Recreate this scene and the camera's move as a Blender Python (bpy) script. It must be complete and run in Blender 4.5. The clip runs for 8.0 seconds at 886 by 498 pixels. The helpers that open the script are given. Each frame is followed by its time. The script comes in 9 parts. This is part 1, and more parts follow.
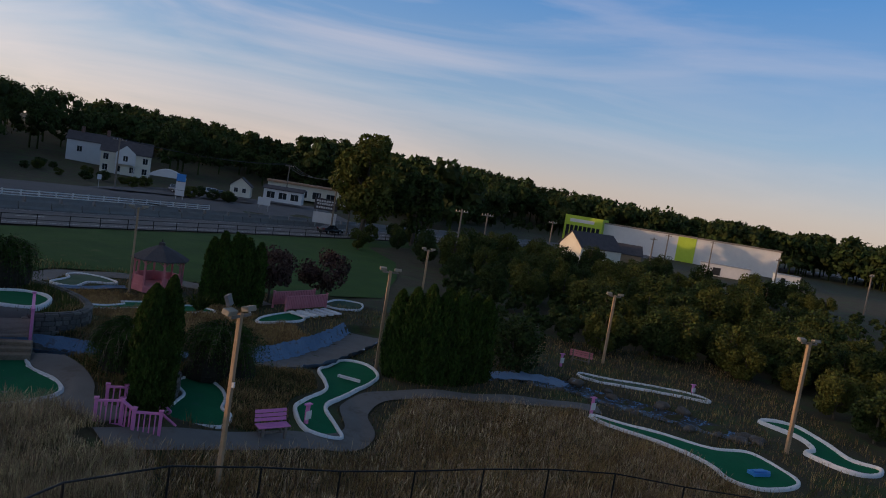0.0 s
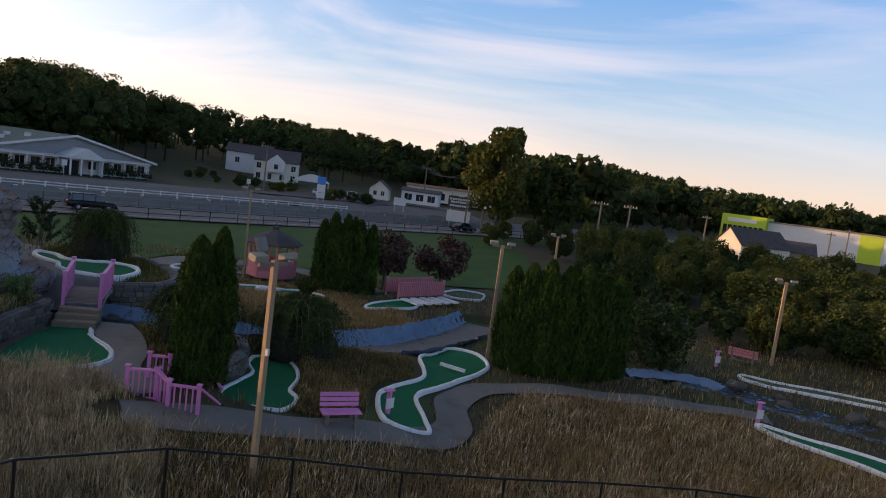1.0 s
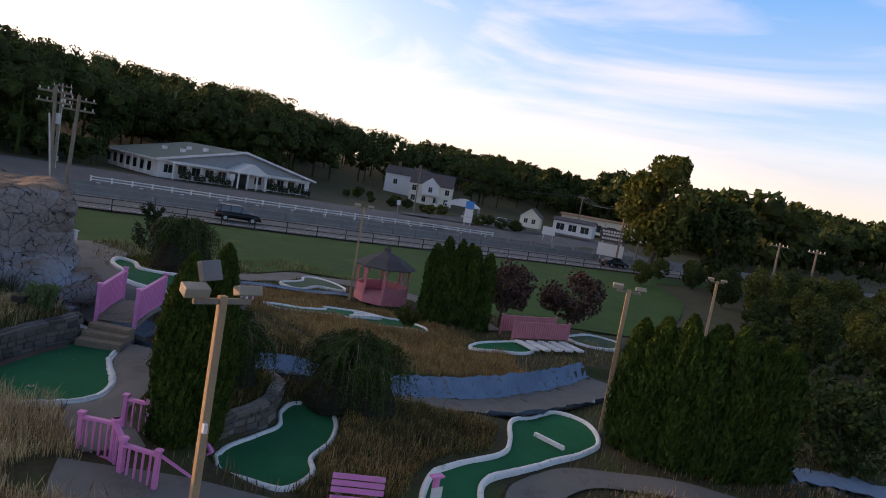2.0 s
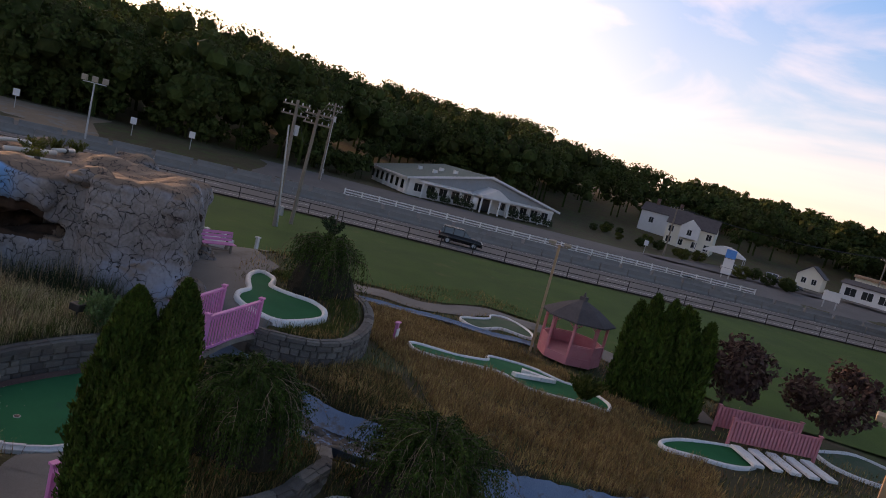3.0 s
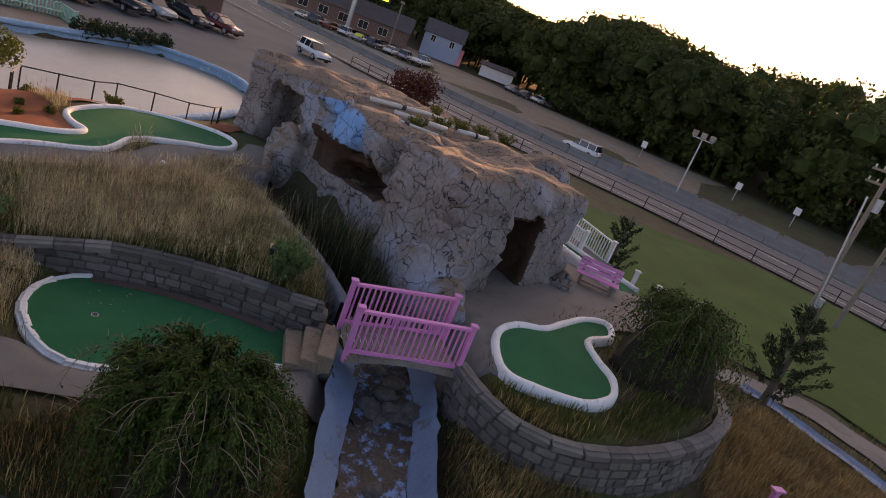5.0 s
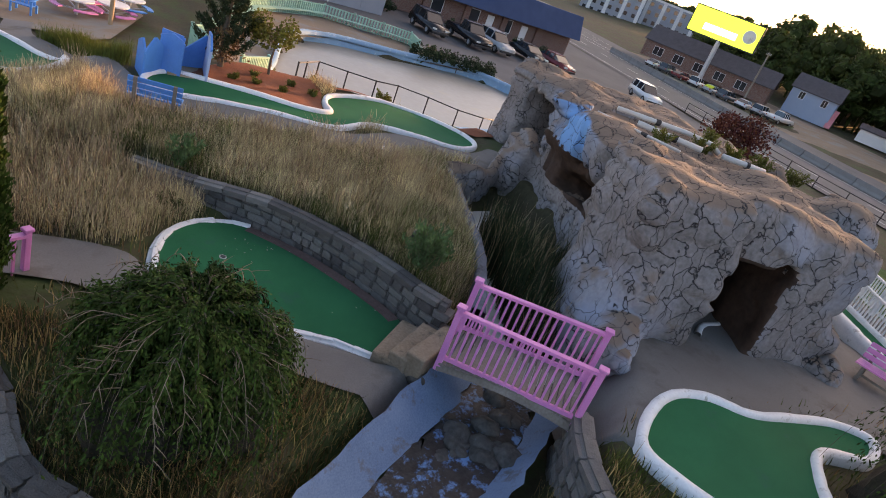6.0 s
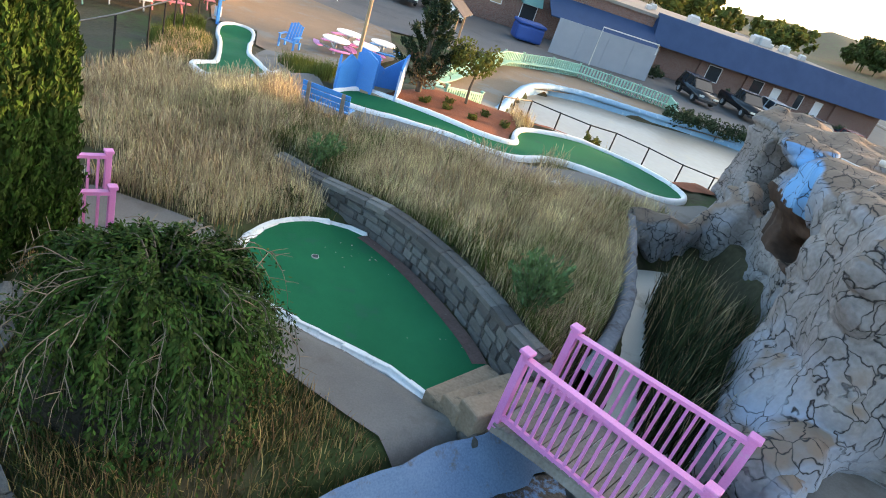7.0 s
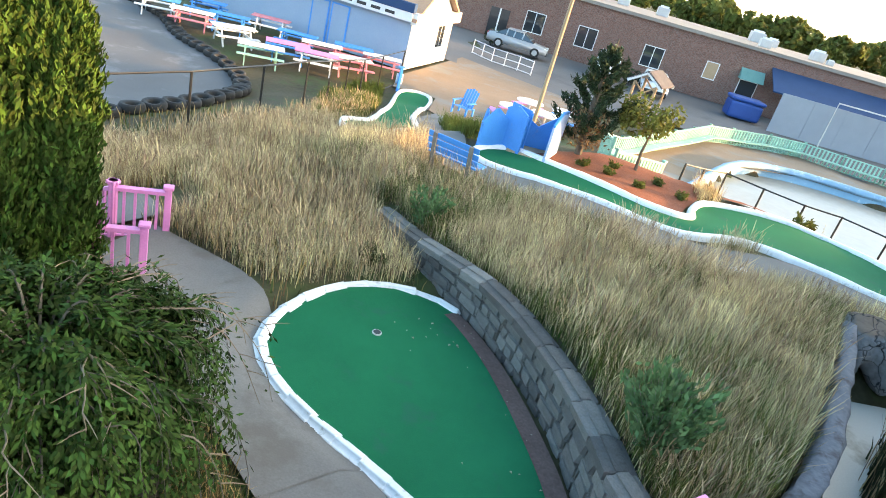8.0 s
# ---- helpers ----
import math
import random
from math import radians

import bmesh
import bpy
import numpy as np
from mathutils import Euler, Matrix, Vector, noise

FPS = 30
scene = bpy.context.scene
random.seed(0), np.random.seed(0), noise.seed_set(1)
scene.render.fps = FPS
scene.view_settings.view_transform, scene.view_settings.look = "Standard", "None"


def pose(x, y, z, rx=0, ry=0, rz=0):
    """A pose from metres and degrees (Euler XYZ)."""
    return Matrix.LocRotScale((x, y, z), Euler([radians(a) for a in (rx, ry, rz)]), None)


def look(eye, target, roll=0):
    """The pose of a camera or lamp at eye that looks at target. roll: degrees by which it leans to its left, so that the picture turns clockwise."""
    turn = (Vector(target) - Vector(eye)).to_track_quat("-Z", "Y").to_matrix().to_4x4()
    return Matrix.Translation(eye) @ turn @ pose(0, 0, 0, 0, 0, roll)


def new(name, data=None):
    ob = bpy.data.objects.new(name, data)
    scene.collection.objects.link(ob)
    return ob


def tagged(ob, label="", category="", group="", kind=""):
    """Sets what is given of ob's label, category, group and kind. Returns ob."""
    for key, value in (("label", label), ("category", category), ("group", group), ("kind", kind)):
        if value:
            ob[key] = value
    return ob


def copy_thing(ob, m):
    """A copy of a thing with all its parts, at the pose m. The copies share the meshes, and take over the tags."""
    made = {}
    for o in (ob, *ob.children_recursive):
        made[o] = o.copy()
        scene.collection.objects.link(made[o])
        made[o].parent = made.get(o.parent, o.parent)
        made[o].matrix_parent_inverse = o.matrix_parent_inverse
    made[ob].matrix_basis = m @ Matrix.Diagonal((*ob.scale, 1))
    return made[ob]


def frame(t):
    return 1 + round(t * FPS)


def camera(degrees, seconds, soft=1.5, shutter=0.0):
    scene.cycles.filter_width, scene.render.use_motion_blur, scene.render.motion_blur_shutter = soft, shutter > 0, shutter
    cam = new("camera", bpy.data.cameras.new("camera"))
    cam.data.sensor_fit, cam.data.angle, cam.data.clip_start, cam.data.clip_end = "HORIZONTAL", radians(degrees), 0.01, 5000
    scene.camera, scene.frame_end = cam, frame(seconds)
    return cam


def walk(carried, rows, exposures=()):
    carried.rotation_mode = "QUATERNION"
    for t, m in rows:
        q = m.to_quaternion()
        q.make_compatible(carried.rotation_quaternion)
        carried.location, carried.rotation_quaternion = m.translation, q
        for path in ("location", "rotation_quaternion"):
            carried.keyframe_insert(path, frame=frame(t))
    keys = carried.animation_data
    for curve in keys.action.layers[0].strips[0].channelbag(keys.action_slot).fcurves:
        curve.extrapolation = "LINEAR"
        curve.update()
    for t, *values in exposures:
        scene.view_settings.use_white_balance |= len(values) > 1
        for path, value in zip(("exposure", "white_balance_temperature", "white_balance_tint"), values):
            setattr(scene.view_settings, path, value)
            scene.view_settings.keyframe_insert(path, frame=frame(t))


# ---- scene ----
cam = camera(69.0, 8.0, soft=1.0)
PATH = [
    (0, (-0.548, 1.186, 7.869), (-0.492, 3.179, 7.705), 9.2),
    (0.5, (0.161, 3.398, 6.91), (0.006, 5.381, 6.708), 7.9),
    (1, (0.837, 5.791, 6.004), (0.453, 7.743, 5.8), 7.6),
    (1.2, (1.026, 6.791, 5.818), (0.558, 8.725, 5.618), 8.0),
    (2.3, (1.498, 13.34, 6.25), (0.455, 15.034, 6.047), 11.3),
    (2.5, (1.309, 14.829, 6.423), (0.127, 16.428, 6.204), 12.2),
    (3, (0.791, 17.859, 6.626), (-0.684, 19.183, 6.357), 14.5),
    (3.5, (0.153, 20.679, 6.67), (-1.574, 21.63, 6.333), 16.9),
    (4, (-0.817, 23.231, 6.652), (-2.697, 23.77, 6.234), 18.8),
    (4.2, (-1.302, 24.143, 6.605), (-3.216, 24.509, 6.156), 19.6),
    (5.3, (-4.889, 28.031, 6.547), (-6.657, 27.397, 5.861), 21.6),
    (5.5, (-5.568, 28.485, 6.452), (-7.247, 27.676, 5.727), 21.7),
    (6, (-7.336, 29.312, 6.127), (-8.706, 28.114, 5.298), 21.6),
    (6.5, (-9.058, 29.576, 5.751), (-10.073, 28.104, 4.855), 20.7),
    (7, (-10.551, 29.241, 5.357), (-11.25, 27.593, 4.466), 19.6),
    (7.5, (-11.742, 28.409, 4.981), (-12.131, 26.655, 4.103), 17.9),
    (8, (-12.569, 27.129, 4.567), (-12.635, 25.317, 3.722), 15.7),
]
EXPOSURE = [(0.0, -0.1, 6500, 17), (1.0, 0.6, 7300, 21), (2.5, 0.9, 8000, 27), (3.5, 0.75, 9200, 34), (4.2, 0.85, 9500, 37), (5.5, 1.6, 9700, 35), (6.5, 2.25, 8300, 16), (8.0, 3.2, 8000, 4)]
walk(cam, [(t, look(eye, target, roll)) for t, eye, target, roll in PATH], EXPOSURE)

# ---- sky and sun ----
SUN_AZ, SUN_EL = 94.0, 7.1  # degrees from +y towards -x; above the horizon
world = bpy.data.worlds.new("sky")
scene.world = world
world.use_nodes = True
wn, wl = world.node_tree.nodes, world.node_tree.links
wn.clear()
w_out = wn.new("ShaderNodeOutputWorld")
w_bg = wn.new("ShaderNodeBackground")
w_sky = wn.new("ShaderNodeTexSky")
w_sky.sky_type = "NISHITA"
w_sky.sun_disc = False
w_sky.sun_elevation = radians(SUN_EL)
w_sky.sun_rotation = radians(-SUN_AZ)
w_sky.air_density, w_sky.dust_density, w_sky.ozone_density = 1.0, 0.9, 2.4
w_bg.inputs["Strength"].default_value = 0.15
# evening haze over the clear sky: peach near the horizon, blue above, paler towards the sun
w_tc = wn.new("ShaderNodeTexCoord")
w_sep = wn.new("ShaderNodeSeparateXYZ")
wl.new(w_tc.outputs["Generated"], w_sep.inputs[0])


def w_stops(stops, source):
    r = wn.new("ShaderNodeValToRGB")
    e = r.color_ramp.elements
    while len(e) < len(stops):
        e.new(0.5)
    for k, (at, c) in enumerate(stops):
        e[k].position, e[k].color = at, (*c, 1)
    wl.new(source, r.inputs["Fac"])
    return r.outputs["Color"]


def w_blend(kind, fac, a, b):
    m = wn.new("ShaderNodeMix")
    m.data_type, m.blend_type = "RGBA", kind
    for sock, v in ((m.inputs[0], fac), (m.inputs[6], a), (m.inputs[7], b)):
        if isinstance(v, bpy.types.NodeSocket):
            wl.new(v, sock)
        else:
            sock.default_value = v
    return m.outputs[2]


def w_math(kind, a, b, c=0.0):
    m = wn.new("ShaderNodeMath")
    m.operation = kind
    for sock, v in zip(m.inputs, (a, b, c)):
        if isinstance(v, bpy.types.NodeSocket):
            wl.new(v, sock)
        else:
            sock.default_value = v
    return m.outputs[0]


w_dot = wn.new("ShaderNodeVectorMath")
w_dot.operation = "DOT_PRODUCT"
wl.new(w_tc.outputs["Generated"], w_dot.inputs[0])
w_dot.inputs[1].default_value = (-math.sin(radians(SUN_AZ)) * math.cos(radians(SUN_EL)), math.cos(radians(SUN_AZ)) * math.cos(radians(SUN_EL)), math.sin(radians(SUN_EL)))
w_sunward = w_math("MULTIPLY_ADD", w_dot.outputs["Value"], 0.5, 0.5)
w_haze = w_stops([(0.0, (0.47, 0.385, 0.33)), (0.05, (0.42, 0.375, 0.36)), (0.14, (0.21, 0.325, 0.44)), (0.32, (0.05, 0.205, 0.46)), (0.5, (0.03, 0.09, 0.18)), (1.0, (0.022, 0.046, 0.08))], w_sep.outputs["Z"])
w_glow = w_stops([(0.0, (0, 0, 0)), (0.62, (0.0, 0.0, 0.0)), (0.75, (0.10, 0.075, 0.045)), (0.9, (0.40, 0.33, 0.23)), (0.97, (0.7, 0.58, 0.38)), (1.0, (1.0, 0.82, 0.48))], w_sunward)
w_lift = w_blend("ADD", 1.0, w_haze, w_glow)
w_gain = w_blend("MULTIPLY", 1.0, w_lift, (6.6, 6.6, 6.6, 1))
w_dim = w_blend("MULTIPLY", 1.0, w_sky.outputs["Color"], (0.45, 0.42, 0.45, 1))
w_clear = w_blend("ADD", 1.0, w_dim, w_gain)
# soft high cloud, drawn out in streaks, thickest towards the sun
w_map = wn.new("ShaderNodeMapping")
w_map.inputs["Rotation"].default_value = (0.0, radians(5), radians(14))
w_map.inputs["Scale"].default_value = (1.0, 2.2, 6.5)
w_noise = wn.new("ShaderNodeTexNoise")
for key, value in (("Scale", 1.15), ("Detail", 9.0), ("Roughness", 0.56), ("Distortion", 0.9)):
    w_noise.inputs[key].default_value = value
wl.new(w_tc.outputs["Generated"], w_map.inputs["Vector"])
wl.new(w_map.outputs["Vector"], w_noise.inputs["Vector"])
w_streak = w_stops([(0.47, (0, 0, 0)), (0.56, (0.42, 0.42, 0.42)), (0.7, (1, 1, 1))], w_noise.outputs["Fac"])
w_cover = w_stops([(0.25, (0.3, 0.3, 0.3)), (0.55, (0.7, 0.7, 0.7)), (0.85, (1, 1, 1))], w_sunward)
w_fac = w_math("MULTIPLY", w_math("MULTIPLY", w_streak, w_cover), w_stops([(0.4, (1, 1, 1)), (0.7, (0, 0, 0))], w_sep.outputs["Z"]))
w_cloud = w_blend("ADD", 1.0, w_blend("MULTIPLY", 1.0, w_clear, (0.6, 0.6, 0.6, 1)), (3.1, 2.5, 2.1, 1))
wl.new(w_blend("MIX", w_fac, w_clear, w_cloud), w_bg.inputs["Color"])
wl.new(w_bg.outputs[0], w_out.inputs[0])

sun_data = bpy.data.lights.new("sun", "SUN")
sun_data.energy, sun_data.angle, sun_data.color = 2.4, radians(0.6), (1.0, 0.62, 0.32)
sun = new("sun", sun_data)
sa, se = radians(SUN_AZ), radians(SUN_EL)
sun.matrix_world = look((0, 0, 0), (math.sin(sa) * math.cos(se), -math.cos(sa) * math.cos(se), -math.sin(se)))

# ---- materials ----
def material(name, c1, c2, scale=4.0, rough=0.85, bump=0.3, metal=0.0, fine=40.0, island=0.0, obj=0.0, wear=None, spec=0.3, trans=0.0, dist=0.02):
    """A surface with colour that varies at two scales, fine relief, and, where asked, a tone of its own for each piece."""
    m = bpy.data.materials.new(name)
    m.use_nodes = True
    n, l = m.node_tree.nodes, m.node_tree.links
    b = n["Principled BSDF"]
    tc = n.new("ShaderNodeTexCoord")
    big = n.new("ShaderNodeTexNoise")
    big.inputs["Scale"].default_value, big.inputs["Detail"].default_value = scale, 5.0
    big.inputs["Roughness"].default_value = 0.62
    small = n.new("ShaderNodeTexNoise")
    small.inputs["Scale"].default_value, small.inputs["Detail"].default_value = fine, 3.0
    src = tc.outputs["Object"]
    geo = n.new("ShaderNodeNewGeometry")
    if obj == 0.0:
        src = geo.outputs["Position"]
    l.new(src, big.inputs["Vector"]), l.new(src, small.inputs["Vector"])
    ramp = n.new("ShaderNodeValToRGB")
    e = ramp.color_ramp.elements
    e[0].position, e[1].position = 0.32, 0.68
    e[0].color, e[1].color = (*c1, 1), (*c2, 1)
    add = n.new("ShaderNodeMath")
    add.operation = "MULTIPLY_ADD"
    add.inputs[1].default_value = 0.45
    l.new(small.outputs["Fac"], add.inputs[0])
    half = n.new("ShaderNodeMath")
    half.operation = "MULTIPLY"
    half.inputs[1].default_value = 0.55
    l.new(big.outputs["Fac"], half.inputs[0])
    l.new(half.outputs[0], add.inputs[2])
    l.new(add.outputs[0], ramp.inputs["Fac"])
    col = ramp.outputs["Color"]
    if wear:
        wc, amount, wscale = wear
        wn_ = n.new("ShaderNodeTexNoise")
        wn_.inputs["Scale"].default_value, wn_.inputs["Detail"].default_value = wscale, 8.0
        wn_.inputs["Roughness"].default_value = 0.7
        l.new(src, wn_.inputs["Vector"])
        wr = n.new("ShaderNodeValToRGB")
        wr.color_ramp.elements[0].position, wr.color_ramp.elements[1].position = 0.62 - 0.25 * amount, 0.72 - 0.25 * amount
        l.new(wn_.outputs["Fac"], wr.inputs["Fac"])
        wm = n.new("ShaderNodeMix")
        wm.data_type = "RGBA"
        l.new(wr.outputs["Color"], wm.inputs[0])
        l.new(col, wm.inputs[6])
        wm.inputs[7].default_value = (*wc, 1)
        col = wm.outputs[2]
    if island or obj:
        hsv = n.new("ShaderNodeHueSaturation")
        rnd = geo.outputs["Random Per Island"]
        if obj:
            rnd = n.new("ShaderNodeObjectInfo").outputs["Random"]
        mr = n.new("ShaderNodeMapRange")
        k = island or obj
        mr.inputs["To Min"].default_value, mr.inputs["To Max"].default_value = 1 - k, 1 + k
        l.new(rnd, mr.inputs["Value"])
        l.new(mr.outputs["Result"], hsv.inputs["Value"])
        mh = n.new("ShaderNodeMapRange")
        mh.inputs["To Min"].default_value, mh.inputs["To Max"].default_value = 0.5 - 0.05 * k, 0.5 + 0.05 * k
        l.new(rnd, mh.inputs["Value"])
        l.new(mh.outputs["Result"], hsv.inputs["Hue"])
        l.new(col, hsv.inputs["Color"])
        col = hsv.outputs["Color"]
    l.new(col, b.inputs["Base Color"])
    b.inputs["Roughness"].default_value, b.inputs["Metallic"].default_value = rough, metal
    b.inputs["Specular IOR Level"].default_value = spec
    if bump:
        bp = n.new("ShaderNodeBump")
        bp.inputs["Strength"].default_value, bp.inputs["Distance"].default_value = bump, dist
        l.new(add.outputs[0], bp.inputs["Height"])
        l.new(bp.outputs["Normal"], b.inputs["Normal"])
    if trans:
        tr = n.new("ShaderNodeBsdfTranslucent")
        l.new(col, tr.inputs["Color"])
        ms = n.new("ShaderNodeMixShader")
        ms.inputs[0].default_value = trans
        l.new(b.outputs[0], ms.inputs[1]), l.new(tr.outputs[0], ms.inputs[2])
        l.new(ms.outputs[0], n["Material Output"].inputs["Surface"])
    return m


def plain(name, c, rough=0.5, metal=0.0, emit=0.0, spec=0.5):
    m = bpy.data.materials.new(name)
    m.use_nodes = True
    b = m.node_tree.nodes["Principled BSDF"]
    b.inputs["Base Color"].default_value = (*c, 1)
    b.inputs["Roughness"].default_value, b.inputs["Metallic"].default_value = rough, metal
    b.inputs["Specular IOR Level"].default_value = spec
    if emit:
        b.inputs["Emission Color"].default_value, b.inputs["Emission Strength"].default_value = (*c, 1), emit
    return m


def rock_material():
    """Sprayed concrete rock: grey, brown and ochre, with a net of carved cracks and blue paint washed over parts."""
    m = material("sculpted_rock", (0.125, 0.115, 0.112), (0.285, 0.266, 0.262), 0.8, 0.9, 0.7, fine=12, wear=((0.17, 0.125, 0.10), 0.16, 0.9), dist=0.05)
    n, l = m.node_tree.nodes, m.node_tree.links
    b = n["Principled BSDF"]
    geo = n.new("ShaderNodeNewGeometry")
    warp = n.new("ShaderNodeTexNoise")
    warp.inputs["Scale"].default_value, warp.inputs["Detail"].default_value = 1.3, 4.0
    l.new(geo.outputs["Position"], warp.inputs["Vector"])
    mx = n.new("ShaderNodeMix")
    mx.data_type = "VECTOR"
    mx.inputs[0].default_value = 0.5
    l.new(geo.outputs["Position"], mx.inputs[4]), l.new(warp.outputs["Color"], mx.inputs[5])
    vor = n.new("ShaderNodeTexVoronoi")
    vor.feature = "DISTANCE_TO_EDGE"
    vor.inputs["Scale"].default_value = 6.4
    tall = n.new("ShaderNodeMapping")
    tall.inputs["Scale"].default_value = (1.0, 1.0, 0.68)
    l.new(mx.outputs[1], tall.inputs["Vector"])
    l.new(tall.outputs["Vector"], vor.inputs["Vector"])
    cr = n.new("ShaderNodeValToRGB")
    cr.color_ramp.elements[0].position, cr.color_ramp.elements[1].position = 0.006, 0.034
    l.new(vor.outputs["Distance"], cr.inputs["Fac"])
    gaps = n.new("ShaderNodeTexNoise")
    gaps.inputs["Scale"].default_value, gaps.inputs["Detail"].default_value = 1.6, 5.0
    l.new(geo.outputs["Position"], gaps.inputs["Vector"])
    gr = n.new("ShaderNodeValToRGB")
    gr.color_ramp.elements[0].position, gr.color_ramp.elements[1].position = 0.52, 0.66
    l.new(gaps.outputs["Fac"], gr.inputs["Fac"])
    mxm = n.new("ShaderNodeMath")
    mxm.operation = "MAXIMUM"
    l.new(cr.outputs["Color"], mxm.inputs[0]), l.new(gr.outputs["Color"], mxm.inputs[1])
    old = b.inputs["Base Color"].links[0].from_socket
    # blue wash
    bn = n.new("ShaderNodeTexNoise")
    bn.inputs["Scale"].default_value, bn.inputs["Detail"].default_value = 0.55, 6.0
    l.new(geo.outputs["Position"], bn.inputs["Vector"])
    br = n.new("ShaderNodeValToRGB")
    br.color_ramp.elements[0].position, br.color_ramp.elements[1].position = 0.52, 0.75
    l.new(bn.outputs["Fac"], br.inputs["Fac"])
    bm_ = n.new("ShaderNodeMix")
    bm_.data_type = "RGBA"
    l.new(br.outputs["Color"], bm_.inputs[0]), l.new(old, bm_.inputs[6])
    bm_.inputs[7].default_value = (0.27, 0.32, 0.40, 1)
    # the stronger blue where the waterfall was painted
    sp = n.new("ShaderNodeVectorMath")
    sp.operation = "DISTANCE"
    sp.inputs[1].default_value = (-21.3, 19.9, 3.2)
    wob = n.new("ShaderNodeMath")
    wob.operation = "MULTIPLY_ADD"
    wob.inputs[1].default_value = 1.6
    l.new(gaps.outputs["Fac"], wob.inputs[0])
    l.new(geo.outputs["Position"], sp.inputs[0])
    l.new(sp.outputs["Value"], wob.inputs[2])
    fr = n.new("ShaderNodeValToRGB")
    fr.color_ramp.elements[0].position, fr.color_ramp.elements[1].position = 0.45, 0.75
    fr.color_ramp.elements[0].color, fr.color_ramp.elements[1].color = (1, 1, 1, 1), (0, 0, 0, 1)
    dv = n.new("ShaderNodeMath")
    dv.operation = "MULTIPLY"
    dv.inputs[1].default_value = 0.33
    l.new(wob.outputs[0], dv.inputs[0]), l.new(dv.outputs[0], fr.inputs["Fac"])
    fm = n.new("ShaderNodeMix")
    fm.data_type = "RGBA"
    l.new(fr.outputs["Color"], fm.inputs[0]), l.new(bm_.outputs[2], fm.inputs[6])
    fm.inputs[7].default_value = (0.13, 0.36, 0.66, 1)
    # brown dust and lichen lying on the ledges that face up
    sx = n.new("ShaderNodeSeparateXYZ")
    l.new(geo.outputs["Normal"], sx.inputs[0])
    dn = n.new("ShaderNodeMath")
    dn.operation = "MULTIPLY_ADD"
    dn.inputs[1].default_value = 0.5
    l.new(warp.outputs["Fac"], dn.inputs[0]), l.new(sx.outputs["Z"], dn.inputs[2])
    dr_ = n.new("ShaderNodeValToRGB")
    dr_.color_ramp.elements[0].position, dr_.color_ramp.elements[1].position = 0.72, 1.0
    l.new(dn.outputs[0], dr_.inputs["Fac"])
    du = n.new("ShaderNodeMix")
    du.data_type = "RGBA"
    l.new(dr_.outputs["Color"], du.inputs[0]), l.new(fm.outputs[2], du.inputs[6])
    du.inputs[7].default_value = (0.20, 0.142, 0.108, 1)
    fm = du
    cm = n.new("ShaderNodeMix")
    cm.data_type = "RGBA"
    l.new(mxm.outputs[0], cm.inputs[0])
    cm.inputs[6].default_value = (0.035, 0.033, 0.035, 1)
    l.new(fm.outputs[2], cm.inputs[7])
    l.new(cm.outputs[2], b.inputs["Base Color"])
    bp = n.new("ShaderNodeBump")
    bp.inputs["Strength"].default_value, bp.inputs["Distance"].default_value = 0.8, 0.05
    l.new(mxm.outputs[0], bp.inputs["Height"])
    l.new(b.inputs["Normal"].links[0].from_socket, bp.inputs["Normal"])
    l.new(bp.outputs["Normal"], b.inputs["Normal"])
    return m


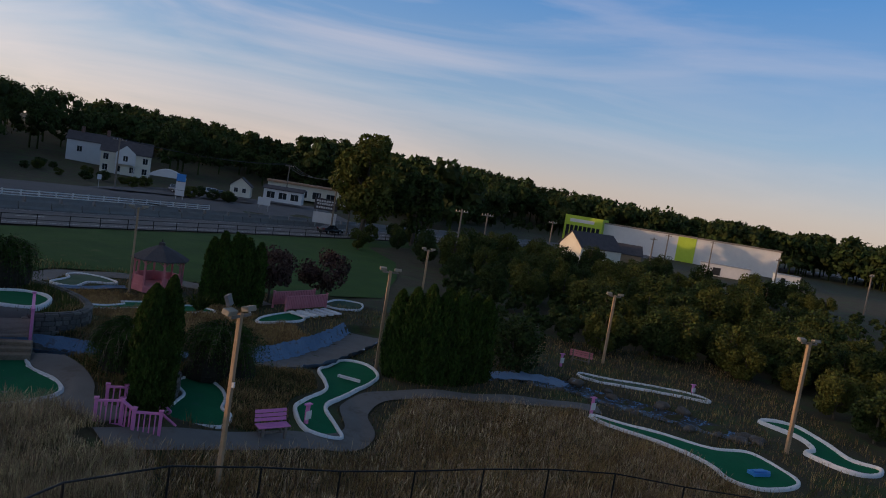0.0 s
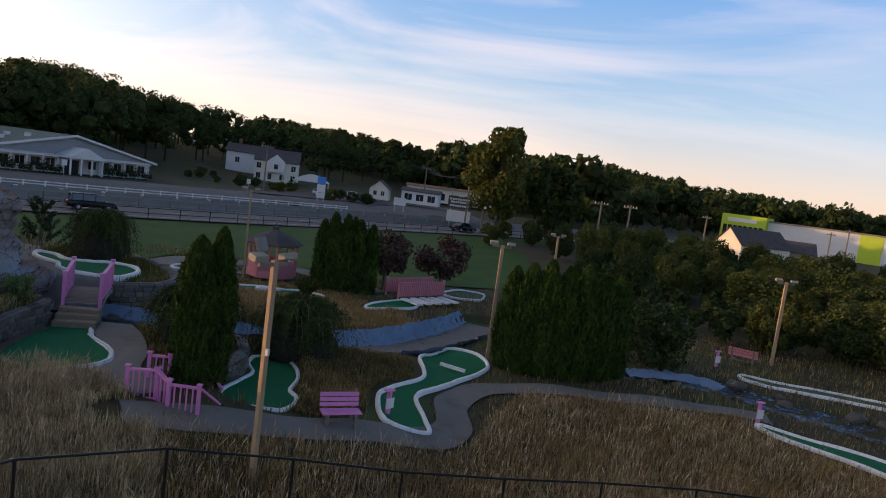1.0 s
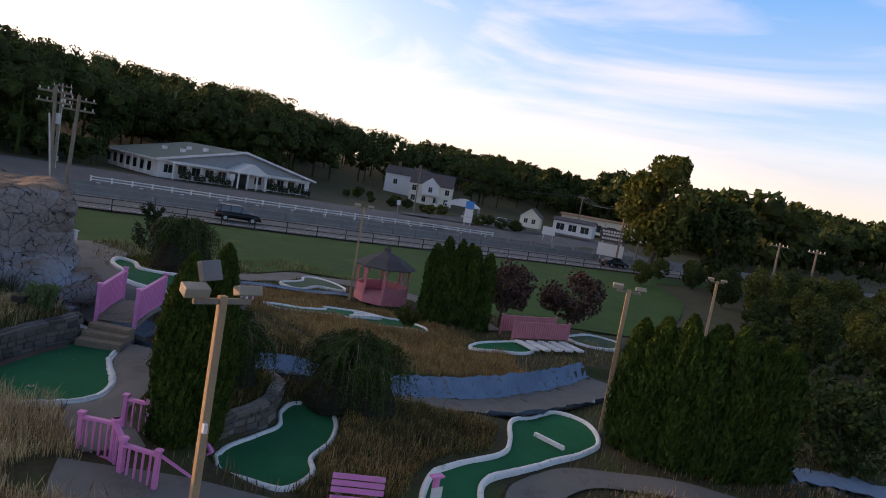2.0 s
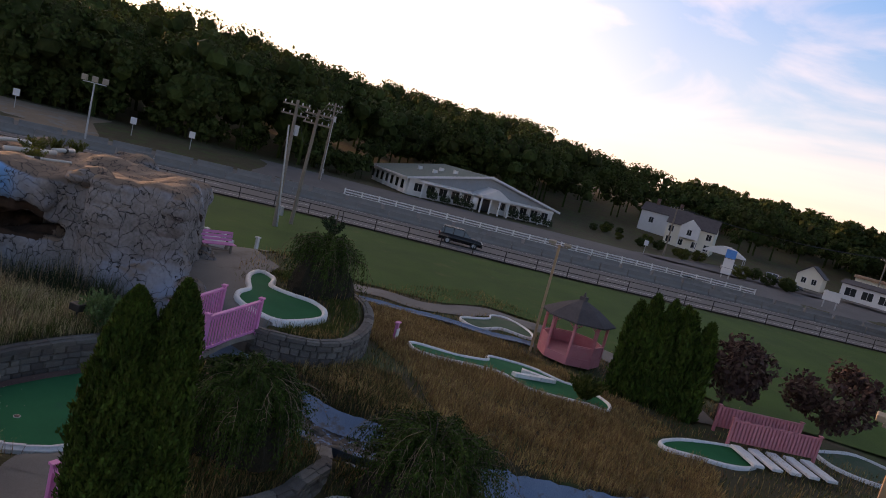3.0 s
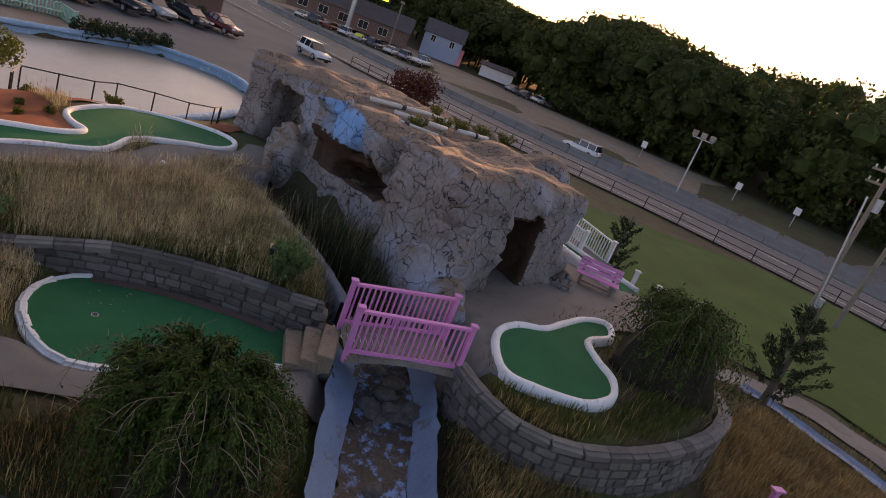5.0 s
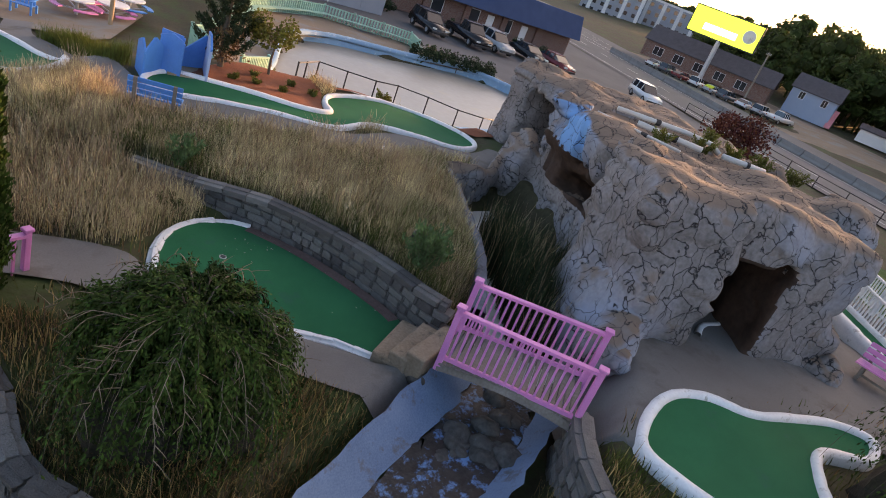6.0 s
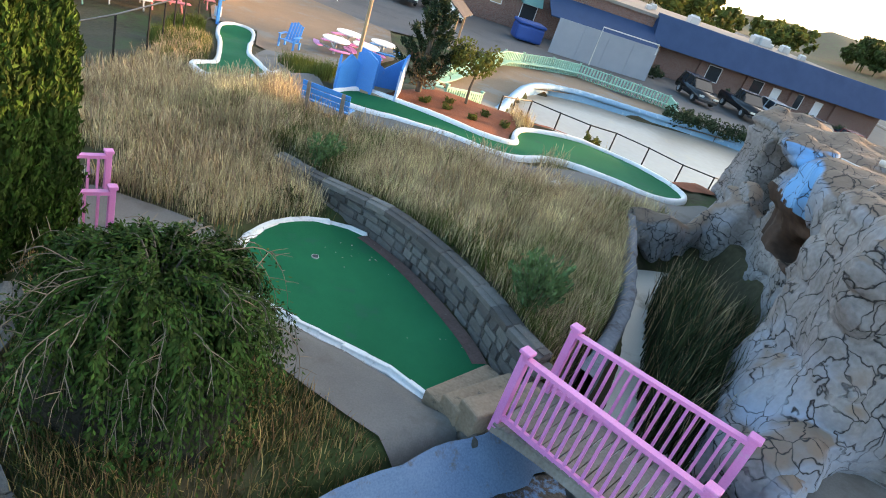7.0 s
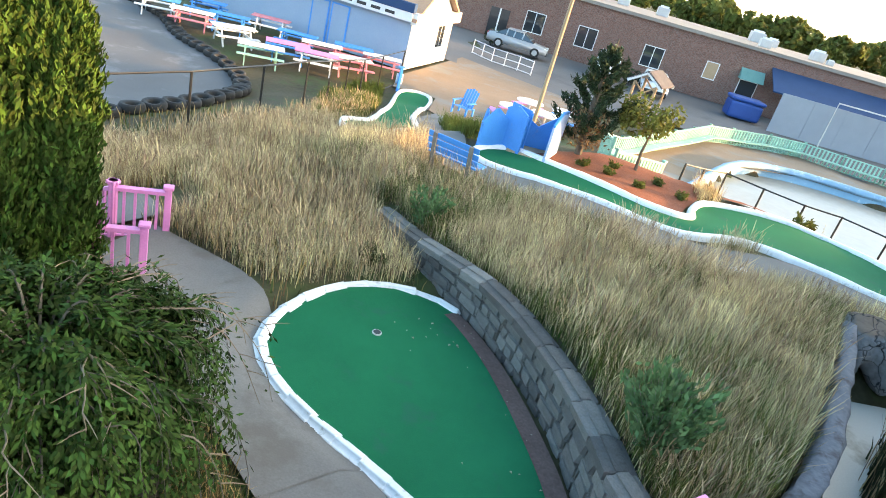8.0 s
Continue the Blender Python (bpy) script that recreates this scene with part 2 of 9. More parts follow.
M = {
    "soil": material("meadow_soil", (0.0349, 0.0302, 0.0139), (0.0788, 0.0651, 0.0349), 0.5, 0.95, 0.6, fine=9, wear=((0.05, 0.07, 0.022), 0.5, 0.35), dist=0.08),
    "lawn": material("mown_lawn", (0.014, 0.052, 0.003), (0.040, 0.098, 0.008), 0.25, 0.95, 0.5, fine=25, wear=((0.065, 0.09, 0.02), 0.12, 0.3), dist=0.03),
    "asphalt": material("asphalt", (0.096, 0.092, 0.092), (0.136, 0.132, 0.132), 0.3, 0.9, 0.25, fine=60, wear=((0.09, 0.088, 0.09), 0.25, 0.15)),
    "track": material("track_asphalt", (0.0872, 0.0872, 0.0912), (0.122, 0.122, 0.126), 0.4, 0.9, 0.25, fine=50, wear=((0.16, 0.16, 0.17), 0.3, 0.5)),
    "concrete": material("path_concrete", (0.133, 0.122, 0.113), (0.19, 0.179, 0.165), 0.8, 0.9, 0.25, fine=45, wear=((0.13, 0.115, 0.10), 0.35, 0.9)),
    "dirt": material("packed_dirt", (0.172, 0.125, 0.0897), (0.25, 0.187, 0.133), 0.35, 0.95, 0.35, fine=20, wear=((0.2, 0.19, 0.17), 0.4, 0.4)),
    "carpet": material("green_carpet", (0.0028, 0.10, 0.043), (0.0052, 0.145, 0.062), 0.9, 0.95, 0.2, fine=90, wear=((0.012, 0.11, 0.06), 0.2, 1.6), spec=0.15),
    "carpet_old": material("faded_carpet", (0.05, 0.10, 0.06), (0.10, 0.14, 0.09), 0.9, 0.95, 0.25, fine=70, wear=((0.14, 0.13, 0.10), 0.3, 1.2), spec=0.15),
    "white": material("white_kerb_paint", (0.66, 0.66, 0.66), (0.82, 0.82, 0.81), 2.0, 0.7, 0.4, fine=22, wear=((0.42, 0.40, 0.36), 0.18, 5.0), dist=0.02),
    "stone": material("wall_block", (0.105, 0.098, 0.091), (0.19, 0.179, 0.168), 3.0, 0.92, 0.8, fine=18, obj=0.36, wear=((0.13, 0.125, 0.12), 0.3, 6.0), dist=0.04),
    "mortar": material("wall_core", (0.06, 0.056, 0.052), (0.10, 0.094, 0.088), 4.0, 0.95, 0.3),
    "pink": material("pink_paint", (0.62, 0.19, 0.43), (0.72, 0.25, 0.52), 3.0, 0.55, 0.12, fine=50, wear=((0.55, 0.30, 0.42), 0.08, 5.0), spec=0.4),
    "salmon": material("salmon_paint", (0.55, 0.17, 0.20), (0.66, 0.24, 0.27), 2.0, 0.6, 0.15, wear=((0.45, 0.25, 0.24), 0.12, 4.0)),
    "blue": material("blue_paint", (0.025, 0.20, 0.54), (0.045, 0.27, 0.66), 2.0, 0.5, 0.12, wear=((0.10, 0.22, 0.50), 0.1, 5.0), spec=0.4),
    "mint": material("mint_paint", (0.191, 0.394, 0.318), (0.267, 0.471, 0.381), 2.0, 0.6, 0.15, wear=((0.5, 0.62, 0.5), 0.2, 3.0)),
    "poolblue": material("pool_edge_paint", (0.139, 0.293, 0.432), (0.223, 0.376, 0.502), 1.2, 0.7, 0.2, wear=((0.45, 0.55, 0.62), 0.25, 2.0)),
    "poolwhite": material("bare_pool_shell", (0.58, 0.56, 0.50), (0.74, 0.72, 0.66), 0.5, 0.5, 0.1, wear=((0.42, 0.38, 0.30), 0.25, 0.7)),
    "streamblue": material("stream_lining_paint", (0.10, 0.17, 0.27), (0.19, 0.28, 0.40), 1.0, 0.7, 0.4, wear=((0.14, 0.14, 0.15), 0.3, 2.6), dist=0.03),
    "wood": material("bare_timber", (0.30, 0.20, 0.12), (0.42, 0.30, 0.19), 1.5, 0.8, 0.3, fine=30),
    "oldwood": material("weathered_timber", (0.145, 0.119, 0.0978), (0.255, 0.221, 0.187), 2.0, 0.88, 0.4, fine=26),
    "pole": material("utility_pole_timber", (0.16, 0.13, 0.105), (0.26, 0.22, 0.18), 1.5, 0.9, 0.4, fine=20),
    "grey": material("grey_metal", (0.36, 0.37, 0.38), (0.46, 0.47, 0.48), 2.0, 0.5, 0.1, 0.6),
    "dark": plain("black_paint", (0.015, 0.015, 0.016), 0.5),
    "black_metal": plain("black_fence_metal", (0.02, 0.02, 0.021), 0.45, 0.5),
    "rubber": material("tyre_rubber", (0.015, 0.015, 0.015), (0.03, 0.03, 0.03), 4.0, 0.85, 0.3),
    "glass": plain("dark_window_glass", (0.02, 0.025, 0.03), 0.06, 0.0, 0.0, 0.8),
    "siding": material("white_siding", (0.594, 0.594, 0.594), (0.684, 0.684, 0.684), 0.8, 0.7, 0.2, fine=18),
    "cream": material("cream_siding", (0.62, 0.58, 0.48), (0.72, 0.68, 0.58), 0.8, 0.7, 0.2, fine=18),
    "shingle": material("dark_shingles", (0.055, 0.05, 0.055), (0.10, 0.09, 0.095), 1.2, 0.9, 0.5, fine=12),
    "greenroof": material("green_grey_shingles", (0.10, 0.14, 0.125), (0.15, 0.19, 0.17), 1.0, 0.9, 0.4, fine=12),
    "brownroof": material("brown_shingles", (0.32, 0.19, 0.12), (0.44, 0.28, 0.19), 1.2, 0.9, 0.4, fine=12),
    "flatroof": material("gravel_roof", (0.18, 0.162, 0.144), (0.252, 0.228, 0.204), 0.4, 0.95, 0.4, fine=16),
    "navy": material("navy_canopy_metal", (0.014, 0.042, 0.105), (0.024, 0.06, 0.14), 0.8, 0.7, 0.1, 0.0, spec=0.25),
    "awning": material("green_awning_cloth", (0.08, 0.20, 0.19), (0.13, 0.27, 0.25), 2.0, 0.8, 0.2),
    "bark": material("bark", (0.07, 0.055, 0.042), (0.14, 0.115, 0.09), 4.0, 0.95, 0.8, fine=20, dist=0.04),
    "thuja": material("thuja_sprays", (0.012, 0.030, 0.0045), (0.066, 0.110, 0.016), 1.5, 0.8, 0.0, fine=5, island=0.45, trans=0.05, spec=0.2),
    "weep": material("weeping_leaves", (0.012, 0.026, 0.005), (0.056, 0.096, 0.019), 1.5, 0.8, 0.0, fine=5, island=0.5, trans=0.04, spec=0.12),
    "leaf": material("woodland_leaves", (0.0192, 0.035, 0.00875), (0.065, 0.0896, 0.0246), 0.08, 0.8, 0.0, fine=0.8, island=0.4, trans=0.25, spec=0.2),
    # yellow-green, brightened so that tree crowns carry sunlight in their colour
    "leaf2": material("yellow_green_sunlit_leaves", (0.045, 0.06, 0.011), (0.13, 0.14, 0.034), 0.2, 0.8, 0.0, fine=1.2, island=0.35, trans=0.3, spec=0.2),
    "purple": material("purple_leaves", (0.05, 0.028, 0.026), (0.10, 0.055, 0.045), 1.5, 0.8, 0.0, fine=5, island=0.4, trans=0.2),
    "redleaf": material("dark_red_leaves", (0.072, 0.015, 0.0108), (0.12, 0.03, 0.018), 1.5, 0.8, 0.0, fine=5, island=0.4, trans=0.2),
    "pine": material("pine_needles", (0.0144, 0.0288, 0.0112), (0.036, 0.056, 0.0224), 1.0, 0.8, 0.0, fine=4, island=0.4, trans=0.1),
    "drygrass": material("dry_grass", (0.172, 0.128, 0.063), (0.85, 0.68, 0.41), 0.35, 0.85, 0.0, fine=1.5, island=0.65, trans=0.2, spec=0.2),
    "greengrass": material("rough_grass", (0.0337, 0.0478, 0.0124), (0.108, 0.115, 0.0395), 0.5, 0.85, 0.0, fine=1.5, island=0.4, trans=0.35, spec=0.2),
    "reed": material("reed_leaves", (0.0154, 0.0315, 0.0112), (0.049, 0.0595, 0.0245), 0.8, 0.7, 0.0, fine=2.0, island=0.45, trans=0.25, spec=0.3),
    "sage": material("sage_weed_leaves", (0.06, 0.12, 0.04), (0.14, 0.22, 0.09), 2.0, 0.8, 0.0, fine=5, island=0.35, trans=0.25),
    "mulch": material("red_bark_mulch", (0.15, 0.045, 0.022), (0.28, 0.085, 0.04), 2.0, 0.95, 0.9, fine=25, dist=0.05),
    "redsoil": material("rusty_grit", (0.085, 0.052, 0.045), (0.17, 0.105, 0.09), 2.0, 0.95, 0.5, fine=30),
    "linepaint": material("road_line_paint", (0.48, 0.48, 0.46), (0.62, 0.62, 0.60), 1.0, 0.8, 0.1, wear=((0.2, 0.2, 0.2), 0.2, 2.0)),
    "barrier": material("cast_concrete_barrier", (0.161, 0.155, 0.149), (0.223, 0.214, 0.205), 0.7, 0.9, 0.3, wear=((0.16, 0.155, 0.15), 0.3, 1.0)),
    "water": plain("still_water", (0.012, 0.014, 0.014), 0.08, 0.0, 0.0, 0.6),
    "orange": material("orange_panel", (0.62, 0.20, 0.07), (0.74, 0.28, 0.10), 2.0, 0.6, 0.1),
    "lime": material("lime_panel", (0.38, 0.52, 0.04), (0.45, 0.60, 0.06), 1.0, 0.5, 0.05),
    "pvc": material("white_pipe", (0.446, 0.439, 0.41), (0.547, 0.54, 0.511), 3.0, 0.5, 0.1),
    "streambed": material("wet_stream_stone", (0.018, 0.016, 0.014), (0.055, 0.05, 0.045), 3.0, 0.35, 0.8, fine=14, wear=((0.11, 0.27, 0.50), 0.42, 4.5), dist=0.05),
    "darkstone": material("dark_field_stone", (0.05, 0.045, 0.04), (0.14, 0.125, 0.11), 3.0, 0.7, 0.8, fine=16, wear=((0.17, 0.24, 0.32), 0.1, 3.0), dist=0.04),
    "sandstone": material("worn_sandstone", (0.20, 0.145, 0.10), (0.31, 0.235, 0.17), 2.5, 0.9, 0.6, fine=20, wear=((0.10, 0.085, 0.07), 0.2, 4.0), dist=0.03),
    "paleblue": material("lit_blue_board", (0.30, 0.40, 0.58), (0.38, 0.48, 0.66), 2.0, 0.6, 0.15, wear=((0.2, 0.3, 0.55), 0.15, 5.0)),
    "cave": material("cave_shade_brown", (0.030, 0.017, 0.012), (0.07, 0.042, 0.03), 1.2, 0.95, 0.5, fine=8),
    "dumpblue": material("dark_blue_plastic", (0.012, 0.05, 0.20), (0.02, 0.075, 0.28), 1.0, 0.5, 0.1),
    "greymetalroof": material("pale_metal_roof", (0.21, 0.231, 0.252), (0.28, 0.301, 0.322), 0.6, 0.55, 0.15, fine=6),
    "pondwall": material("weathered_blue_grey_concrete", (0.085, 0.10, 0.125), (0.17, 0.19, 0.225), 1.5, 0.85, 0.7, fine=14, wear=((0.06, 0.06, 0.065), 0.3, 2.0), dist=0.04),
    "rock": rock_material(),
}

# ---- building tools ----
from mathutils import geometry

rng = np.random.default_rng(7)


def mesh_of(name, verts, faces, mat=None, smooth=False):
    """A mesh from arrays of corners and of faces that all have the same number of corners."""
    verts, faces = np.asarray(verts, np.float32), np.asarray(faces, np.int32)
    me = bpy.data.meshes.new(name)
    k = faces.shape[1]
    me.vertices.add(len(verts))
    me.vertices.foreach_set("co", verts.ravel())
    me.loops.add(faces.size)
    me.loops.foreach_set("vertex_index", faces.ravel())
    me.polygons.add(len(faces))
    me.polygons.foreach_set("loop_start", np.arange(0, faces.size, k, dtype=np.int32))
    me.polygons.foreach_set("loop_total", np.full(len(faces), k, np.int32))
    me.polygons.foreach_set("use_smooth", np.full(len(faces), smooth))
    me.update(calc_edges=True)
    me.validate()
    if mat:
        me.materials.append(mat)
    return me


def thing(name, label, category, at=(0, 0, 0), rz=0.0, group="", kind=""):
    ob = new(name)
    ob.empty_display_size = 0.2
    ob.matrix_world = pose(*at, 0, 0, rz)
    return tagged(ob, label, category, group, kind)


def part(name, bm, mat, parent=None, label="", smooth=False):
    """One mesh object from a bmesh or a mesh, under a thing or a part, in its parent's own axes."""
    if isinstance(bm, bmesh.types.BMesh):
        me = bpy.data.meshes.new(name)
        bm.to_mesh(me)
        bm.free()
        if mat:
            me.materials.append(mat)
        if smooth:
            me.polygons.foreach_set("use_smooth", np.full(len(me.polygons), True))
    else:
        me = bm
        if mat and not me.materials:
            me.materials.append(mat)
    ob = new(name, me)
    if parent:
        ob.parent = parent
    if label:
        ob["label"] = label
    return ob


def box(bm, x0, y0, z0, x1, y1, z1, bevel=0.0, m=None):
    """Adds a box, its edges rounded if asked, to a bmesh."""
    c = Matrix.Translation(((x0 + x1) / 2, (y0 + y1) / 2, (z0 + z1) / 2)) @ Matrix.Diagonal((abs(x1 - x0), abs(y1 - y0), abs(z1 - z0), 1))
    r = bmesh.ops.create_cube(bm, size=1, matrix=(m or Matrix()) @ c)
    if bevel:
        es = list({e for v in r["verts"] for e in v.link_edges})
        bmesh.ops.bevel(bm, geom=es, offset=bevel, segments=2, affect="EDGES", profile=0.5)
    return bm


def boxes(*rows, bevel=0.0):
    bm = bmesh.new()
    for r in rows:
        box(bm, *r, bevel=bevel)
    return bm


def beam(bm, a, b, w, h=None, up=(0, 0, 1)):
    """A rectangular bar from a to b."""
    a, b = Vector(a), Vector(b)
    h = h or w
    d = (b - a).normalized()
    s = d.cross(Vector(up))
    s = s.normalized() if s.length > 1e-4 else Vector((1, 0, 0))
    u = s.cross(d)
    m = Matrix((s, d, u)).transposed().to_4x4()
    m.translation = (a + b) / 2
    bmesh.ops.create_cube(bm, size=1, matrix=m @ Matrix.Diagonal((w, (b - a).length, h, 1)))
    return bm


def tube(bm, points, radii, n=8, cap=True):
    """A round tube along points; radii: one number or one for each point."""
    pts = [Vector(p) for p in points]
    if not hasattr(radii, "__len__"):
        radii = [radii] * len(pts)
    rings = []
    for i, p in enumerate(pts):
        d = (pts[min(i + 1, len(pts) - 1)] - pts[max(i - 1, 0)]).normalized()
        s = d.cross(Vector((0.13, 0.31, 0.94)))
        s = s.normalized() if s.length > 1e-3 else Vector((1, 0, 0))
        u = s.cross(d)
        rings.append([bm.verts.new(p + float(radii[i]) * (math.cos(a) * s + math.sin(a) * u)) for a in (2 * math.pi * k / n for k in range(n))])
    for r0, r1 in zip(rings, rings[1:]):
        for k in range(n):
            bm.faces.new((r0[k], r1[k], r1[(k + 1) % n], r0[(k + 1) % n]))
    if cap:
        bm.faces.new(rings[0]), bm.faces.new(rings[-1][::-1])
    return bm


def extrude(bm, outline, z0, z1, m=None):
    """A prism over an outline of (x, y)."""
    m = m or Matrix()
    lo = [bm.verts.new(m @ Vector((x, y, z0))) for x, y in outline]
    hi = [bm.verts.new(m @ Vector((x, y, z1))) for x, y in outline]
    n = len(lo)
    bm.faces.new(hi), bm.faces.new(lo[::-1])
    for i in range(n):
        bm.faces.new((lo[i], lo[(i + 1) % n], hi[(i + 1) % n], hi[i]))
    bmesh.ops.recalc_face_normals(bm, faces=bm.faces[:])
    return bm


def curve(points, n=6, closed=False):
    """Catmull-Rom through points, n steps a span."""
    p = np.array(points, float)
    k = len(p)
    out = []
    for i in range(k if closed else k - 1):
        q = [p[(i + j) % k] if closed else p[min(max(i + j, 0), k - 1)] for j in (-1, 0, 1, 2)]
        for t in np.arange(n) / n:
            out.append(0.5 * (2 * q[1] + (q[2] - q[0]) * t + (2 * q[0] - 5 * q[1] + 4 * q[2] - q[3]) * t**2 + (3 * q[1] - q[0] - 3 * q[2] + q[3]) * t**3))
    if not closed:
        out.append(p[-1])
    return np.array(out)


def even(line, step, closed=False):
    """Points at even steps along a line."""
    p = np.array(line, float)
    if closed:
        p = np.vstack([p, p[:1]])
    d = np.r_[0, np.cumsum(np.linalg.norm(np.diff(p, axis=0), axis=1))]
    n = max(2, int(round(d[-1] / step)) + 1)
    s = np.linspace(0, d[-1], n)
    q = np.stack([np.interp(s, d, p[:, k]) for k in range(p.shape[1])], 1)
    return q[:-1] if closed else q


def beside(line, off):
    """A line moved sideways by off metres to its left."""
    p = np.array(line, float)
    t = np.gradient(p, axis=0)
    t /= np.linalg.norm(t, axis=1)[:, None]
    return p + off * np.stack([-t[:, 1], t[:, 0]], 1)


def signed(poly, X, Y):
    """Distance to an outline, positive inside."""
    p = np.array(poly, float)
    d2, ins = np.full(np.shape(X), 1e9), np.zeros(np.shape(X), bool)
    for a, b in zip(p, np.roll(p, -1, 0)):
        e, wx, wy = b - a, X - a[0], Y - a[1]
        t = np.clip((wx * e[0] + wy * e[1]) / (e @ e + 1e-9), 0, 1)
        d2 = np.minimum(d2, (wx - t * e[0]) ** 2 + (wy - t * e[1]) ** 2)
        c = (a[1] > Y) != (b[1] > Y)
        with np.errstate(divide="ignore", invalid="ignore"):
            ins ^= c & (X < e[0] * (Y - a[1]) / (e[1] if e[1] else 1e-9) + a[0])
    return np.where(ins, 1, -1) * np.sqrt(d2)


def along(line, X, Y):
    """Distance to an open line, and how far along it (0 to 1) the nearest place lies."""
    p = np.array(line, float)
    seg = np.linalg.norm(np.diff(p, axis=0), axis=1)
    start, total = np.r_[0, np.cumsum(seg)], seg.sum()
    best, where = np.full(np.shape(X), 1e9), np.zeros(np.shape(X))
    for i, (a, b) in enumerate(zip(p, p[1:])):
        e, wx, wy = b - a, X - a[0], Y - a[1]
        t = np.clip((wx * e[0] + wy * e[1]) / (e @ e), 0, 1)
        d = np.hypot(wx - t * e[0], wy - t * e[1])
        near = d < best
        best, where = np.where(near, d, best), np.where(near, (start[i] + t * seg[i]) / total, where)
    return best, where


def step(a, b, v):
    t = np.clip((np.asarray(v, float) - a) / (b - a), 0, 1)
    return t * t * (3 - 2 * t)


# ---- lie of the land ----
WALL_1 = curve([(-11.8, 16.8), (-12.35, 17.7), (-13.0, 18.5), (-13.65, 19.3), (-14.1, 20.05), (-14.42, 20.75), (-14.68, 21.5), (-14.84, 22.2), (-14.92, 22.75), (-15.1, 23.15)])
POND_WALL = curve([(-15.6, 23.4), (-16.3, 22.7), (-17.3, 21.5), (-18.3, 19.9), (-19.5, 17.8)])
WALL_2 = curve([(-15.35, 26.1), (-14.65, 26.75), (-14.2, 27.6), (-14.3, 28.6), (-15.2, 29.8), (-16.4, 30.8), (-17.8, 31.6), (-19.3, 32.0), (-20.6, 31.9)])
WALL_3 = curve([(-8.45, 21.7), (-8.6, 22.5), (-8.55, 23.4), (-8.65, 24.1), (-9.1, 24.7), (-9.4, 25.3), (-10.3, 25.8)])
POND = [(-15.9, 23.5), (-16.4, 22.9), (-17.4, 21.6), (-18.4, 20.0), (-19.5, 18.1), (-21.6, 18.0), (-21.0, 21.0), (-19.0, 23.4), (-17.4, 24.7), (-16.3, 24.6)]
BANK = [tuple(p) for p in WALL_1] + [tuple(p) for p in POND_WALL] + [(-22.5, 17.6), (-25.0, 15.0), (-23.5, 11.5), (-14.0, 10.0), (-10.0, 11.0), (-10.2, 15.4)]
TERRACE = [(-15.9, 25.7)] + [tuple(p) for p in WALL_2] + [(-25.0, 32.5), (-29.5, 33.0), (-31.0, 28.0), (-31.0, 14.0), (-23.5, 14.0), (-22.0, 18.0), (-20.5, 22.5), (-17.4, 24.9)]
STREAM = curve([(-16.3, 24.2), (-15.15, 24.85), (-13.9, 25.35), (-12.5, 25.85), (-11.0, 26.6), (-9.3, 28.6), (-7.6, 30.8), (-6.1, 33.2), (-5.0, 36.3), (-4.0, 39.6), (-3.4, 43.0)])
POOL = curve([(-19.6, 7.2), (-22.2, 2.6), (-26.2, -3.6), (-30.0, -5.2), (-35.0, -4.4), (-41.0, -3.4), (-42.5, 2.0), (-38.0, 7.0), (-31.0, 8.6), (-24.5, 8.4)], 4, True)
DRY_BED = curve([(3.6, 36.0), (5.4, 37.6), (7.4, 38.4), (9.2, 38.0), (11.8, 36.4), (15.7, 34.4), (17.2, 32.4), (16.2, 31.7), (13.6, 32.9), (11.2, 34.0), (8.4, 35.8), (6.4, 36.2)], 4, True)
ROAD_EDGE = curve([(-190, -230), (-140, -135), (-103, -62), (-82, -20), (-72, 1), (-65, 17), (-60.5, 32), (-54, 45.5), (-47, 55.5), (-40, 64.5), (-33, 75), (-26, 87), (-18, 99), (-6, 116), (12, 139), (48, 180), (120, 250), (300, 400)])
GREEN_8 = [(-8.9, 24.9), (-9.0, 25.8), (-8.4, 26.2), (-7.5, 25.5), (-6.9, 24.4), (-6.7, 23.4), (-6.2, 22.8), (-6.2, 21.8), (-7.5, 21.4), (-8.2, 22.0), (-8.3, 23.3), (-8.35, 24.2)]

GREEN_1 = curve([(-11.02, 20.85), (-11.15, 20.1), (-11.6, 19.42), (-12.2, 19.02), (-12.75, 18.95), (-13.3, 19.17), (-13.88, 20.1), (-14.38, 21.4), (-14.64, 22.4), (-14.5, 23.0), (-13.72, 23.38), (-13.13, 22.78), (-12.42, 22.31), (-11.83, 21.94), (-11.32, 21.45)], 5, True)


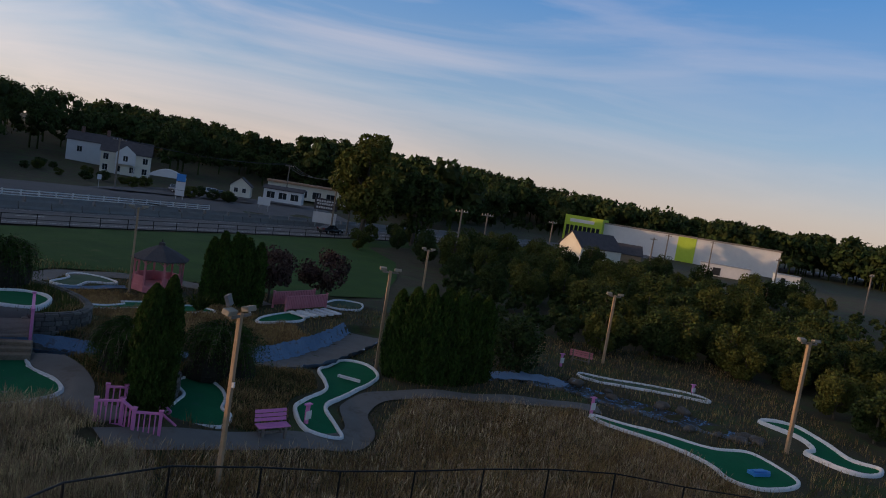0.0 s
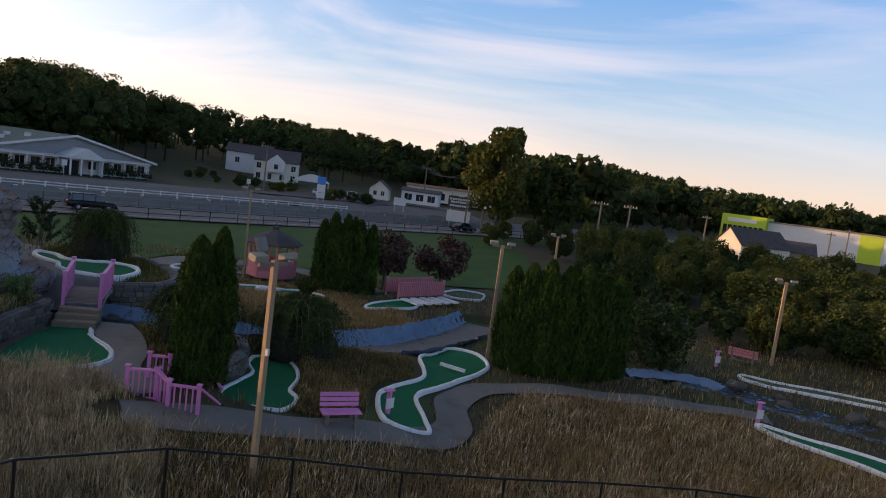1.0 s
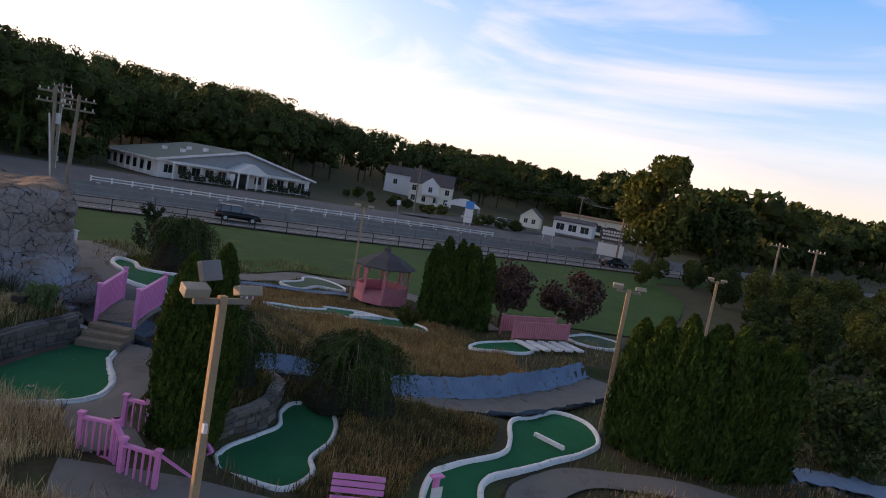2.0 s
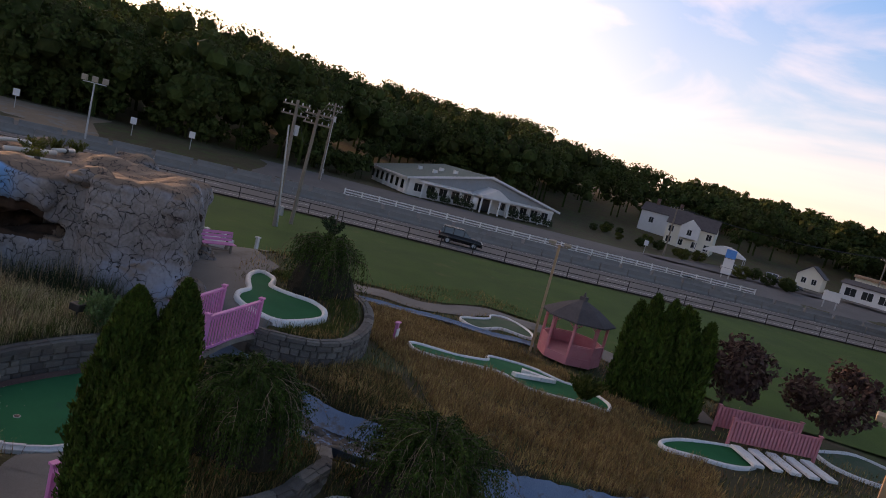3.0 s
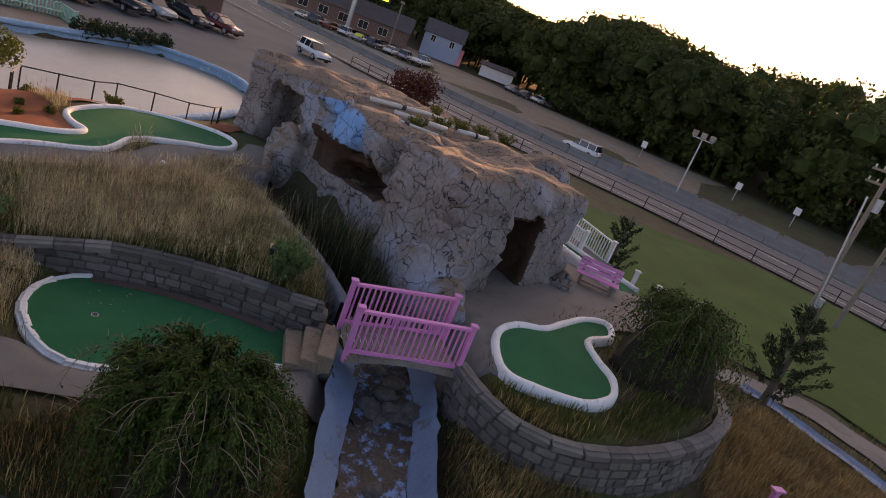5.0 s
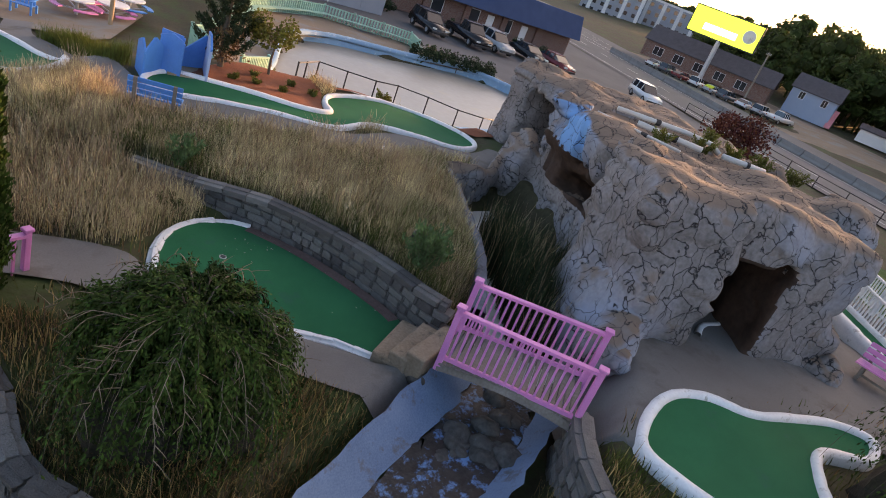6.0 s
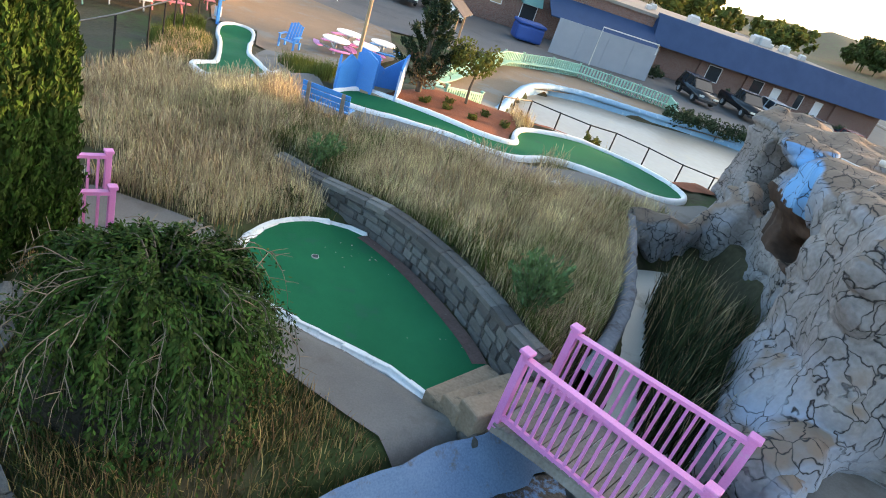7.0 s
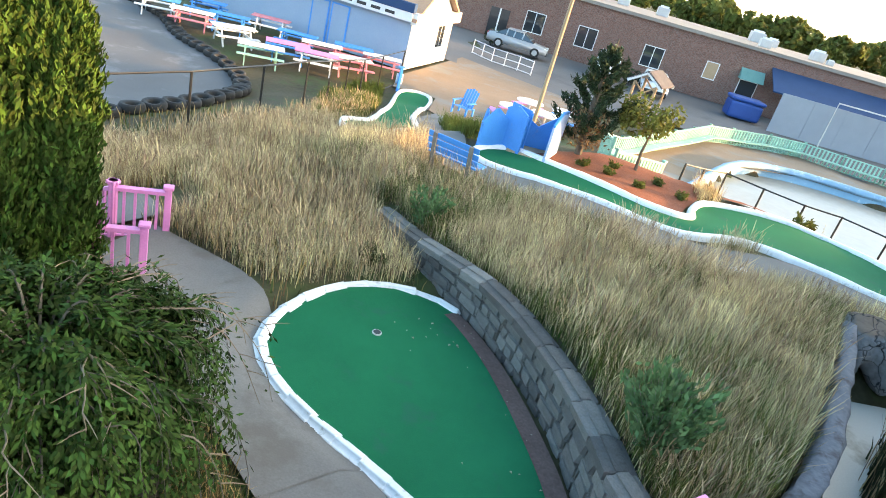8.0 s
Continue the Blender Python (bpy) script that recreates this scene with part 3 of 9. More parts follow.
def land(X, Y):
    """Height of the ground."""
    X, Y = np.asarray(X, float), np.asarray(Y, float)
    dx, dy = X + 15, Y - 19
    r = np.hypot(dx / np.where(dx > 0, 11, 16), dy / np.where(dy > 0, 18, 15))
    z = -1.7 * np.clip((r - 0.55) / 0.7, 0, 1)
    # bank of long grass behind the stone wall, and the terrace at the rock
    bank = step(0.0, 0.22, signed(BANK, X, Y)) * (1 - step(7.0, 10.5, np.hypot(X + 16.5, Y - 17.5)))
    z = z + bank * (np.interp(X, [-17.0, -14.5, -12.4, -10.5], [0.64, 0.58, 0.3, 0.15]) + 0.32 * np.exp(-(((X + 16.9) / 1.7) ** 2 + ((Y - 18.9) / 1.7) ** 2)))
    ter = step(-0.02, 0.2, signed(TERRACE, X, Y))
    soft = 1 - step(0.0, 9.0, np.maximum(-24.0 - X, 0) + np.maximum(Y - 31.8, 0) + np.maximum(20 - Y, 0) * 0.4)
    z = z * (1 - ter) + ter * (z + (0.72 - z) * soft)
    flat = step(-0.35, -0.1, signed(GREEN_1, X, Y))
    z = z * (1 - flat) + flat * -0.12
    # small pit of the dark green
    pit = step(-0.5, 0.05, signed(GREEN_8, X, Y))
    z = z * (1 - pit) + pit * -0.8
    mound = np.exp(-(((X + 10.6) / 1.6) ** 2 + ((Y - 24.2) / 1.5) ** 2))
    z = z + 0.12 * mound
    # pond and stream bed
    pond = step(-0.1, 0.3, signed(POND, X, Y))
    z = z * (1 - pond) + pond * -0.35
    d, s = along(STREAM, X, Y)
    bed = np.interp(s, [0, 0.1, 0.25, 0.4, 0.6, 1.0], [-0.35, -0.45, -0.75, -1.35, -1.9, -2.1])
    half = np.interp(s, [0, 0.3, 0.5, 0.75, 1.0], [1.1, 1.25, 1.2, 1.2, 1.2])
    z = np.minimum(z, bed + np.maximum(d - half, 0) * 1.6 + 4.0 * step(half + 2.0, half + 3.0, d))
    dry = step(-0.2, 0.4, signed(DRY_BED, X, Y))
    z = z - 0.28 * dry
    # drained pool
    pool = step(0.0, 0.5, signed(POOL, X, Y))
    z = z * (1 - pool) + pool * -2.6
    # plain unevenness
    near = 1 - step(40, 90, np.hypot(X + 8, Y - 25))
    z = z + near * 0.05 * (np.sin(X * 1.3 + 0.7 * Y) * np.cos(Y * 0.9 - 0.4 * X)) * (1 - pond) * (1 - pit)
    # far side of the road rises to the wooded hill
    e, _ = along(ROAD_EDGE, X, Y)
    west = step(0, 1, (-(X + 40) * 0.78 + (Y - 64) * 0.62) / 20) * step(-0.5, 0.5, (e - 20) / 10)
    z = z + west * (1.0 * step(28, 40, e) + 9.0 * step(60, 190, e) + 9.0 * step(150, 420, e))
    return z


def land_at(x, y):
    return float(land(np.array([x]), np.array([y]))[0])


def drape(name, outline, mat, parent=None, lift=0.03, grid=0.5, level=None, label="", thick=0.0):
    """A sheet inside an outline that follows the ground, or lies level."""
    out = [Vector((float(x), float(y))) for x, y in outline]
    n = len(out)
    P = np.array(outline, float)
    gx, gy = np.meshgrid(np.arange(P[:, 0].min() + grid / 2, P[:, 0].max(), grid), np.arange(P[:, 1].min() + grid / 2, P[:, 1].max(), grid))
    keep = signed(P, gx, gy) > grid * 0.35
    pts = out + [Vector((float(a), float(b))) for a, b in zip(gx[keep], gy[keep])]
    vs, _, fs, _, _, _ = geometry.delaunay_2d_cdt(pts, [(i, (i + 1) % n) for i in range(n)], [], 1, 1e-4)
    V = np.array([(v[0], v[1]) for v in vs])
    z = (land(V[:, 0], V[:, 1]) if level is None else np.full(len(V), level)) + lift
    me = mesh_of(name, np.c_[V, z], np.array([f[:3] for f in fs]), mat, True)
    ob = part(name, me, mat, parent, label)
    return ob


def strip(name, line, width, mat, lift=0.03, z=None, cross=3, parent=None):
    """A path of even or changing width along a line, laid on the ground."""
    p = np.array(line, float)
    w = np.broadcast_to(np.asarray(width, float), len(p))
    t = np.gradient(p, axis=0)
    t /= np.linalg.norm(t, axis=1)[:, None]
    side = np.stack([-t[:, 1], t[:, 0]], 1)
    V = np.concatenate([p + side * (w * k)[:, None] for k in np.linspace(-0.5, 0.5, cross)])
    n = len(p)
    h = (land(V[:, 0], V[:, 1]) if z is None else np.full(len(V), z)) + lift
    F = [(c * n + i, c * n + i + 1, (c + 1) * n + i + 1, (c + 1) * n + i) for c in range(cross - 1) for i in range(n - 1)]
    return part(name, mesh_of(name, np.c_[V, h], np.array(F)[:, ::-1], mat, True), mat, parent)

# ---- ground, road, paths ----
def spread(lo, hi, fine, reach):
    a = list(np.arange(lo, hi, fine))
    d, g = fine, []
    while sum(g) < reach:
        d *= 1.13
        g.append(min(d, 180))
    c = np.cumsum(g)
    return np.array(list(lo - c[::-1]) + a + list(hi + c))


xs, ys = spread(-32, 4, 0.18, 2200), spread(8, 46, 0.18, 2200)
GX, GY = np.meshgrid(xs, ys)
nx, ny = len(xs), len(ys)
i0 = (np.arange(ny - 1)[:, None] * nx + np.arange(nx - 1)[None]).ravel()
ground = part("ground", mesh_of("ground", np.c_[GX.ravel(), GY.ravel(), land(GX, GY).ravel()], np.stack([i0, i0 + 1, i0 + nx + 1, i0 + nx], 1), M["soil"], True), M["soil"])
tagged(ground, "rough meadow ground with dry and green patches", "ground", kind="structure")

lawn = drape("lawn", np.vstack([beside(ROAD_EDGE, 0.0)[40:86], [(-9, 98), (-4, 84), (-3, 70), (-3.5, 56), (-8, 52.5), (-12, 50), (-18, 50), (-24, 49), (-26.6, 47), (-26.6, 43.6), (-28.4, 41.7), (-30.9, 38.9), (-31.2, 34), (-34, 27), (-35, 15), (-45, 6)]]), M["lawn"], None, 0.06, 1.5)
tagged(lawn, "mown green lawn sloping to the roadside fence", "lawn", kind="structure")


def road_sheet(name, o0, o1, mat, z, label, category, lo=0, hi=None):
    line = ROAD_EDGE[lo:hi]
    a, b = beside(line, o0), beside(line, o1)
    n = len(line)
    V = np.vstack([np.c_[a, np.full(n, z)], np.c_[b, np.full(n, z)]])
    F = [(i, i + 1, n + i + 1, n + i) for i in range(n - 1)]
    ob = part(name, mesh_of(name, V, F, mat), mat)
    return tagged(ob, label, category, kind="structure")


road_sheet("road", 0.8, 28.0, M["asphalt"], -1.55, "grey asphalt highway with two carriageways", "road")
for o, name in ((2.2, "road_line"), (12.6, "road_line"), (15.6, "road_line"), (21.2, "road_line")):
    road_sheet(name, o, o + 0.14, M["linepaint"], -1.545, "solid white painted edge line on the road", "road marking")
dash_me = part("lane_dash", boxes((-1.5, -0.07, 0, 1.5, 0.07, 0.006)), M["linepaint"])
tagged(dash_me, "white painted lane dash on the asphalt", "road marking", "lane dashes", "structure")
first = True
for off in (7.4, 18.4):
    q = even(beside(ROAD_EDGE[10:95], off), 9.0)
    for a, b in zip(q, q[1:]):
        m = pose(a[0], a[1], -1.546, 0, 0, math.degrees(math.atan2(b[1] - a[1], b[0] - a[0])))
        if first:
            dash_me.matrix_world, first = m, False
        else:
            copy_thing(dash_me, m)


def jersey(name, off, length=3.6, gap=0.12, lo=14, hi=95, tall=0.85, group=""):
    """A row of cast concrete barrier pieces along the road."""
    bm = bmesh.new()
    prof = [(-0.3, 0), (0.3, 0), (0.28, 0.1), (0.12, 0.35), (0.08, tall), (-0.08, tall), (-0.12, 0.35), (-0.28, 0.1)]
    a = [bm.verts.new((-length / 2, y, z)) for y, z in prof]
    b = [bm.verts.new((length / 2, y, z)) for y, z in prof]
    for i in range(8):
        bm.faces.new((a[i], a[(i + 1) % 8], b[(i + 1) % 8], b[i]))
    bm.faces.new(a[::-1]), bm.faces.new(b)
    bmesh.ops.recalc_face_normals(bm, faces=bm.faces[:])
    one = tagged(part(name, bm, M["barrier"]), "cast concrete road barrier section, weathered grey", "barrier", group, "structure")
    q = even(beside(ROAD_EDGE[lo:hi], off), length + gap)
    for k, (s, t) in enumerate(zip(q, q[1:])):
        m = pose((s[0] + t[0]) / 2, (s[1] + t[1]) / 2, -1.55, 0, 0, math.degrees(math.atan2(t[1] - s[1], t[0] - s[0])))
        if k == 0:
            one.matrix_world = m
        else:
            copy_thing(one, m)


jersey("road_barrier", 14.0, group="median barriers")
jersey("road_barrier", 22.0, 4.2, 0.5, 30, 90, 0.75, "edge barriers")


def post_rail(name, line, gap, tall, rails, r, mat, label, group="", mesh_on=False, foot=0.0, fixed=None):
    """A fence: each post and each rail is a part."""
    f = thing(name, label, "fence", group=group)
    q = even(line, gap)
    z = land(q[:, 0], q[:, 1]) + foot if fixed is None else np.full(len(q), fixed)
    post = None
    for (x, y), h in zip(q, z):
        if post is None:
            post = part("post", tube(bmesh.new(), [(0, 0, 0), (0, 0, tall)], r, 6), mat, f)
            post.matrix_basis = pose(x, y, h)
        else:
            o = new("post", post.data)
            o.parent, o.matrix_basis = f, pose(x, y, h)
    for k in rails:
        part("rail", tube(bmesh.new(), [(x, y, h + k) for (x, y), h in zip(q, z)], r * 0.8, 6), mat, f)
    return f


post_rail("roadside_fence", beside(ROAD_EDGE[22:88], 0.3), 3.2, 1.2, (1.16, 0.62, 0.1), 0.045, M["black_metal"], "dark pipe and wire fence between lawn and road", fixed=-1.62)

# white ranch fence before the restaurant
wf = thing("ranch_fence", "white painted ranch fence with three rails beside the highway", "fence")
wq = even(beside(ROAD_EDGE[44:74], 28.6), 2.4)
wpost = boxes((-0.07, -0.07, 0, 0.07, 0.07, 1.15))
wp = None
for x, y in wq:
    if wp is None:
        wp = part("post", wpost, M["siding"], wf)
        o = wp
    else:
        o = new("post", wp.data)
        o.parent = wf
    o.matrix_basis = pose(x, y, land_at(x, y))
for k in (0.3, 0.65, 1.0):
    for a, b in zip(wq, wq[1:]):
        part("rail", beam(bmesh.new(), (a[0], a[1], land_at(*a) + k), (b[0], b[1], land_at(*b) + k), 0.04, 0.14), M["siding"], wf)

# paved yards: restaurant lot, shops' lot, car park at the brick building, go-kart track
for name, poly, mat, lab, cat, lift in (
    ("parking_lot", np.vstack([beside(ROAD_EDGE[40:80], 28.0), beside(ROAD_EDGE[40:80], 46.0)[::-1]]), M["asphalt"], "grey asphalt car park of the restaurant", "car park", 0.05),
    ("shop_lot", [(-62, 118), (-30, 100), (-10, 128), (-30, 175), (-62, 150)], M["asphalt"], "asphalt forecourt of the roadside shops", "car park", 0.05),
    ("yard", [(-100, -58), (-82, -16), (-72, 0), (-62, 8), (-44, 6), (-41, -7), (-30, -11), (-18, -9), (-5, -14), (5, -20), (5, -60)], M["asphalt"], "wide grey asphalt car park", "car park", 0.06),
    ("west_lot", np.vstack([beside(ROAD_EDGE[12:36], 28.0), beside(ROAD_EDGE[12:36], 52.0)[::-1]]), M["dirt"], "gravelly open lot beyond the highway", "car park", 0.05),
    ("dirt_yard", [(-19, -9), (-18, -2), (-14.6, 5.2), (-13.6, 6.2), (-12.2, 5.0), (-11.45, 2.0), (-11.5, -0.9), (-9.6, -0.9), (-9.4, -3.6), (-12, -14)], M["dirt"], "packed pale dirt yard beside the cafe", "yard", 0.075),
):
    tagged(drape(name, poly, mat, None, lift, 3.0), lab, cat, kind="structure")
TRACK = curve([(-4.4, 12.3), (-5.5, 9.8), (-5.6, 6.6), (-4.2, 3.6), (-1.0, 0.6), (3.0, -3.8), (12, -7), (20, -2), (21, 9), (15, 15.5), (6, 16.8), (-1.5, 15.2)], 5, True)
tagged(drape("kart_track", TRACK, M["track"], None, 0.06, 1.0), "smooth pale grey asphalt kart track", "track", kind="structure")

PATHS = [
    ([(-8.6, 19.6), (-10.2, 20.3), (-11.0, 21.6), (-12.2, 22.9), (-13.4, 23.9), (-14.1, 24.2)], 1.15, "garden_path"),
    ([(-8.4, 18.2), (-7.2, 19.4), (-5.8, 20.6), (-4.2, 22.2), (-2.6, 23.6), (-1.9, 25.2), (-2.4, 27.6), (-1.6, 30.0), (0.6, 31.4), (4.0, 32.4), (7.8, 33.2), (9.6, 33.2)], 1.2, "garden_path"),
    ([(-12.2, 3.6), (-11.7, 6.2), (-12.05, 9.6), (-12.4, 11.2), (-12.6, 12.8), (-13.0, 14.2)], 0.85, "garden_path"),
    ([(-12.9, 14.0), (-14.0, 14.7), (-15.6, 15.4), (-17.4, 16.3), (-19.4, 16.2), (-21.5, 17.0), (-23.0, 16.6)], 1.3, "garden_path"),
    ([(-25.6, 30.3), (-28.6, 34.0), (-29.5, 37.4), (-28.1, 39.6), (-26.2, 41.3), (-25.4, 43.2), (-25.5, 45.8), (-23.4, 47.6), (-19.0, 49.0), (-14.5, 48.0), (-11.0, 45.6)], 1.8, "garden_path"),
]
for line, w, name in PATHS:
    gp_ = thing(name, "worn concrete footpath of cast slabs with open joints", "path", kind="structure")
    q = even(curve(line, 8), 0.02)
    strip("bedding", q[::6], w - 0.01, M["concrete"], 0.055, cross=9, parent=gp_)
    for i in range(0, len(q) - 20, 84):
        strip("slab", q[i : min(i + 85, len(q))][sorted({*range(0, min(84, len(q) - i), 6), min(84, len(q) - i) - 1})], w, M["concrete"], 0.062, cross=9, parent=gp_)
CHANNEL = curve([(-28.2, 34.8), (-27.2, 37.0), (-25.4, 38.9), (-23.9, 40.45), (-22.6, 41.85), (-21.3, 42.9), (-19.8, 44.2)], 6)
plaza = drape("rock_plaza", [(-15.3, 26.15), (-15.9, 25.5), (-17.0, 24.9), (-19.0, 24.6), (-22.5, 23.5), (-26.5, 25.5), (-26.0, 28.6), (-25.0, 30.4), (-22.2, 30.2), (-21.0, 29.2), (-20.0, 28.2), (-18.4, 27.6), (-17.3, 26.6), (-16.2, 26.75), (-15.7, 27.0)], M["concrete"], None, 0.11, 0.2)
tagged(plaza, "pale concrete paving in front of the rock", "path", kind="structure")

# ---- putting greens ----
def kerb_run(line, size, tall, mat, parent, closed=True, seed=1, z=None, lift=0.0):
    """A continuous rounded kerb swept along a line, uneven as hand-laid mortar."""
    p = even(line, 0.14, closed)
    n = len(p)
    t = np.roll(p, -1, 0) - np.roll(p, 1, 0) if closed else np.gradient(p, axis=0)
    t /= np.linalg.norm(t, axis=1)[:, None] + 1e-9
    side = np.stack([-t[:, 1], t[:, 0]], 1)
    g = np.random.default_rng(seed)
    wob = np.convolve(np.r_[g.normal(0, 1, n + 8)], np.ones(5) / 5, "same")[4 : 4 + n] * 0.10
    zz = (land(p[:, 0], p[:, 1]) if z is None else np.full(n, z)) + lift
    prof = [(-0.5, -0.4), (-0.48, 0.55), (-0.3, 0.93), (0.0, 1.0), (0.3, 0.93), (0.48, 0.55), (0.5, -0.4)]
    V = np.concatenate([np.c_[p + side * (a * size * (1 + wob))[:, None], zz + b * tall * (1 + wob)] for a, b in prof])
    F = []
    for k in range(len(prof) - 1):
        for i in range(n if closed else n - 1):
            j = (i + 1) % n
            F.append((k * n + i, (k + 1) * n + i, (k + 1) * n + j, k * n + j))
    return part("kerb", mesh_of("kerb", V, F, mat, True), mat, parent, "white painted kerb")


def kerb_block(length, w, h):
    """One kerb stone, well rounded along its length, with a narrow joint at the ends."""
    bm = bmesh.new()
    box(bm, -length / 2, -w / 2, -0.12, length / 2, w / 2, h)
    top = [e for e in bm.edges if all(v.co.z > 0 for v in e.verts)]
    bmesh.ops.bevel(bm, geom=[e for e in top if abs(e.verts[0].co.x - e.verts[1].co.x) > 0.1], offset=min(w, h) * 0.42, segments=3, affect="EDGES")
    ends = [e for e in bm.edges if all(abs(abs(v.co.x) - length / 2) < 1e-4 and v.co.z > 0.01 for v in e.verts)]
    bmesh.ops.bevel(bm, geom=ends, offset=0.01, segments=1, affect="EDGES")
    me = bpy.data.meshes.new("kerb_stone")
    bm.to_mesh(me)
    bm.free()
    me.materials.append(M["white"])
    return me


BLOCKS = [kerb_block(0.36, 0.19, 0.13), kerb_block(0.35, 0.205, 0.12), kerb_block(0.365, 0.18, 0.145)]


def kerb_stones(line, parent, lift=0.0, size=1.0, pitch=0.355):
    p = even(line, pitch * size)
    g = random.Random(3)
    for a, b in zip(p, p[1:]):
        c = (a + b) / 2
        o = new("kerb_stone", BLOCKS[g.randrange(3)])
        o.parent = parent
        o.matrix_basis = pose(c[0], c[1], land_at(*c) + lift, g.uniform(-2, 2), g.uniform(-1, 1), math.degrees(math.atan2(b[1] - a[1], b[0] - a[0]))) @ Matrix.Diagonal((size * 1.03, size * g.uniform(0.97, 1.05), g.uniform(0.96, 1.06), 1))


def green(outline, label, mat="carpet", kerb=0.17, tall=0.12, n=5, lift=0.05, seed=1):
    g = thing("putting_green", label, "putting green", group="mini golf greens")
    line = curve(outline, n, True)
    drape("carpet", line, M[mat], g, lift, 0.45)
    if kerb:
        kerb_run(line, kerb, tall, M["white"], g, True, seed, lift=0.02)
    return g


G1 = GREEN_1
green_1 = thing("putting_green", "large green carpet putting green curving under a stone wall", "putting green", group="mini golf greens")
drape("carpet", G1, M["carpet"], green_1, 0.085, 0.4)
kerb_stones(np.vstack([G1[51:], G1[:26]]), green_1)
drape("grit", np.vstack([G1[25:42], beside(G1[25:42], 0.24 if signed(G1, *beside(G1[25:42], 0.24)[8]) > 0 else -0.24)[::-1]]), M["redsoil"], green_1, 0.094, 0.2, label="rusty grit washed along the wall foot")

G3 = curve([(-15.65, 27.0), (-16.4, 26.6), (-17.3, 26.45), (-18.05, 26.75), (-18.6, 27.35), (-19.6, 27.75), (-20.5, 28.2), (-20.9, 28.8), (-20.2, 29.0), (-19.2, 28.45), (-18.3, 28.75), (-17.6, 29.15), (-16.8, 29.2), (-16.1, 28.8), (-15.8, 28.2), (-15.6, 27.5)], 5, True)
green_3 = thing("putting_green", "heart-shaped green carpet putting green on the terrace", "putting green", group="mini golf greens")
drape("carpet", G3, M["carpet"], green_3, 0.13, 0.2)
kerb_run(G3, 0.19, 0.17, M["white"], green_3, True, 4, lift=0.06)

green([(-13.5, 13.6), (-15.6, 14.7), (-16.9, 15.35), (-17.7, 15.3), (-18.7, 15.0), (-19.8, 15.4), (-21.1, 16.1), (-22.1, 16.0), (-22.6, 15.4), (-22.4, 14.3), (-21.8, 13.2), (-20.8, 12.75), (-19.4, 12.7), (-18.55, 12.85), (-18.1, 13.5), (-17.85, 14.2), (-17.2, 14.3), (-16.5, 14.0), (-14.9, 12.8), (-14.0, 12.2), (-13.2, 12.7)], "long winding green carpet putting green beside red mulch", kerb=0.17, tall=0.13, seed=5)
green([(-9.6, 10.0), (-9.9, 9.2), (-10.2, 8.4), (-10.15, 4.0), (-10.0, -0.3), (-11.3, -0.6), (-11.2, 3.0), (-11.2, 6.1), (-11.6, 9.0), (-11.9, 10.8), (-11.3, 12.0), (-10.2, 11.6)], "narrow straight green carpet putting green in rough grass", seed=6)
FORK = [(-17.76, 34.13), (-17.45, 35.12), (-16.92, 37.6), (-17.78, 38.77), (-17.59, 40.36), (-16.76, 40.95), (-15.7, 41.2), (-14.73, 42.24), (-13.31, 41.87), (-12.68, 40.8), (-13.0, 39.9), (-13.65, 38.33), (-14.27, 37.2), (-15.42, 37.2), (-16.1, 35.88), (-16.4, 33.8), (-17.1, 33.6)]
FADED = [(-24.07, 42.81), (-24.05, 44.9), (-24.71, 45.83), (-24.13, 46.69), (-21.95, 46.36), (-21.02, 45.21), (-22.4, 44.3), (-22.4, 42.7), (-23.2, 42.3)]
green(FORK, "forked green carpet putting green before the gazebo", kerb=0.14, tall=0.12, seed=7)
green(FADED, "faded worn putting green with a white wavy kerb", "carpet_old", kerb=0.13, tall=0.13, seed=8)
green([(-3.7, 23.6), (-4.5, 25.4), (-4.4, 26.5), (-3.9, 29.0), (-4.1, 30.3), (-4.7, 32.0), (-4.6, 33.4), (-3.9, 34.9), (-2.7, 34.7), (-1.9, 33.2), (-2.1, 31.8), (-3.1, 28.8), (-3.5, 26.6), (-2.8, 25.0), (-2.5, 24.1)], "S-shaped green carpet putting green in the meadow", kerb=0.16, tall=0.14, seed=9)
green(GREEN_8, "sunken dark green putting green behind pink railings", kerb=0.13, tall=0.1, seed=10)
green([(-10.2, 41.2), (-9.6, 43.6), (-8.6, 44.6), (-7.7, 43.6), (-8.2, 42.0), (-9.6, 40.6)], "small green putting green beside a pink footbridge", seed=11)
green([(-7.5, 49.5), (-6.6, 51.8), (-4.9, 51.8), (-4.6, 49.3), (-5.6, 48.6), (-6.8, 48.6)], "round putting green with a white double kerb", "carpet_old", kerb=0.15, tall=0.14, seed=12)
green([(9.0, 32.0), (11.4, 31.0), (14.0, 29.9), (15.9, 29.9), (16.6, 27.8), (16.1, 26.6), (14.3, 25.8), (13.2, 26.4), (12.9, 27.9), (11.0, 29.8), (9.0, 31.2)], "long green carpet putting green by the dry stream", seed=13)
green([(19.2, 35.6), (21.1, 35.7), (21.6, 33.9), (21.4, 31.3), (22.4, 30.4), (21.4, 29.4), (20.1, 29.4), (19.2, 31.1), (20.0, 31.8), (20.2, 33.6)], "green carpet putting green with thick white kerb by trees", kerb=0.19, tall=0.18, seed=14)
green([(10.3, 40.4), (12.6, 39.8), (15.1, 39.7), (17.3, 38.8), (17.2, 37.9), (14.9, 38.6), (12.4, 38.7), (10.2, 39.2)], "overgrown narrow putting green with white kerb", "carpet_old", seed=15)

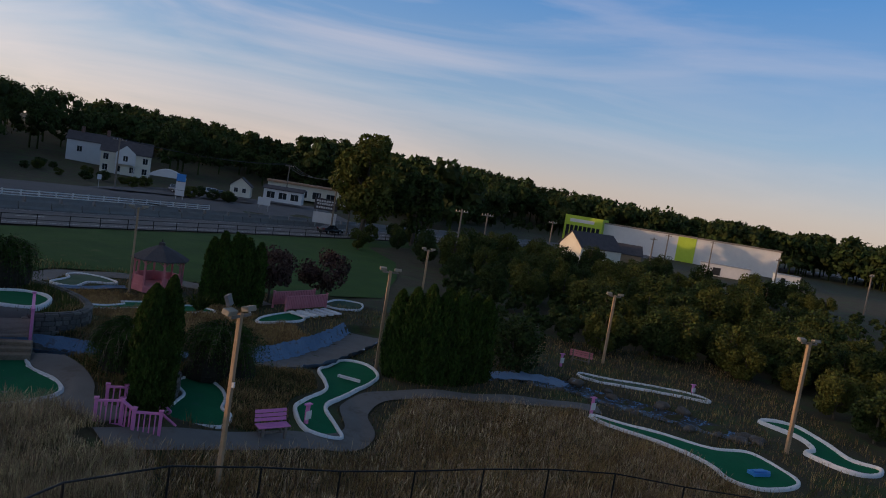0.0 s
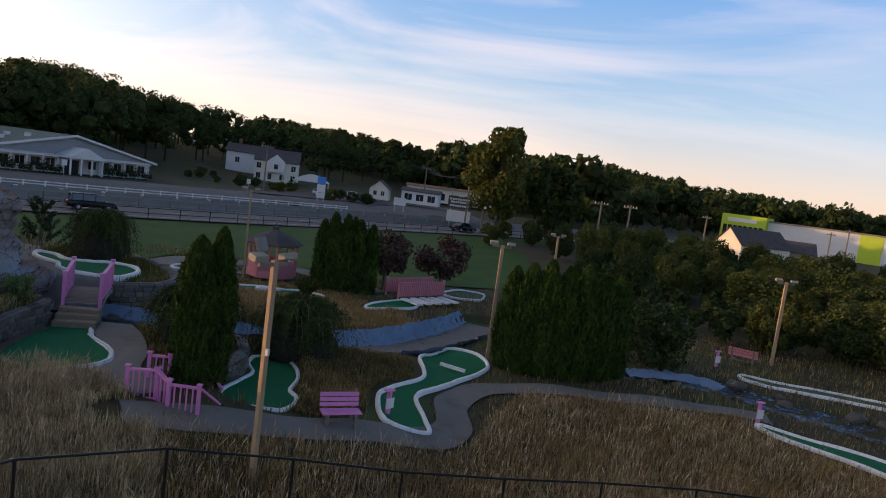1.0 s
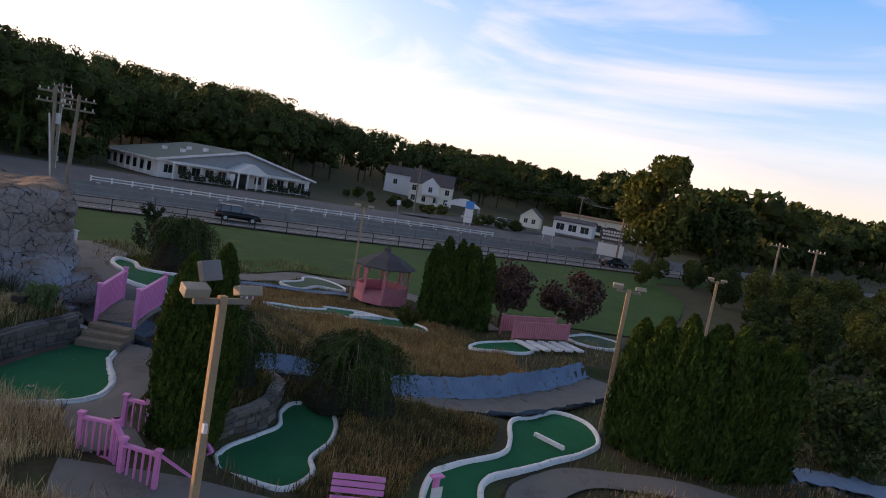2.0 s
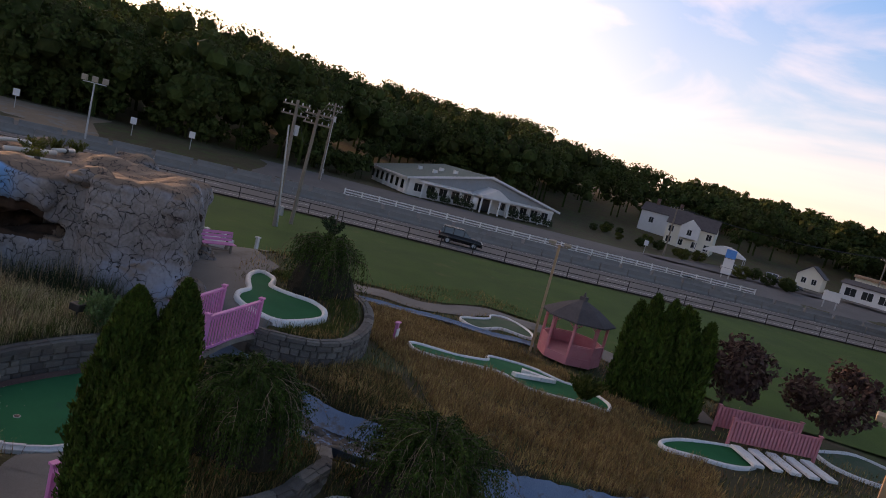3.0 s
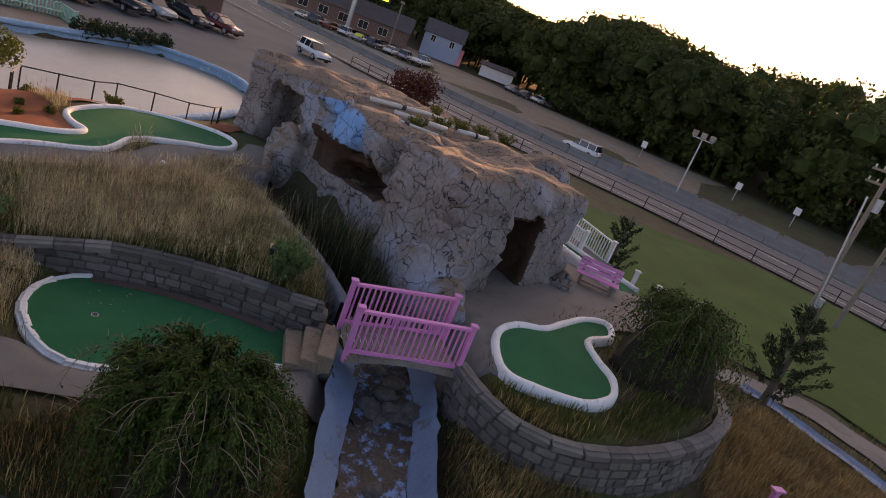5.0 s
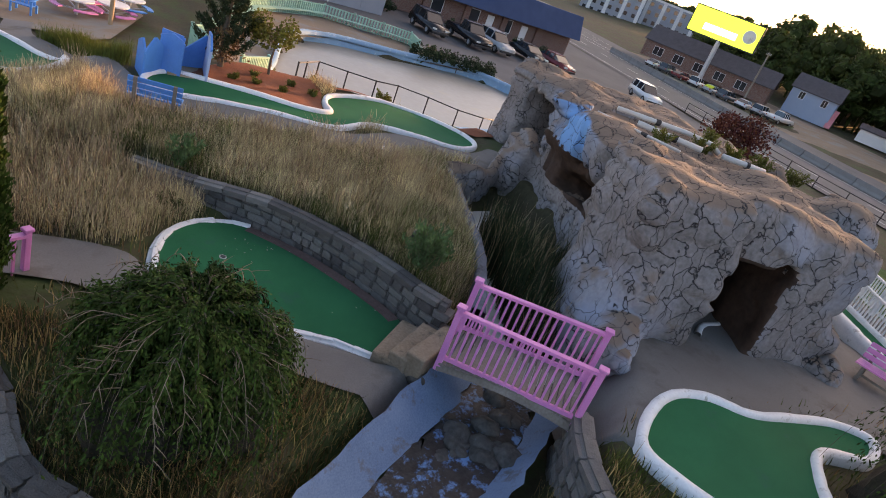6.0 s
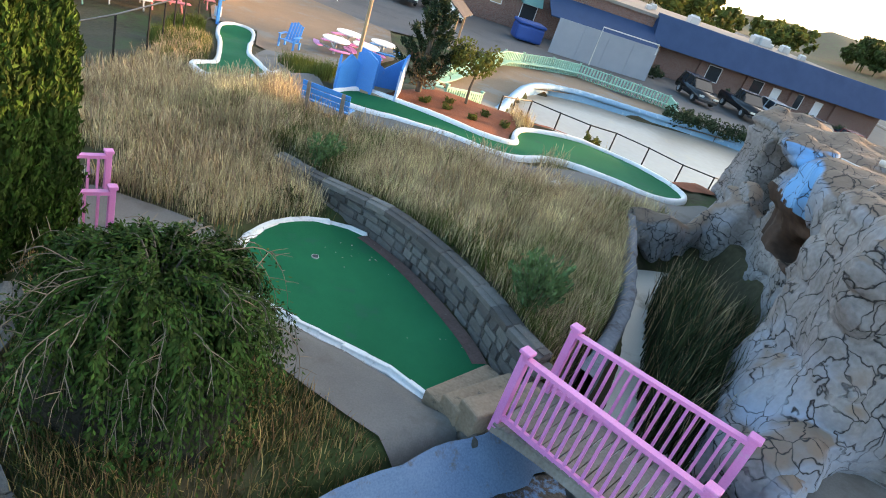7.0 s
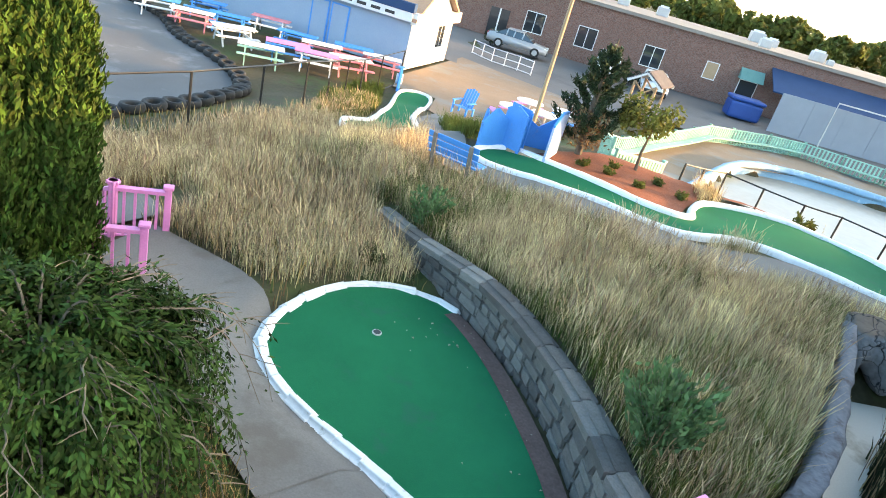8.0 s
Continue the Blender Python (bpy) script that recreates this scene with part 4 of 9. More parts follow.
# ---- block walls ----
def stone_block():
    bm = bmesh.new()
    box(bm, -0.5, -0.5, -0.5, 0.5, 0.5, 0.5)
    bmesh.ops.bevel(bm, geom=bm.edges[:], offset=0.07, segments=2, affect="EDGES")
    for v in bm.verts:
        v.co += Vector((rng.normal(0, 0.012), rng.normal(0, 0.035), rng.normal(0, 0.016)))
    me = bpy.data.meshes.new("stone_block")
    bm.to_mesh(me)
    bm.free()
    me.materials.append(M["stone"])
    return me


def capstone():
    """A capstone of unit size with a well rounded top."""
    bm = bmesh.new()
    box(bm, -0.5, -0.5, -0.5, 0.5, 0.5, 0.5)
    bmesh.ops.bevel(bm, geom=[e for e in bm.edges if e.verts[0].co.z > 0 and e.verts[1].co.z > 0 and abs(e.verts[0].co.y - e.verts[1].co.y) < 0.01], offset=0.3, segments=3, affect="EDGES")
    bmesh.ops.bevel(bm, geom=[e for e in bm.edges if abs(e.verts[0].co.x - e.verts[1].co.x) < 0.01], offset=0.03, segments=1, affect="EDGES")
    for v in bm.verts:
        v.co += Vector((rng.normal(0, 0.008), rng.normal(0, 0.02), rng.normal(0, 0.03)))
    me = bpy.data.meshes.new("capstone")
    bm.to_mesh(me)
    bm.free()
    me.materials.append(M["stone"])
    return me


STONES, CAPS = [stone_block() for _ in range(5)], [capstone() for _ in range(4)]


def block_wall(line, foot, top, label, seed, thick=0.3, course=0.165, cap=True):
    """A curved retaining wall: a dark core, and each squared block its own piece, the joints left open between them."""
    w = thing("stone_wall", label, "wall", kind="structure")
    g = random.Random(seed)
    p = even(line, 0.2)
    f, t = np.interp(np.linspace(0, 1, len(p)), *zip(*foot)), np.interp(np.linspace(0, 1, len(p)), *zip(*top))
    a, b = beside(p, thick * 0.37), beside(p, -thick * 0.37)
    n = len(p)
    V = np.vstack([np.c_[a, f - 0.2], np.c_[a, t - 0.07], np.c_[b, t - 0.07], np.c_[b, f - 0.2]])
    F = [(k * n + i, k * n + i + 1, (k + 1) * n + i + 1, (k + 1) * n + i) for k in range(3) for i in range(n - 1)]
    part("core", mesh_of("core", V, F, M["mortar"]), M["mortar"], w)
    length = np.linalg.norm(np.diff(p, axis=0), axis=1).sum()
    lo = f.min()
    k, z = 0, lo
    while z < t.max() - 0.05:
        h = course * g.uniform(0.85, 1.15)
        s = -g.uniform(0, 0.3)
        while s < length:
            L = g.uniform(0.17, 0.46)
            c = (s + L / 2) / length
            if 0 <= c <= 1:
                q = np.array([np.interp(c * (n - 1), range(n), p[:, j]) for j in (0, 1)])
                e = np.array([np.interp(min(c * (n - 1) + 1, n - 1), range(n), p[:, j]) for j in (0, 1)]) - np.array([np.interp(max(c * (n - 1) - 1, 0), range(n), p[:, j]) for j in (0, 1)])
                ft, tp = np.interp(c, *zip(*foot)), np.interp(c, *zip(*top))
                if z + h > ft - 0.1 and z < tp - 0.16:
                    hh = min(h, tp - 0.115 - z)
                    o = new("stone_block", STONES[g.randrange(5)])
                    o.parent = w
                    o.matrix_basis = pose(q[0], q[1], z + hh / 2, 0, g.uniform(-0.8, 0.8), math.degrees(math.atan2(e[1], e[0])) + g.uniform(-1, 1)) @ Matrix.Diagonal((L - 0.022, thick * g.uniform(0.95, 1.06), hh - 0.019, 1))
            s += L
        z += h
        k += 1
    # long rounded capstones that follow the fall of the wall's top
    s = 0.0
    while s < length - 0.1:
        L = min(g.uniform(0.34, 0.62), length - s)
        ends = [np.array([np.interp(c * (n - 1), range(n), p[:, j]) for j in (0, 1)] + [np.interp(c, *zip(*top))]) for c in (s / length, (s + L) / length)]
        d = ends[1] - ends[0]
        q = (ends[0] + ends[1]) / 2
        o = new("capstone", CAPS[g.randrange(4)])
        o.parent = w
        o.matrix_basis = pose(q[0], q[1], q[2] - 0.055, 0, -math.degrees(math.atan2(d[2], math.hypot(d[0], d[1]))), math.degrees(math.atan2(d[1], d[0])) + g.uniform(-1, 1)) @ Matrix.Diagonal((L - 0.014, thick * g.uniform(1.08, 1.18), g.uniform(0.12, 0.15), 1))
        s += L
    return w


block_wall(WALL_1, [(0, -0.1), (0.25, -0.1), (1, -0.1)], [(0, 0.24), (0.2, 0.42), (0.4, 0.6), (1, 0.7)], "curved wall of squared grey stone blocks behind a green", 1)
block_wall(WALL_2, [(0, -0.5), (0.5, -0.45), (1, -0.1)], [(0, 0.8), (0.8, 0.82), (1, 0.6)], "curved terrace wall of squared grey stone blocks", 2, course=0.19)
block_wall(WALL_3, [(0, -0.9), (1, -0.85)], [(0, -0.1), (0.5, 0.05), (1, -0.1)], "low curved wall of grey stone blocks under a weeping tree", 3)

# ---- the sculpted rock ----
def lattice_noise(P, cell, seed):
    """Smooth noise between -1 and 1 at the points P."""
    g = np.random.default_rng(seed).uniform(-1, 1, (24, 24, 24))
    q = P / cell
    i = np.floor(q).astype(int)
    f = q - i
    f = f * f * (3 - 2 * f)
    out = 0
    for a in (0, 1):
        for b in (0, 1):
            for c in (0, 1):
                w = (f[..., 0] if a else 1 - f[..., 0]) * (f[..., 1] if b else 1 - f[..., 1]) * (f[..., 2] if c else 1 - f[..., 2])
                out = out + w * g[(i[..., 0] + a) % 24, (i[..., 1] + b) % 24, (i[..., 2] + c) % 24]
    return out


def skin(f, lo, cell):
    """The surface f = 0 of a field sampled on a grid (surface nets)."""
    shape = np.array(f.shape) - 1
    acc, cnt = np.zeros((*shape, 3)), np.zeros(shape)
    corner = [(a, b, c) for a in (0, 1) for b in (0, 1) for c in (0, 1)]

    def at(o):
        return f[o[0] : o[0] + shape[0], o[1] : o[1] + shape[1], o[2] : o[2] + shape[2]]

    for o in corner:
        for ax in range(3):
            if o[ax] == 0:
                p = tuple(v + (k == ax) for k, v in enumerate(o))
                u, v = at(o), at(p)
                hit = (u < 0) != (v < 0)
                t = np.where(hit, u / np.where(hit, u - v, 1), 0)
                for k in range(3):
                    acc[..., k] += np.where(hit, o[k] + (t if k == ax else 0), 0)
                cnt += hit
    use = cnt > 0
    index = np.full(shape, -1)
    index[use] = np.arange(use.sum())
    base = np.stack(np.meshgrid(*[np.arange(s) for s in shape], indexing="ij"), -1)
    V = lo + cell * (base[use] + acc[use] / cnt[use][:, None])
    F = []
    for ax in range(3):
        u = [slice(1, s) for s in shape]
        w = [slice(1, s) for s in shape]
        u[ax], w[ax] = slice(0, shape[ax]), slice(1, shape[ax] + 1)
        a, b = f[tuple(u)], f[tuple(w)]
        hit = np.argwhere((a < 0) != (b < 0))
        neg = (a < 0)[tuple(hit.T)]
        c = hit + np.array([0 if k == ax else 1 for k in range(3)])
        k1, k2 = [k for k in range(3) if k != ax]
        quad = []
        for d1, d2 in ((0, 0), (1, 0), (1, 1), (0, 1)):
            e = c.copy()
            e[:, k1] -= d1
            e[:, k2] -= d2
            quad.append(index[tuple(e.T)])
        quad = np.stack(quad, 1)
        flip = neg if ax != 1 else ~neg
        quad[flip] = quad[flip][:, ::-1]
        F.append(quad)
    F = np.concatenate(F)
    return V, F[(F >= 0).all(1)]


def rounded_box(P, centre, half, rz, r):
    c, s = math.cos(radians(rz)), math.sin(radians(rz))
    d = P - np.array(centre)
    q = np.stack([c * d[..., 0] + s * d[..., 1], -s * d[..., 0] + c * d[..., 1], d[..., 2]], -1)
    q = np.abs(q) - np.array(half) + r
    return np.linalg.norm(np.maximum(q, 0), axis=-1) + np.minimum(q.max(-1), 0) - r


def egg(P, centre, radii):
    k = np.linalg.norm((P - np.array(centre)) / np.array(radii), axis=-1)
    return (k - 1) * min(radii)


def join(a, b, k):
    h = np.clip(0.5 + 0.5 * (b - a) / k, 0, 1)
    return b * (1 - h) + a * h - k * h * (1 - h)


def build_rock():
    cell = 0.105
    lo, hi = np.array([-29.4, 13.0, -0.7]), np.array([-15.6, 28.6, 4.8])
    ax = [np.arange(a, b, cell) for a, b in zip(lo, hi)]
    P = np.stack(np.meshgrid(*ax, indexing="ij"), -1)
    Q = P + 0.35 * np.stack([lattice_noise(P, 1.7, s) for s in (1, 2, 3)], -1)
    f = rounded_box(Q, (-22.9, 22.3, 1.4), (2.4, 4.3, 2.15), -36, 0.5)
    f = join(f, rounded_box(Q, (-26.0, 17.3, 1.35), (2.1, 2.9, 2.05), -10, 0.5), 0.4)
    f = join(f, rounded_box(Q, (-26.3, 21.6, 1.2), (2.2, 4.0, 2.1), -25, 0.6), 0.5)
    # the tall front block with its swelling foot, the pier and the lintel over the cave
    f = join(f, rounded_box(Q, (-19.45, 23.9, 1.65), (1.05, 1.55, 2.2), -36, 0.35), 0.3)
    f = join(f, egg(Q, (-18.2, 24.5, 0.7), (0.8, 0.9, 1.6)), 0.5)
    f = join(f, egg(Q, (-17.6, 25.0, 0.8), (0.75, 0.6, 0.6)), 0.25)
    f = join(f, rounded_box(Q, (-22.35, 26.2, 1.6), (0.6, 0.85, 2.0), -36, 0.3), 0.3)
    f = join(f, egg(Q, (-22.6, 27.0, 0.9), (0.7, 0.5, 0.8)), 0.25)
    f = join(f, rounded_box(Q, (-21.4, 24.9, 3.15), (2.0, 1.3, 0.55), -34, 0.35), 0.3)
    f = join(f, egg(Q, (-22.5, 17.7, 0.9), (0.65, 0.8, 1.1)), 0.2)
    f = join(f, rounded_box(Q, (-21.7, 20.3, 2.95), (0.75, 1.9, 0.62), -36, 0.45), 0.15)
    f = join(f, rounded_box(Q, (-20.7, 17.7, 0.52), (1.3, 0.22, 0.36), 8, 0.15), 0.2)
    f = join(f, egg(Q, (-25.8, 25.2, 3.0), (0.9, 0.7, 0.8)), 0.3)
    # overhanging slot, walk-through cave, alcove, and the hollow over the pond
    f = np.maximum(f, -rounded_box(Q, (-21.35, 20.95, 1.88), (2.0, 1.4, 0.27), -36, 0.2))
    f = np.maximum(f, -rounded_box(P, (-21.4, 24.0, 1.48), (0.82, 2.6, 1.3), -34, 0.12))
    f = np.maximum(f, -rounded_box(P, (-24.5, 16.3, 1.55), (1.1, 0.78, 1.2), -20, 0.15))
    f = np.maximum(f, -egg(Q, (-20.8, 19.0, 0.2), (1.0, 1.1, 0.6)))
    # strata and lumps
    f = f + 0.10 * lattice_noise(P, 1.1, 5) + 0.06 * lattice_noise(P, 0.45, 6) - 0.10 * np.clip(0.18 - np.abs(lattice_noise(P * np.array([0.6, 0.6, 1.5]), 0.8, 7)), 0, 1) / -0.18
    # hanging folds down the sides, as if the concrete had been draped, and shallow carved joints
    fold = np.abs(lattice_noise(P * np.array([1, 1, 0.25]) + 0.35 * lattice_noise(P, 0.9, 11)[..., None] + 3.0, 0.55, 8))
    f = f + 0.30 * (fold - 0.3) * np.clip((3.9 - P[..., 2]) / 1.2, 0, 1) * np.where(P[..., 1] < 22.4, 1.0, 0.4)
    f = f + 0.05 * np.clip(0.12 - np.abs(lattice_noise(P * np.array([1, 1, 1.4]), 0.55, 9)), 0, 1) / 0.12
    V, F = skin(f, lo, cell)
    ob = thing("rock_formation", "large grey sculpted concrete rock with cave and cracks", "rock")
    me = mesh_of("rock_mass", V, F, M["rock"], True)
    # faces inside cave and slot: brown, darkened so the colour holds their shade
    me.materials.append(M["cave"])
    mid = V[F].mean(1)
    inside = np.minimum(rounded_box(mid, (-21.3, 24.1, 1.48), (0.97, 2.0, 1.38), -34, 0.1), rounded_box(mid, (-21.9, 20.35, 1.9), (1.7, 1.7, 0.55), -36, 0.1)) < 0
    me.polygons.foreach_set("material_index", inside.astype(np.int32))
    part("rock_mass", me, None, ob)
    return ob


rock = build_rock()
for k, (x, y, z, a, b, c) in enumerate(((-23.3, 17.9, 0.7, 0.55, 0.6, 0.75), (-21.9, 19.0, 3.35, 0.5, 0.55, 0.35), (-25.9, 25.0, 3.35, 0.9, 0.55, 0.45), (-20.1, 22.6, 3.55, 0.75, 0.6, 0.3), (-27.6, 22.4, 3.2, 0.8, 0.6, 0.4), (-22.75, 27.25, 0.75, 0.5, 0.4, 0.5), (-17.35, 25.25, 0.75, 0.4, 0.35, 0.35))):
    bm = bmesh.new()
    bmesh.ops.create_icosphere(bm, subdivisions=4, radius=1)
    for v in bm.verts:
        v.co *= 1 + noise.noise(v.co * 1.2 + Vector((k * 5.1, 2, 0))) * 0.35 + noise.noise(v.co * 3.4 + Vector((0, k * 3.7, 1))) * 0.12
        v.co = Vector((v.co.x * a, v.co.y * b, v.co.z * c))
    part("boulder", bm, M["rock"], rock, smooth=True).matrix_basis = pose(x, y, z, 0, 0, 54)

# ---- plants ----
def leaves(C, along_, normal, length, width):
    """Diamond leaves: centre, the way each one points, its face, and its size."""
    C, d, n = (np.asarray(v, float) for v in (C, along_, normal))
    d = d / (np.linalg.norm(d, axis=1)[:, None] + 1e-9)
    s = np.cross(n, d)
    s /= np.linalg.norm(s, axis=1)[:, None] + 1e-9
    L, W = np.broadcast_to(length, len(C))[:, None] / 2, np.broadcast_to(width, len(C))[:, None] / 2
    V = np.stack([C - d * L, C + s * W, C + d * L, C - s * W], 1).reshape(-1, 3)
    return V, np.arange(len(V)).reshape(-1, 4)


def directions(g, n):
    v = g.normal(size=(n, 3))
    return v / np.linalg.norm(v, axis=1)[:, None]


def thuja_meshes(tall, r, n, seed, leaf=0.13):
    g = np.random.default_rng(seed)
    u = g.uniform(0, 1, n) ** 0.9
    a = g.uniform(0, 2 * math.pi, n)

    def girth(u, a):
        prof = np.interp(u, [0, 0.06, 0.25, 0.55, 0.8, 0.92, 0.97, 1.0], [0.74, 0.92, 1.0, 0.95, 0.72, 0.42, 0.24, 0.03])
        return r * prof * (1 + 0.10 * np.sin(3 * a + 9 * u + seed) + 0.07 * np.sin(7 * a - 23 * u))

    rad = girth(u, a) * (1 + 0.15 * np.sin(13 * a + 17 * u) * np.sin(37 * u - 4 * a + seed) + 0.06 * np.sin(23 * a - 70 * u)) * g.uniform(0.84, 1.06, n)
    C = np.c_[rad * np.cos(a), rad * np.sin(a), 0.1 + u * (tall - 0.1)]
    out = np.c_[np.cos(a), np.sin(a), np.full(n, 0.15)]
    way = np.c_[0.35 * np.cos(a), 0.35 * np.sin(a), np.ones(n)] + g.normal(0, 0.35, (n, 3))
    tang = np.c_[-np.sin(a), np.cos(a), np.zeros(n)]
    face = out + tang * g.normal(0, 0.9, n)[:, None] + g.normal(0, 0.3, (n, 3))
    V, F = leaves(C, way, face, leaf * g.uniform(0.9, 2.3, n), leaf * g.uniform(0.35, 0.75, n))
    # the dense inside
    U, A = np.meshgrid(np.linspace(0, 0.97, 16), np.linspace(0, 2 * math.pi, 14, endpoint=False), indexing="ij")
    R = girth(U, A) * 0.72
    K = np.stack([R * np.cos(A), R * np.sin(A), 0.12 + U * (tall - 0.1)], -1).reshape(-1, 3)
    KF = [(i * 14 + j, i * 14 + (j + 1) % 14, (i + 1) * 14 + (j + 1) % 14, (i + 1) * 14 + j) for i in range(15) for j in range(14)]
    return mesh_of("crown", np.vstack([V, K]), np.vstack([F, np.array(KF) + len(V)]), M["thuja"])


def thuja(at, tall, r, n, seed, label="tall dark green columnar arborvitae", group="arborvitae", leaf=0.13):
    t = thing("arborvitae", label, "conifer", at, group=group)
    part("trunk", tube(bmesh.new(), [(0, 0, -0.1), (0, 0, tall * 0.4)], [0.09, 0.05], 7), M["bark"], t)
    part("crown", thuja_meshes(tall, r, n, seed, leaf), None, t)
    return t


def weeping(at, tall, r, limbs, twigs, per, seed, label, leaf=0.06):
    """A weeping dwarf tree: arching limbs, long hanging twigs that part in tresses, small leaves along them, dark within."""
    g = np.random.default_rng(seed)
    t = thing("weeping_tree", label, "tree", at)
    part("trunk", tube(bmesh.new(), [(0, 0, -0.1), (0.06, 0.03, tall * 0.35), (-0.03, 0.05, tall * 0.72)], [0.12, 0.1, 0.07], 8), M["bark"], t)
    bm, dry, C, W, N = bmesh.new(), bmesh.new(), [], [], []
    s = np.linspace(0, 1, 9)
    for k in range(limbs):
        a = 2 * math.pi * (k * 0.381966) + g.normal(0, 0.15)
        reach = r * (0.22 + 0.68 * ((k + 0.5) / limbs) ** 0.7) * g.uniform(0.85, 1.12) * (1 + 0.12 * math.sin(3 * a + seed))
        top = tall * (1.02 - 0.36 * (reach / r) ** 2) * g.uniform(0.93, 1.07)
        limb = np.c_[reach * 0.9 * s * np.cos(a), reach * 0.9 * s * np.sin(a), tall * 0.66 + (top - tall * 0.66) * np.sin(s * math.pi * 0.62) / math.sin(math.pi * 0.62 * 0.8)]
        tube(bm, limb, list(np.linspace(0.016, 0.006, 9)), 4, False)
        q = g.uniform(0.8, 8, per * 3)
        p = np.stack([np.interp(q, range(9), limb[:, c]) for c in range(3)], 1)
        C.append(p + g.normal(0, leaf * 0.7, p.shape)), W.append(g.normal(0, 0.7, p.shape) + np.array([math.cos(a), math.sin(a), -0.2])), N.append(g.normal(0, 0.5, p.shape) + np.array([0, 0, 1.0]))
        tress = g.normal(0, 0.22)
        for j in range(twigs):
            u = g.uniform(0.12, 1.0)
            b0 = np.array([np.interp(u, s, limb[:, q]) for q in range(3)])
            aa = a + tress + g.normal(0, 0.34)
            bare = g.uniform() < 0.055
            out = r * (g.uniform(0.25, 0.6) if bare else g.uniform(0.1, 0.34))
            fall = min(b0[2] - 0.04, tall * (g.uniform(0.2, 0.6) if bare else g.uniform(0.3, 0.85)))
            way = np.array([math.cos(aa), math.sin(aa)])
            twig = np.c_[b0[0] + way[0] * out * s**0.55 * 1.1, b0[1] + way[1] * out * s**0.55 * 1.1, b0[2] + 0.06 * np.sin(s * math.pi) - fall * s**1.7]
            twig[1:, :2] += np.cumsum(g.normal(0, 0.012, (8, 2)), 0)
            if j % 3 == 0 or bare:
                tube(dry if bare else bm, twig, list(np.linspace(0.007 if bare else 0.005, 0.0025, 9)), 3, False)
                if bare:
                    for e in (3, 5, 6):
                        side = np.array([-way[1], way[0], -0.5]) * g.choice((-1, 1)) * 0.1 + np.array([way[0], way[1], -0.3]) * 0.12
                        tube(dry, [twig[e], twig[e] + side * 0.6 + np.array([0, 0, 0.01]), twig[e] + side * g.uniform(0.9, 1.6)], [0.006, 0.004, 0.002], 3, False)
            n = per // 4 if bare else per
            q = g.uniform(0.05, 1.0, n) * 8
            p = np.stack([np.interp(q, range(9), twig[:, c]) for c in range(3)], 1)
            d = np.stack([np.interp(q, range(9), np.gradient(twig[:, c])) for c in range(3)], 1)
            d /= np.linalg.norm(d, axis=1)[:, None]
            off = g.normal(0, 1, (n, 3))
            off -= d * (off * d).sum(1)[:, None]
            C.append(p + off * leaf * 0.42), W.append(d * 0.8 + off * 0.55 + np.array([0, 0, -0.25])), N.append(np.c_[np.full(n, way[0]), np.full(n, way[1]), np.full(n, 0.9)] + g.normal(0, 0.55, (n, 3)))
    C, W, N = np.vstack(C), np.vstack(W), np.vstack(N)
    V, F = leaves(C, W, N, leaf * g.uniform(0.7, 1.35, len(C)), leaf * g.uniform(0.3, 0.48, len(C)))
    # a rough low dome, coloured near black as the shade inside the crown
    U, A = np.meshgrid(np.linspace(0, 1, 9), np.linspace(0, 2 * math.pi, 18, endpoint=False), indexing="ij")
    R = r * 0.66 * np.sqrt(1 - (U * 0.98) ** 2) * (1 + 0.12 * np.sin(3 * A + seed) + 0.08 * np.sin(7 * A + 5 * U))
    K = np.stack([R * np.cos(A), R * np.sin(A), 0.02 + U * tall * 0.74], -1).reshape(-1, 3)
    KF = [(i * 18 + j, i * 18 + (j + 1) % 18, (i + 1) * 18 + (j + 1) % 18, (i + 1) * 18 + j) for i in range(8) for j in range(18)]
    part("branchwork", bm, M["bark"], t)
    tagged(part("dry_branchwork", dry, M["drytwig"], t, "bare pale dead twigs over the leaves"), kind="stuff")
    part("shaded_core", mesh_of("shaded_core", K, KF, M["coreshade"]), None, t, "dark dome giving the crown its inner shade")
    part("crown", mesh_of("crown", V, F, M["weep"]), None, t)
    return t


M["drytwig"] = material("pale_dry_twigs", (0.12, 0.088, 0.06), (0.27, 0.2, 0.14), 5.0, 0.9, 0.2, fine=30)
M["coreshade"] = material("inner_crown_shade", (0.012, 0.011, 0.007), (0.035, 0.03, 0.02), 6.0, 0.95, 0.9, fine=30, dist=0.06)


def clumped(g, n, clumps, spread_, size):
    """Leaf centres gathered round clump centres, and the way out of each clump."""
    k = g.integers(0, len(clumps), n)
    d = directions(g, n)
    rr = g.uniform(0.55, 1.0, n) ** 0.5
    return clumps[k] + d * (spread_[k] * rr)[:, None], d


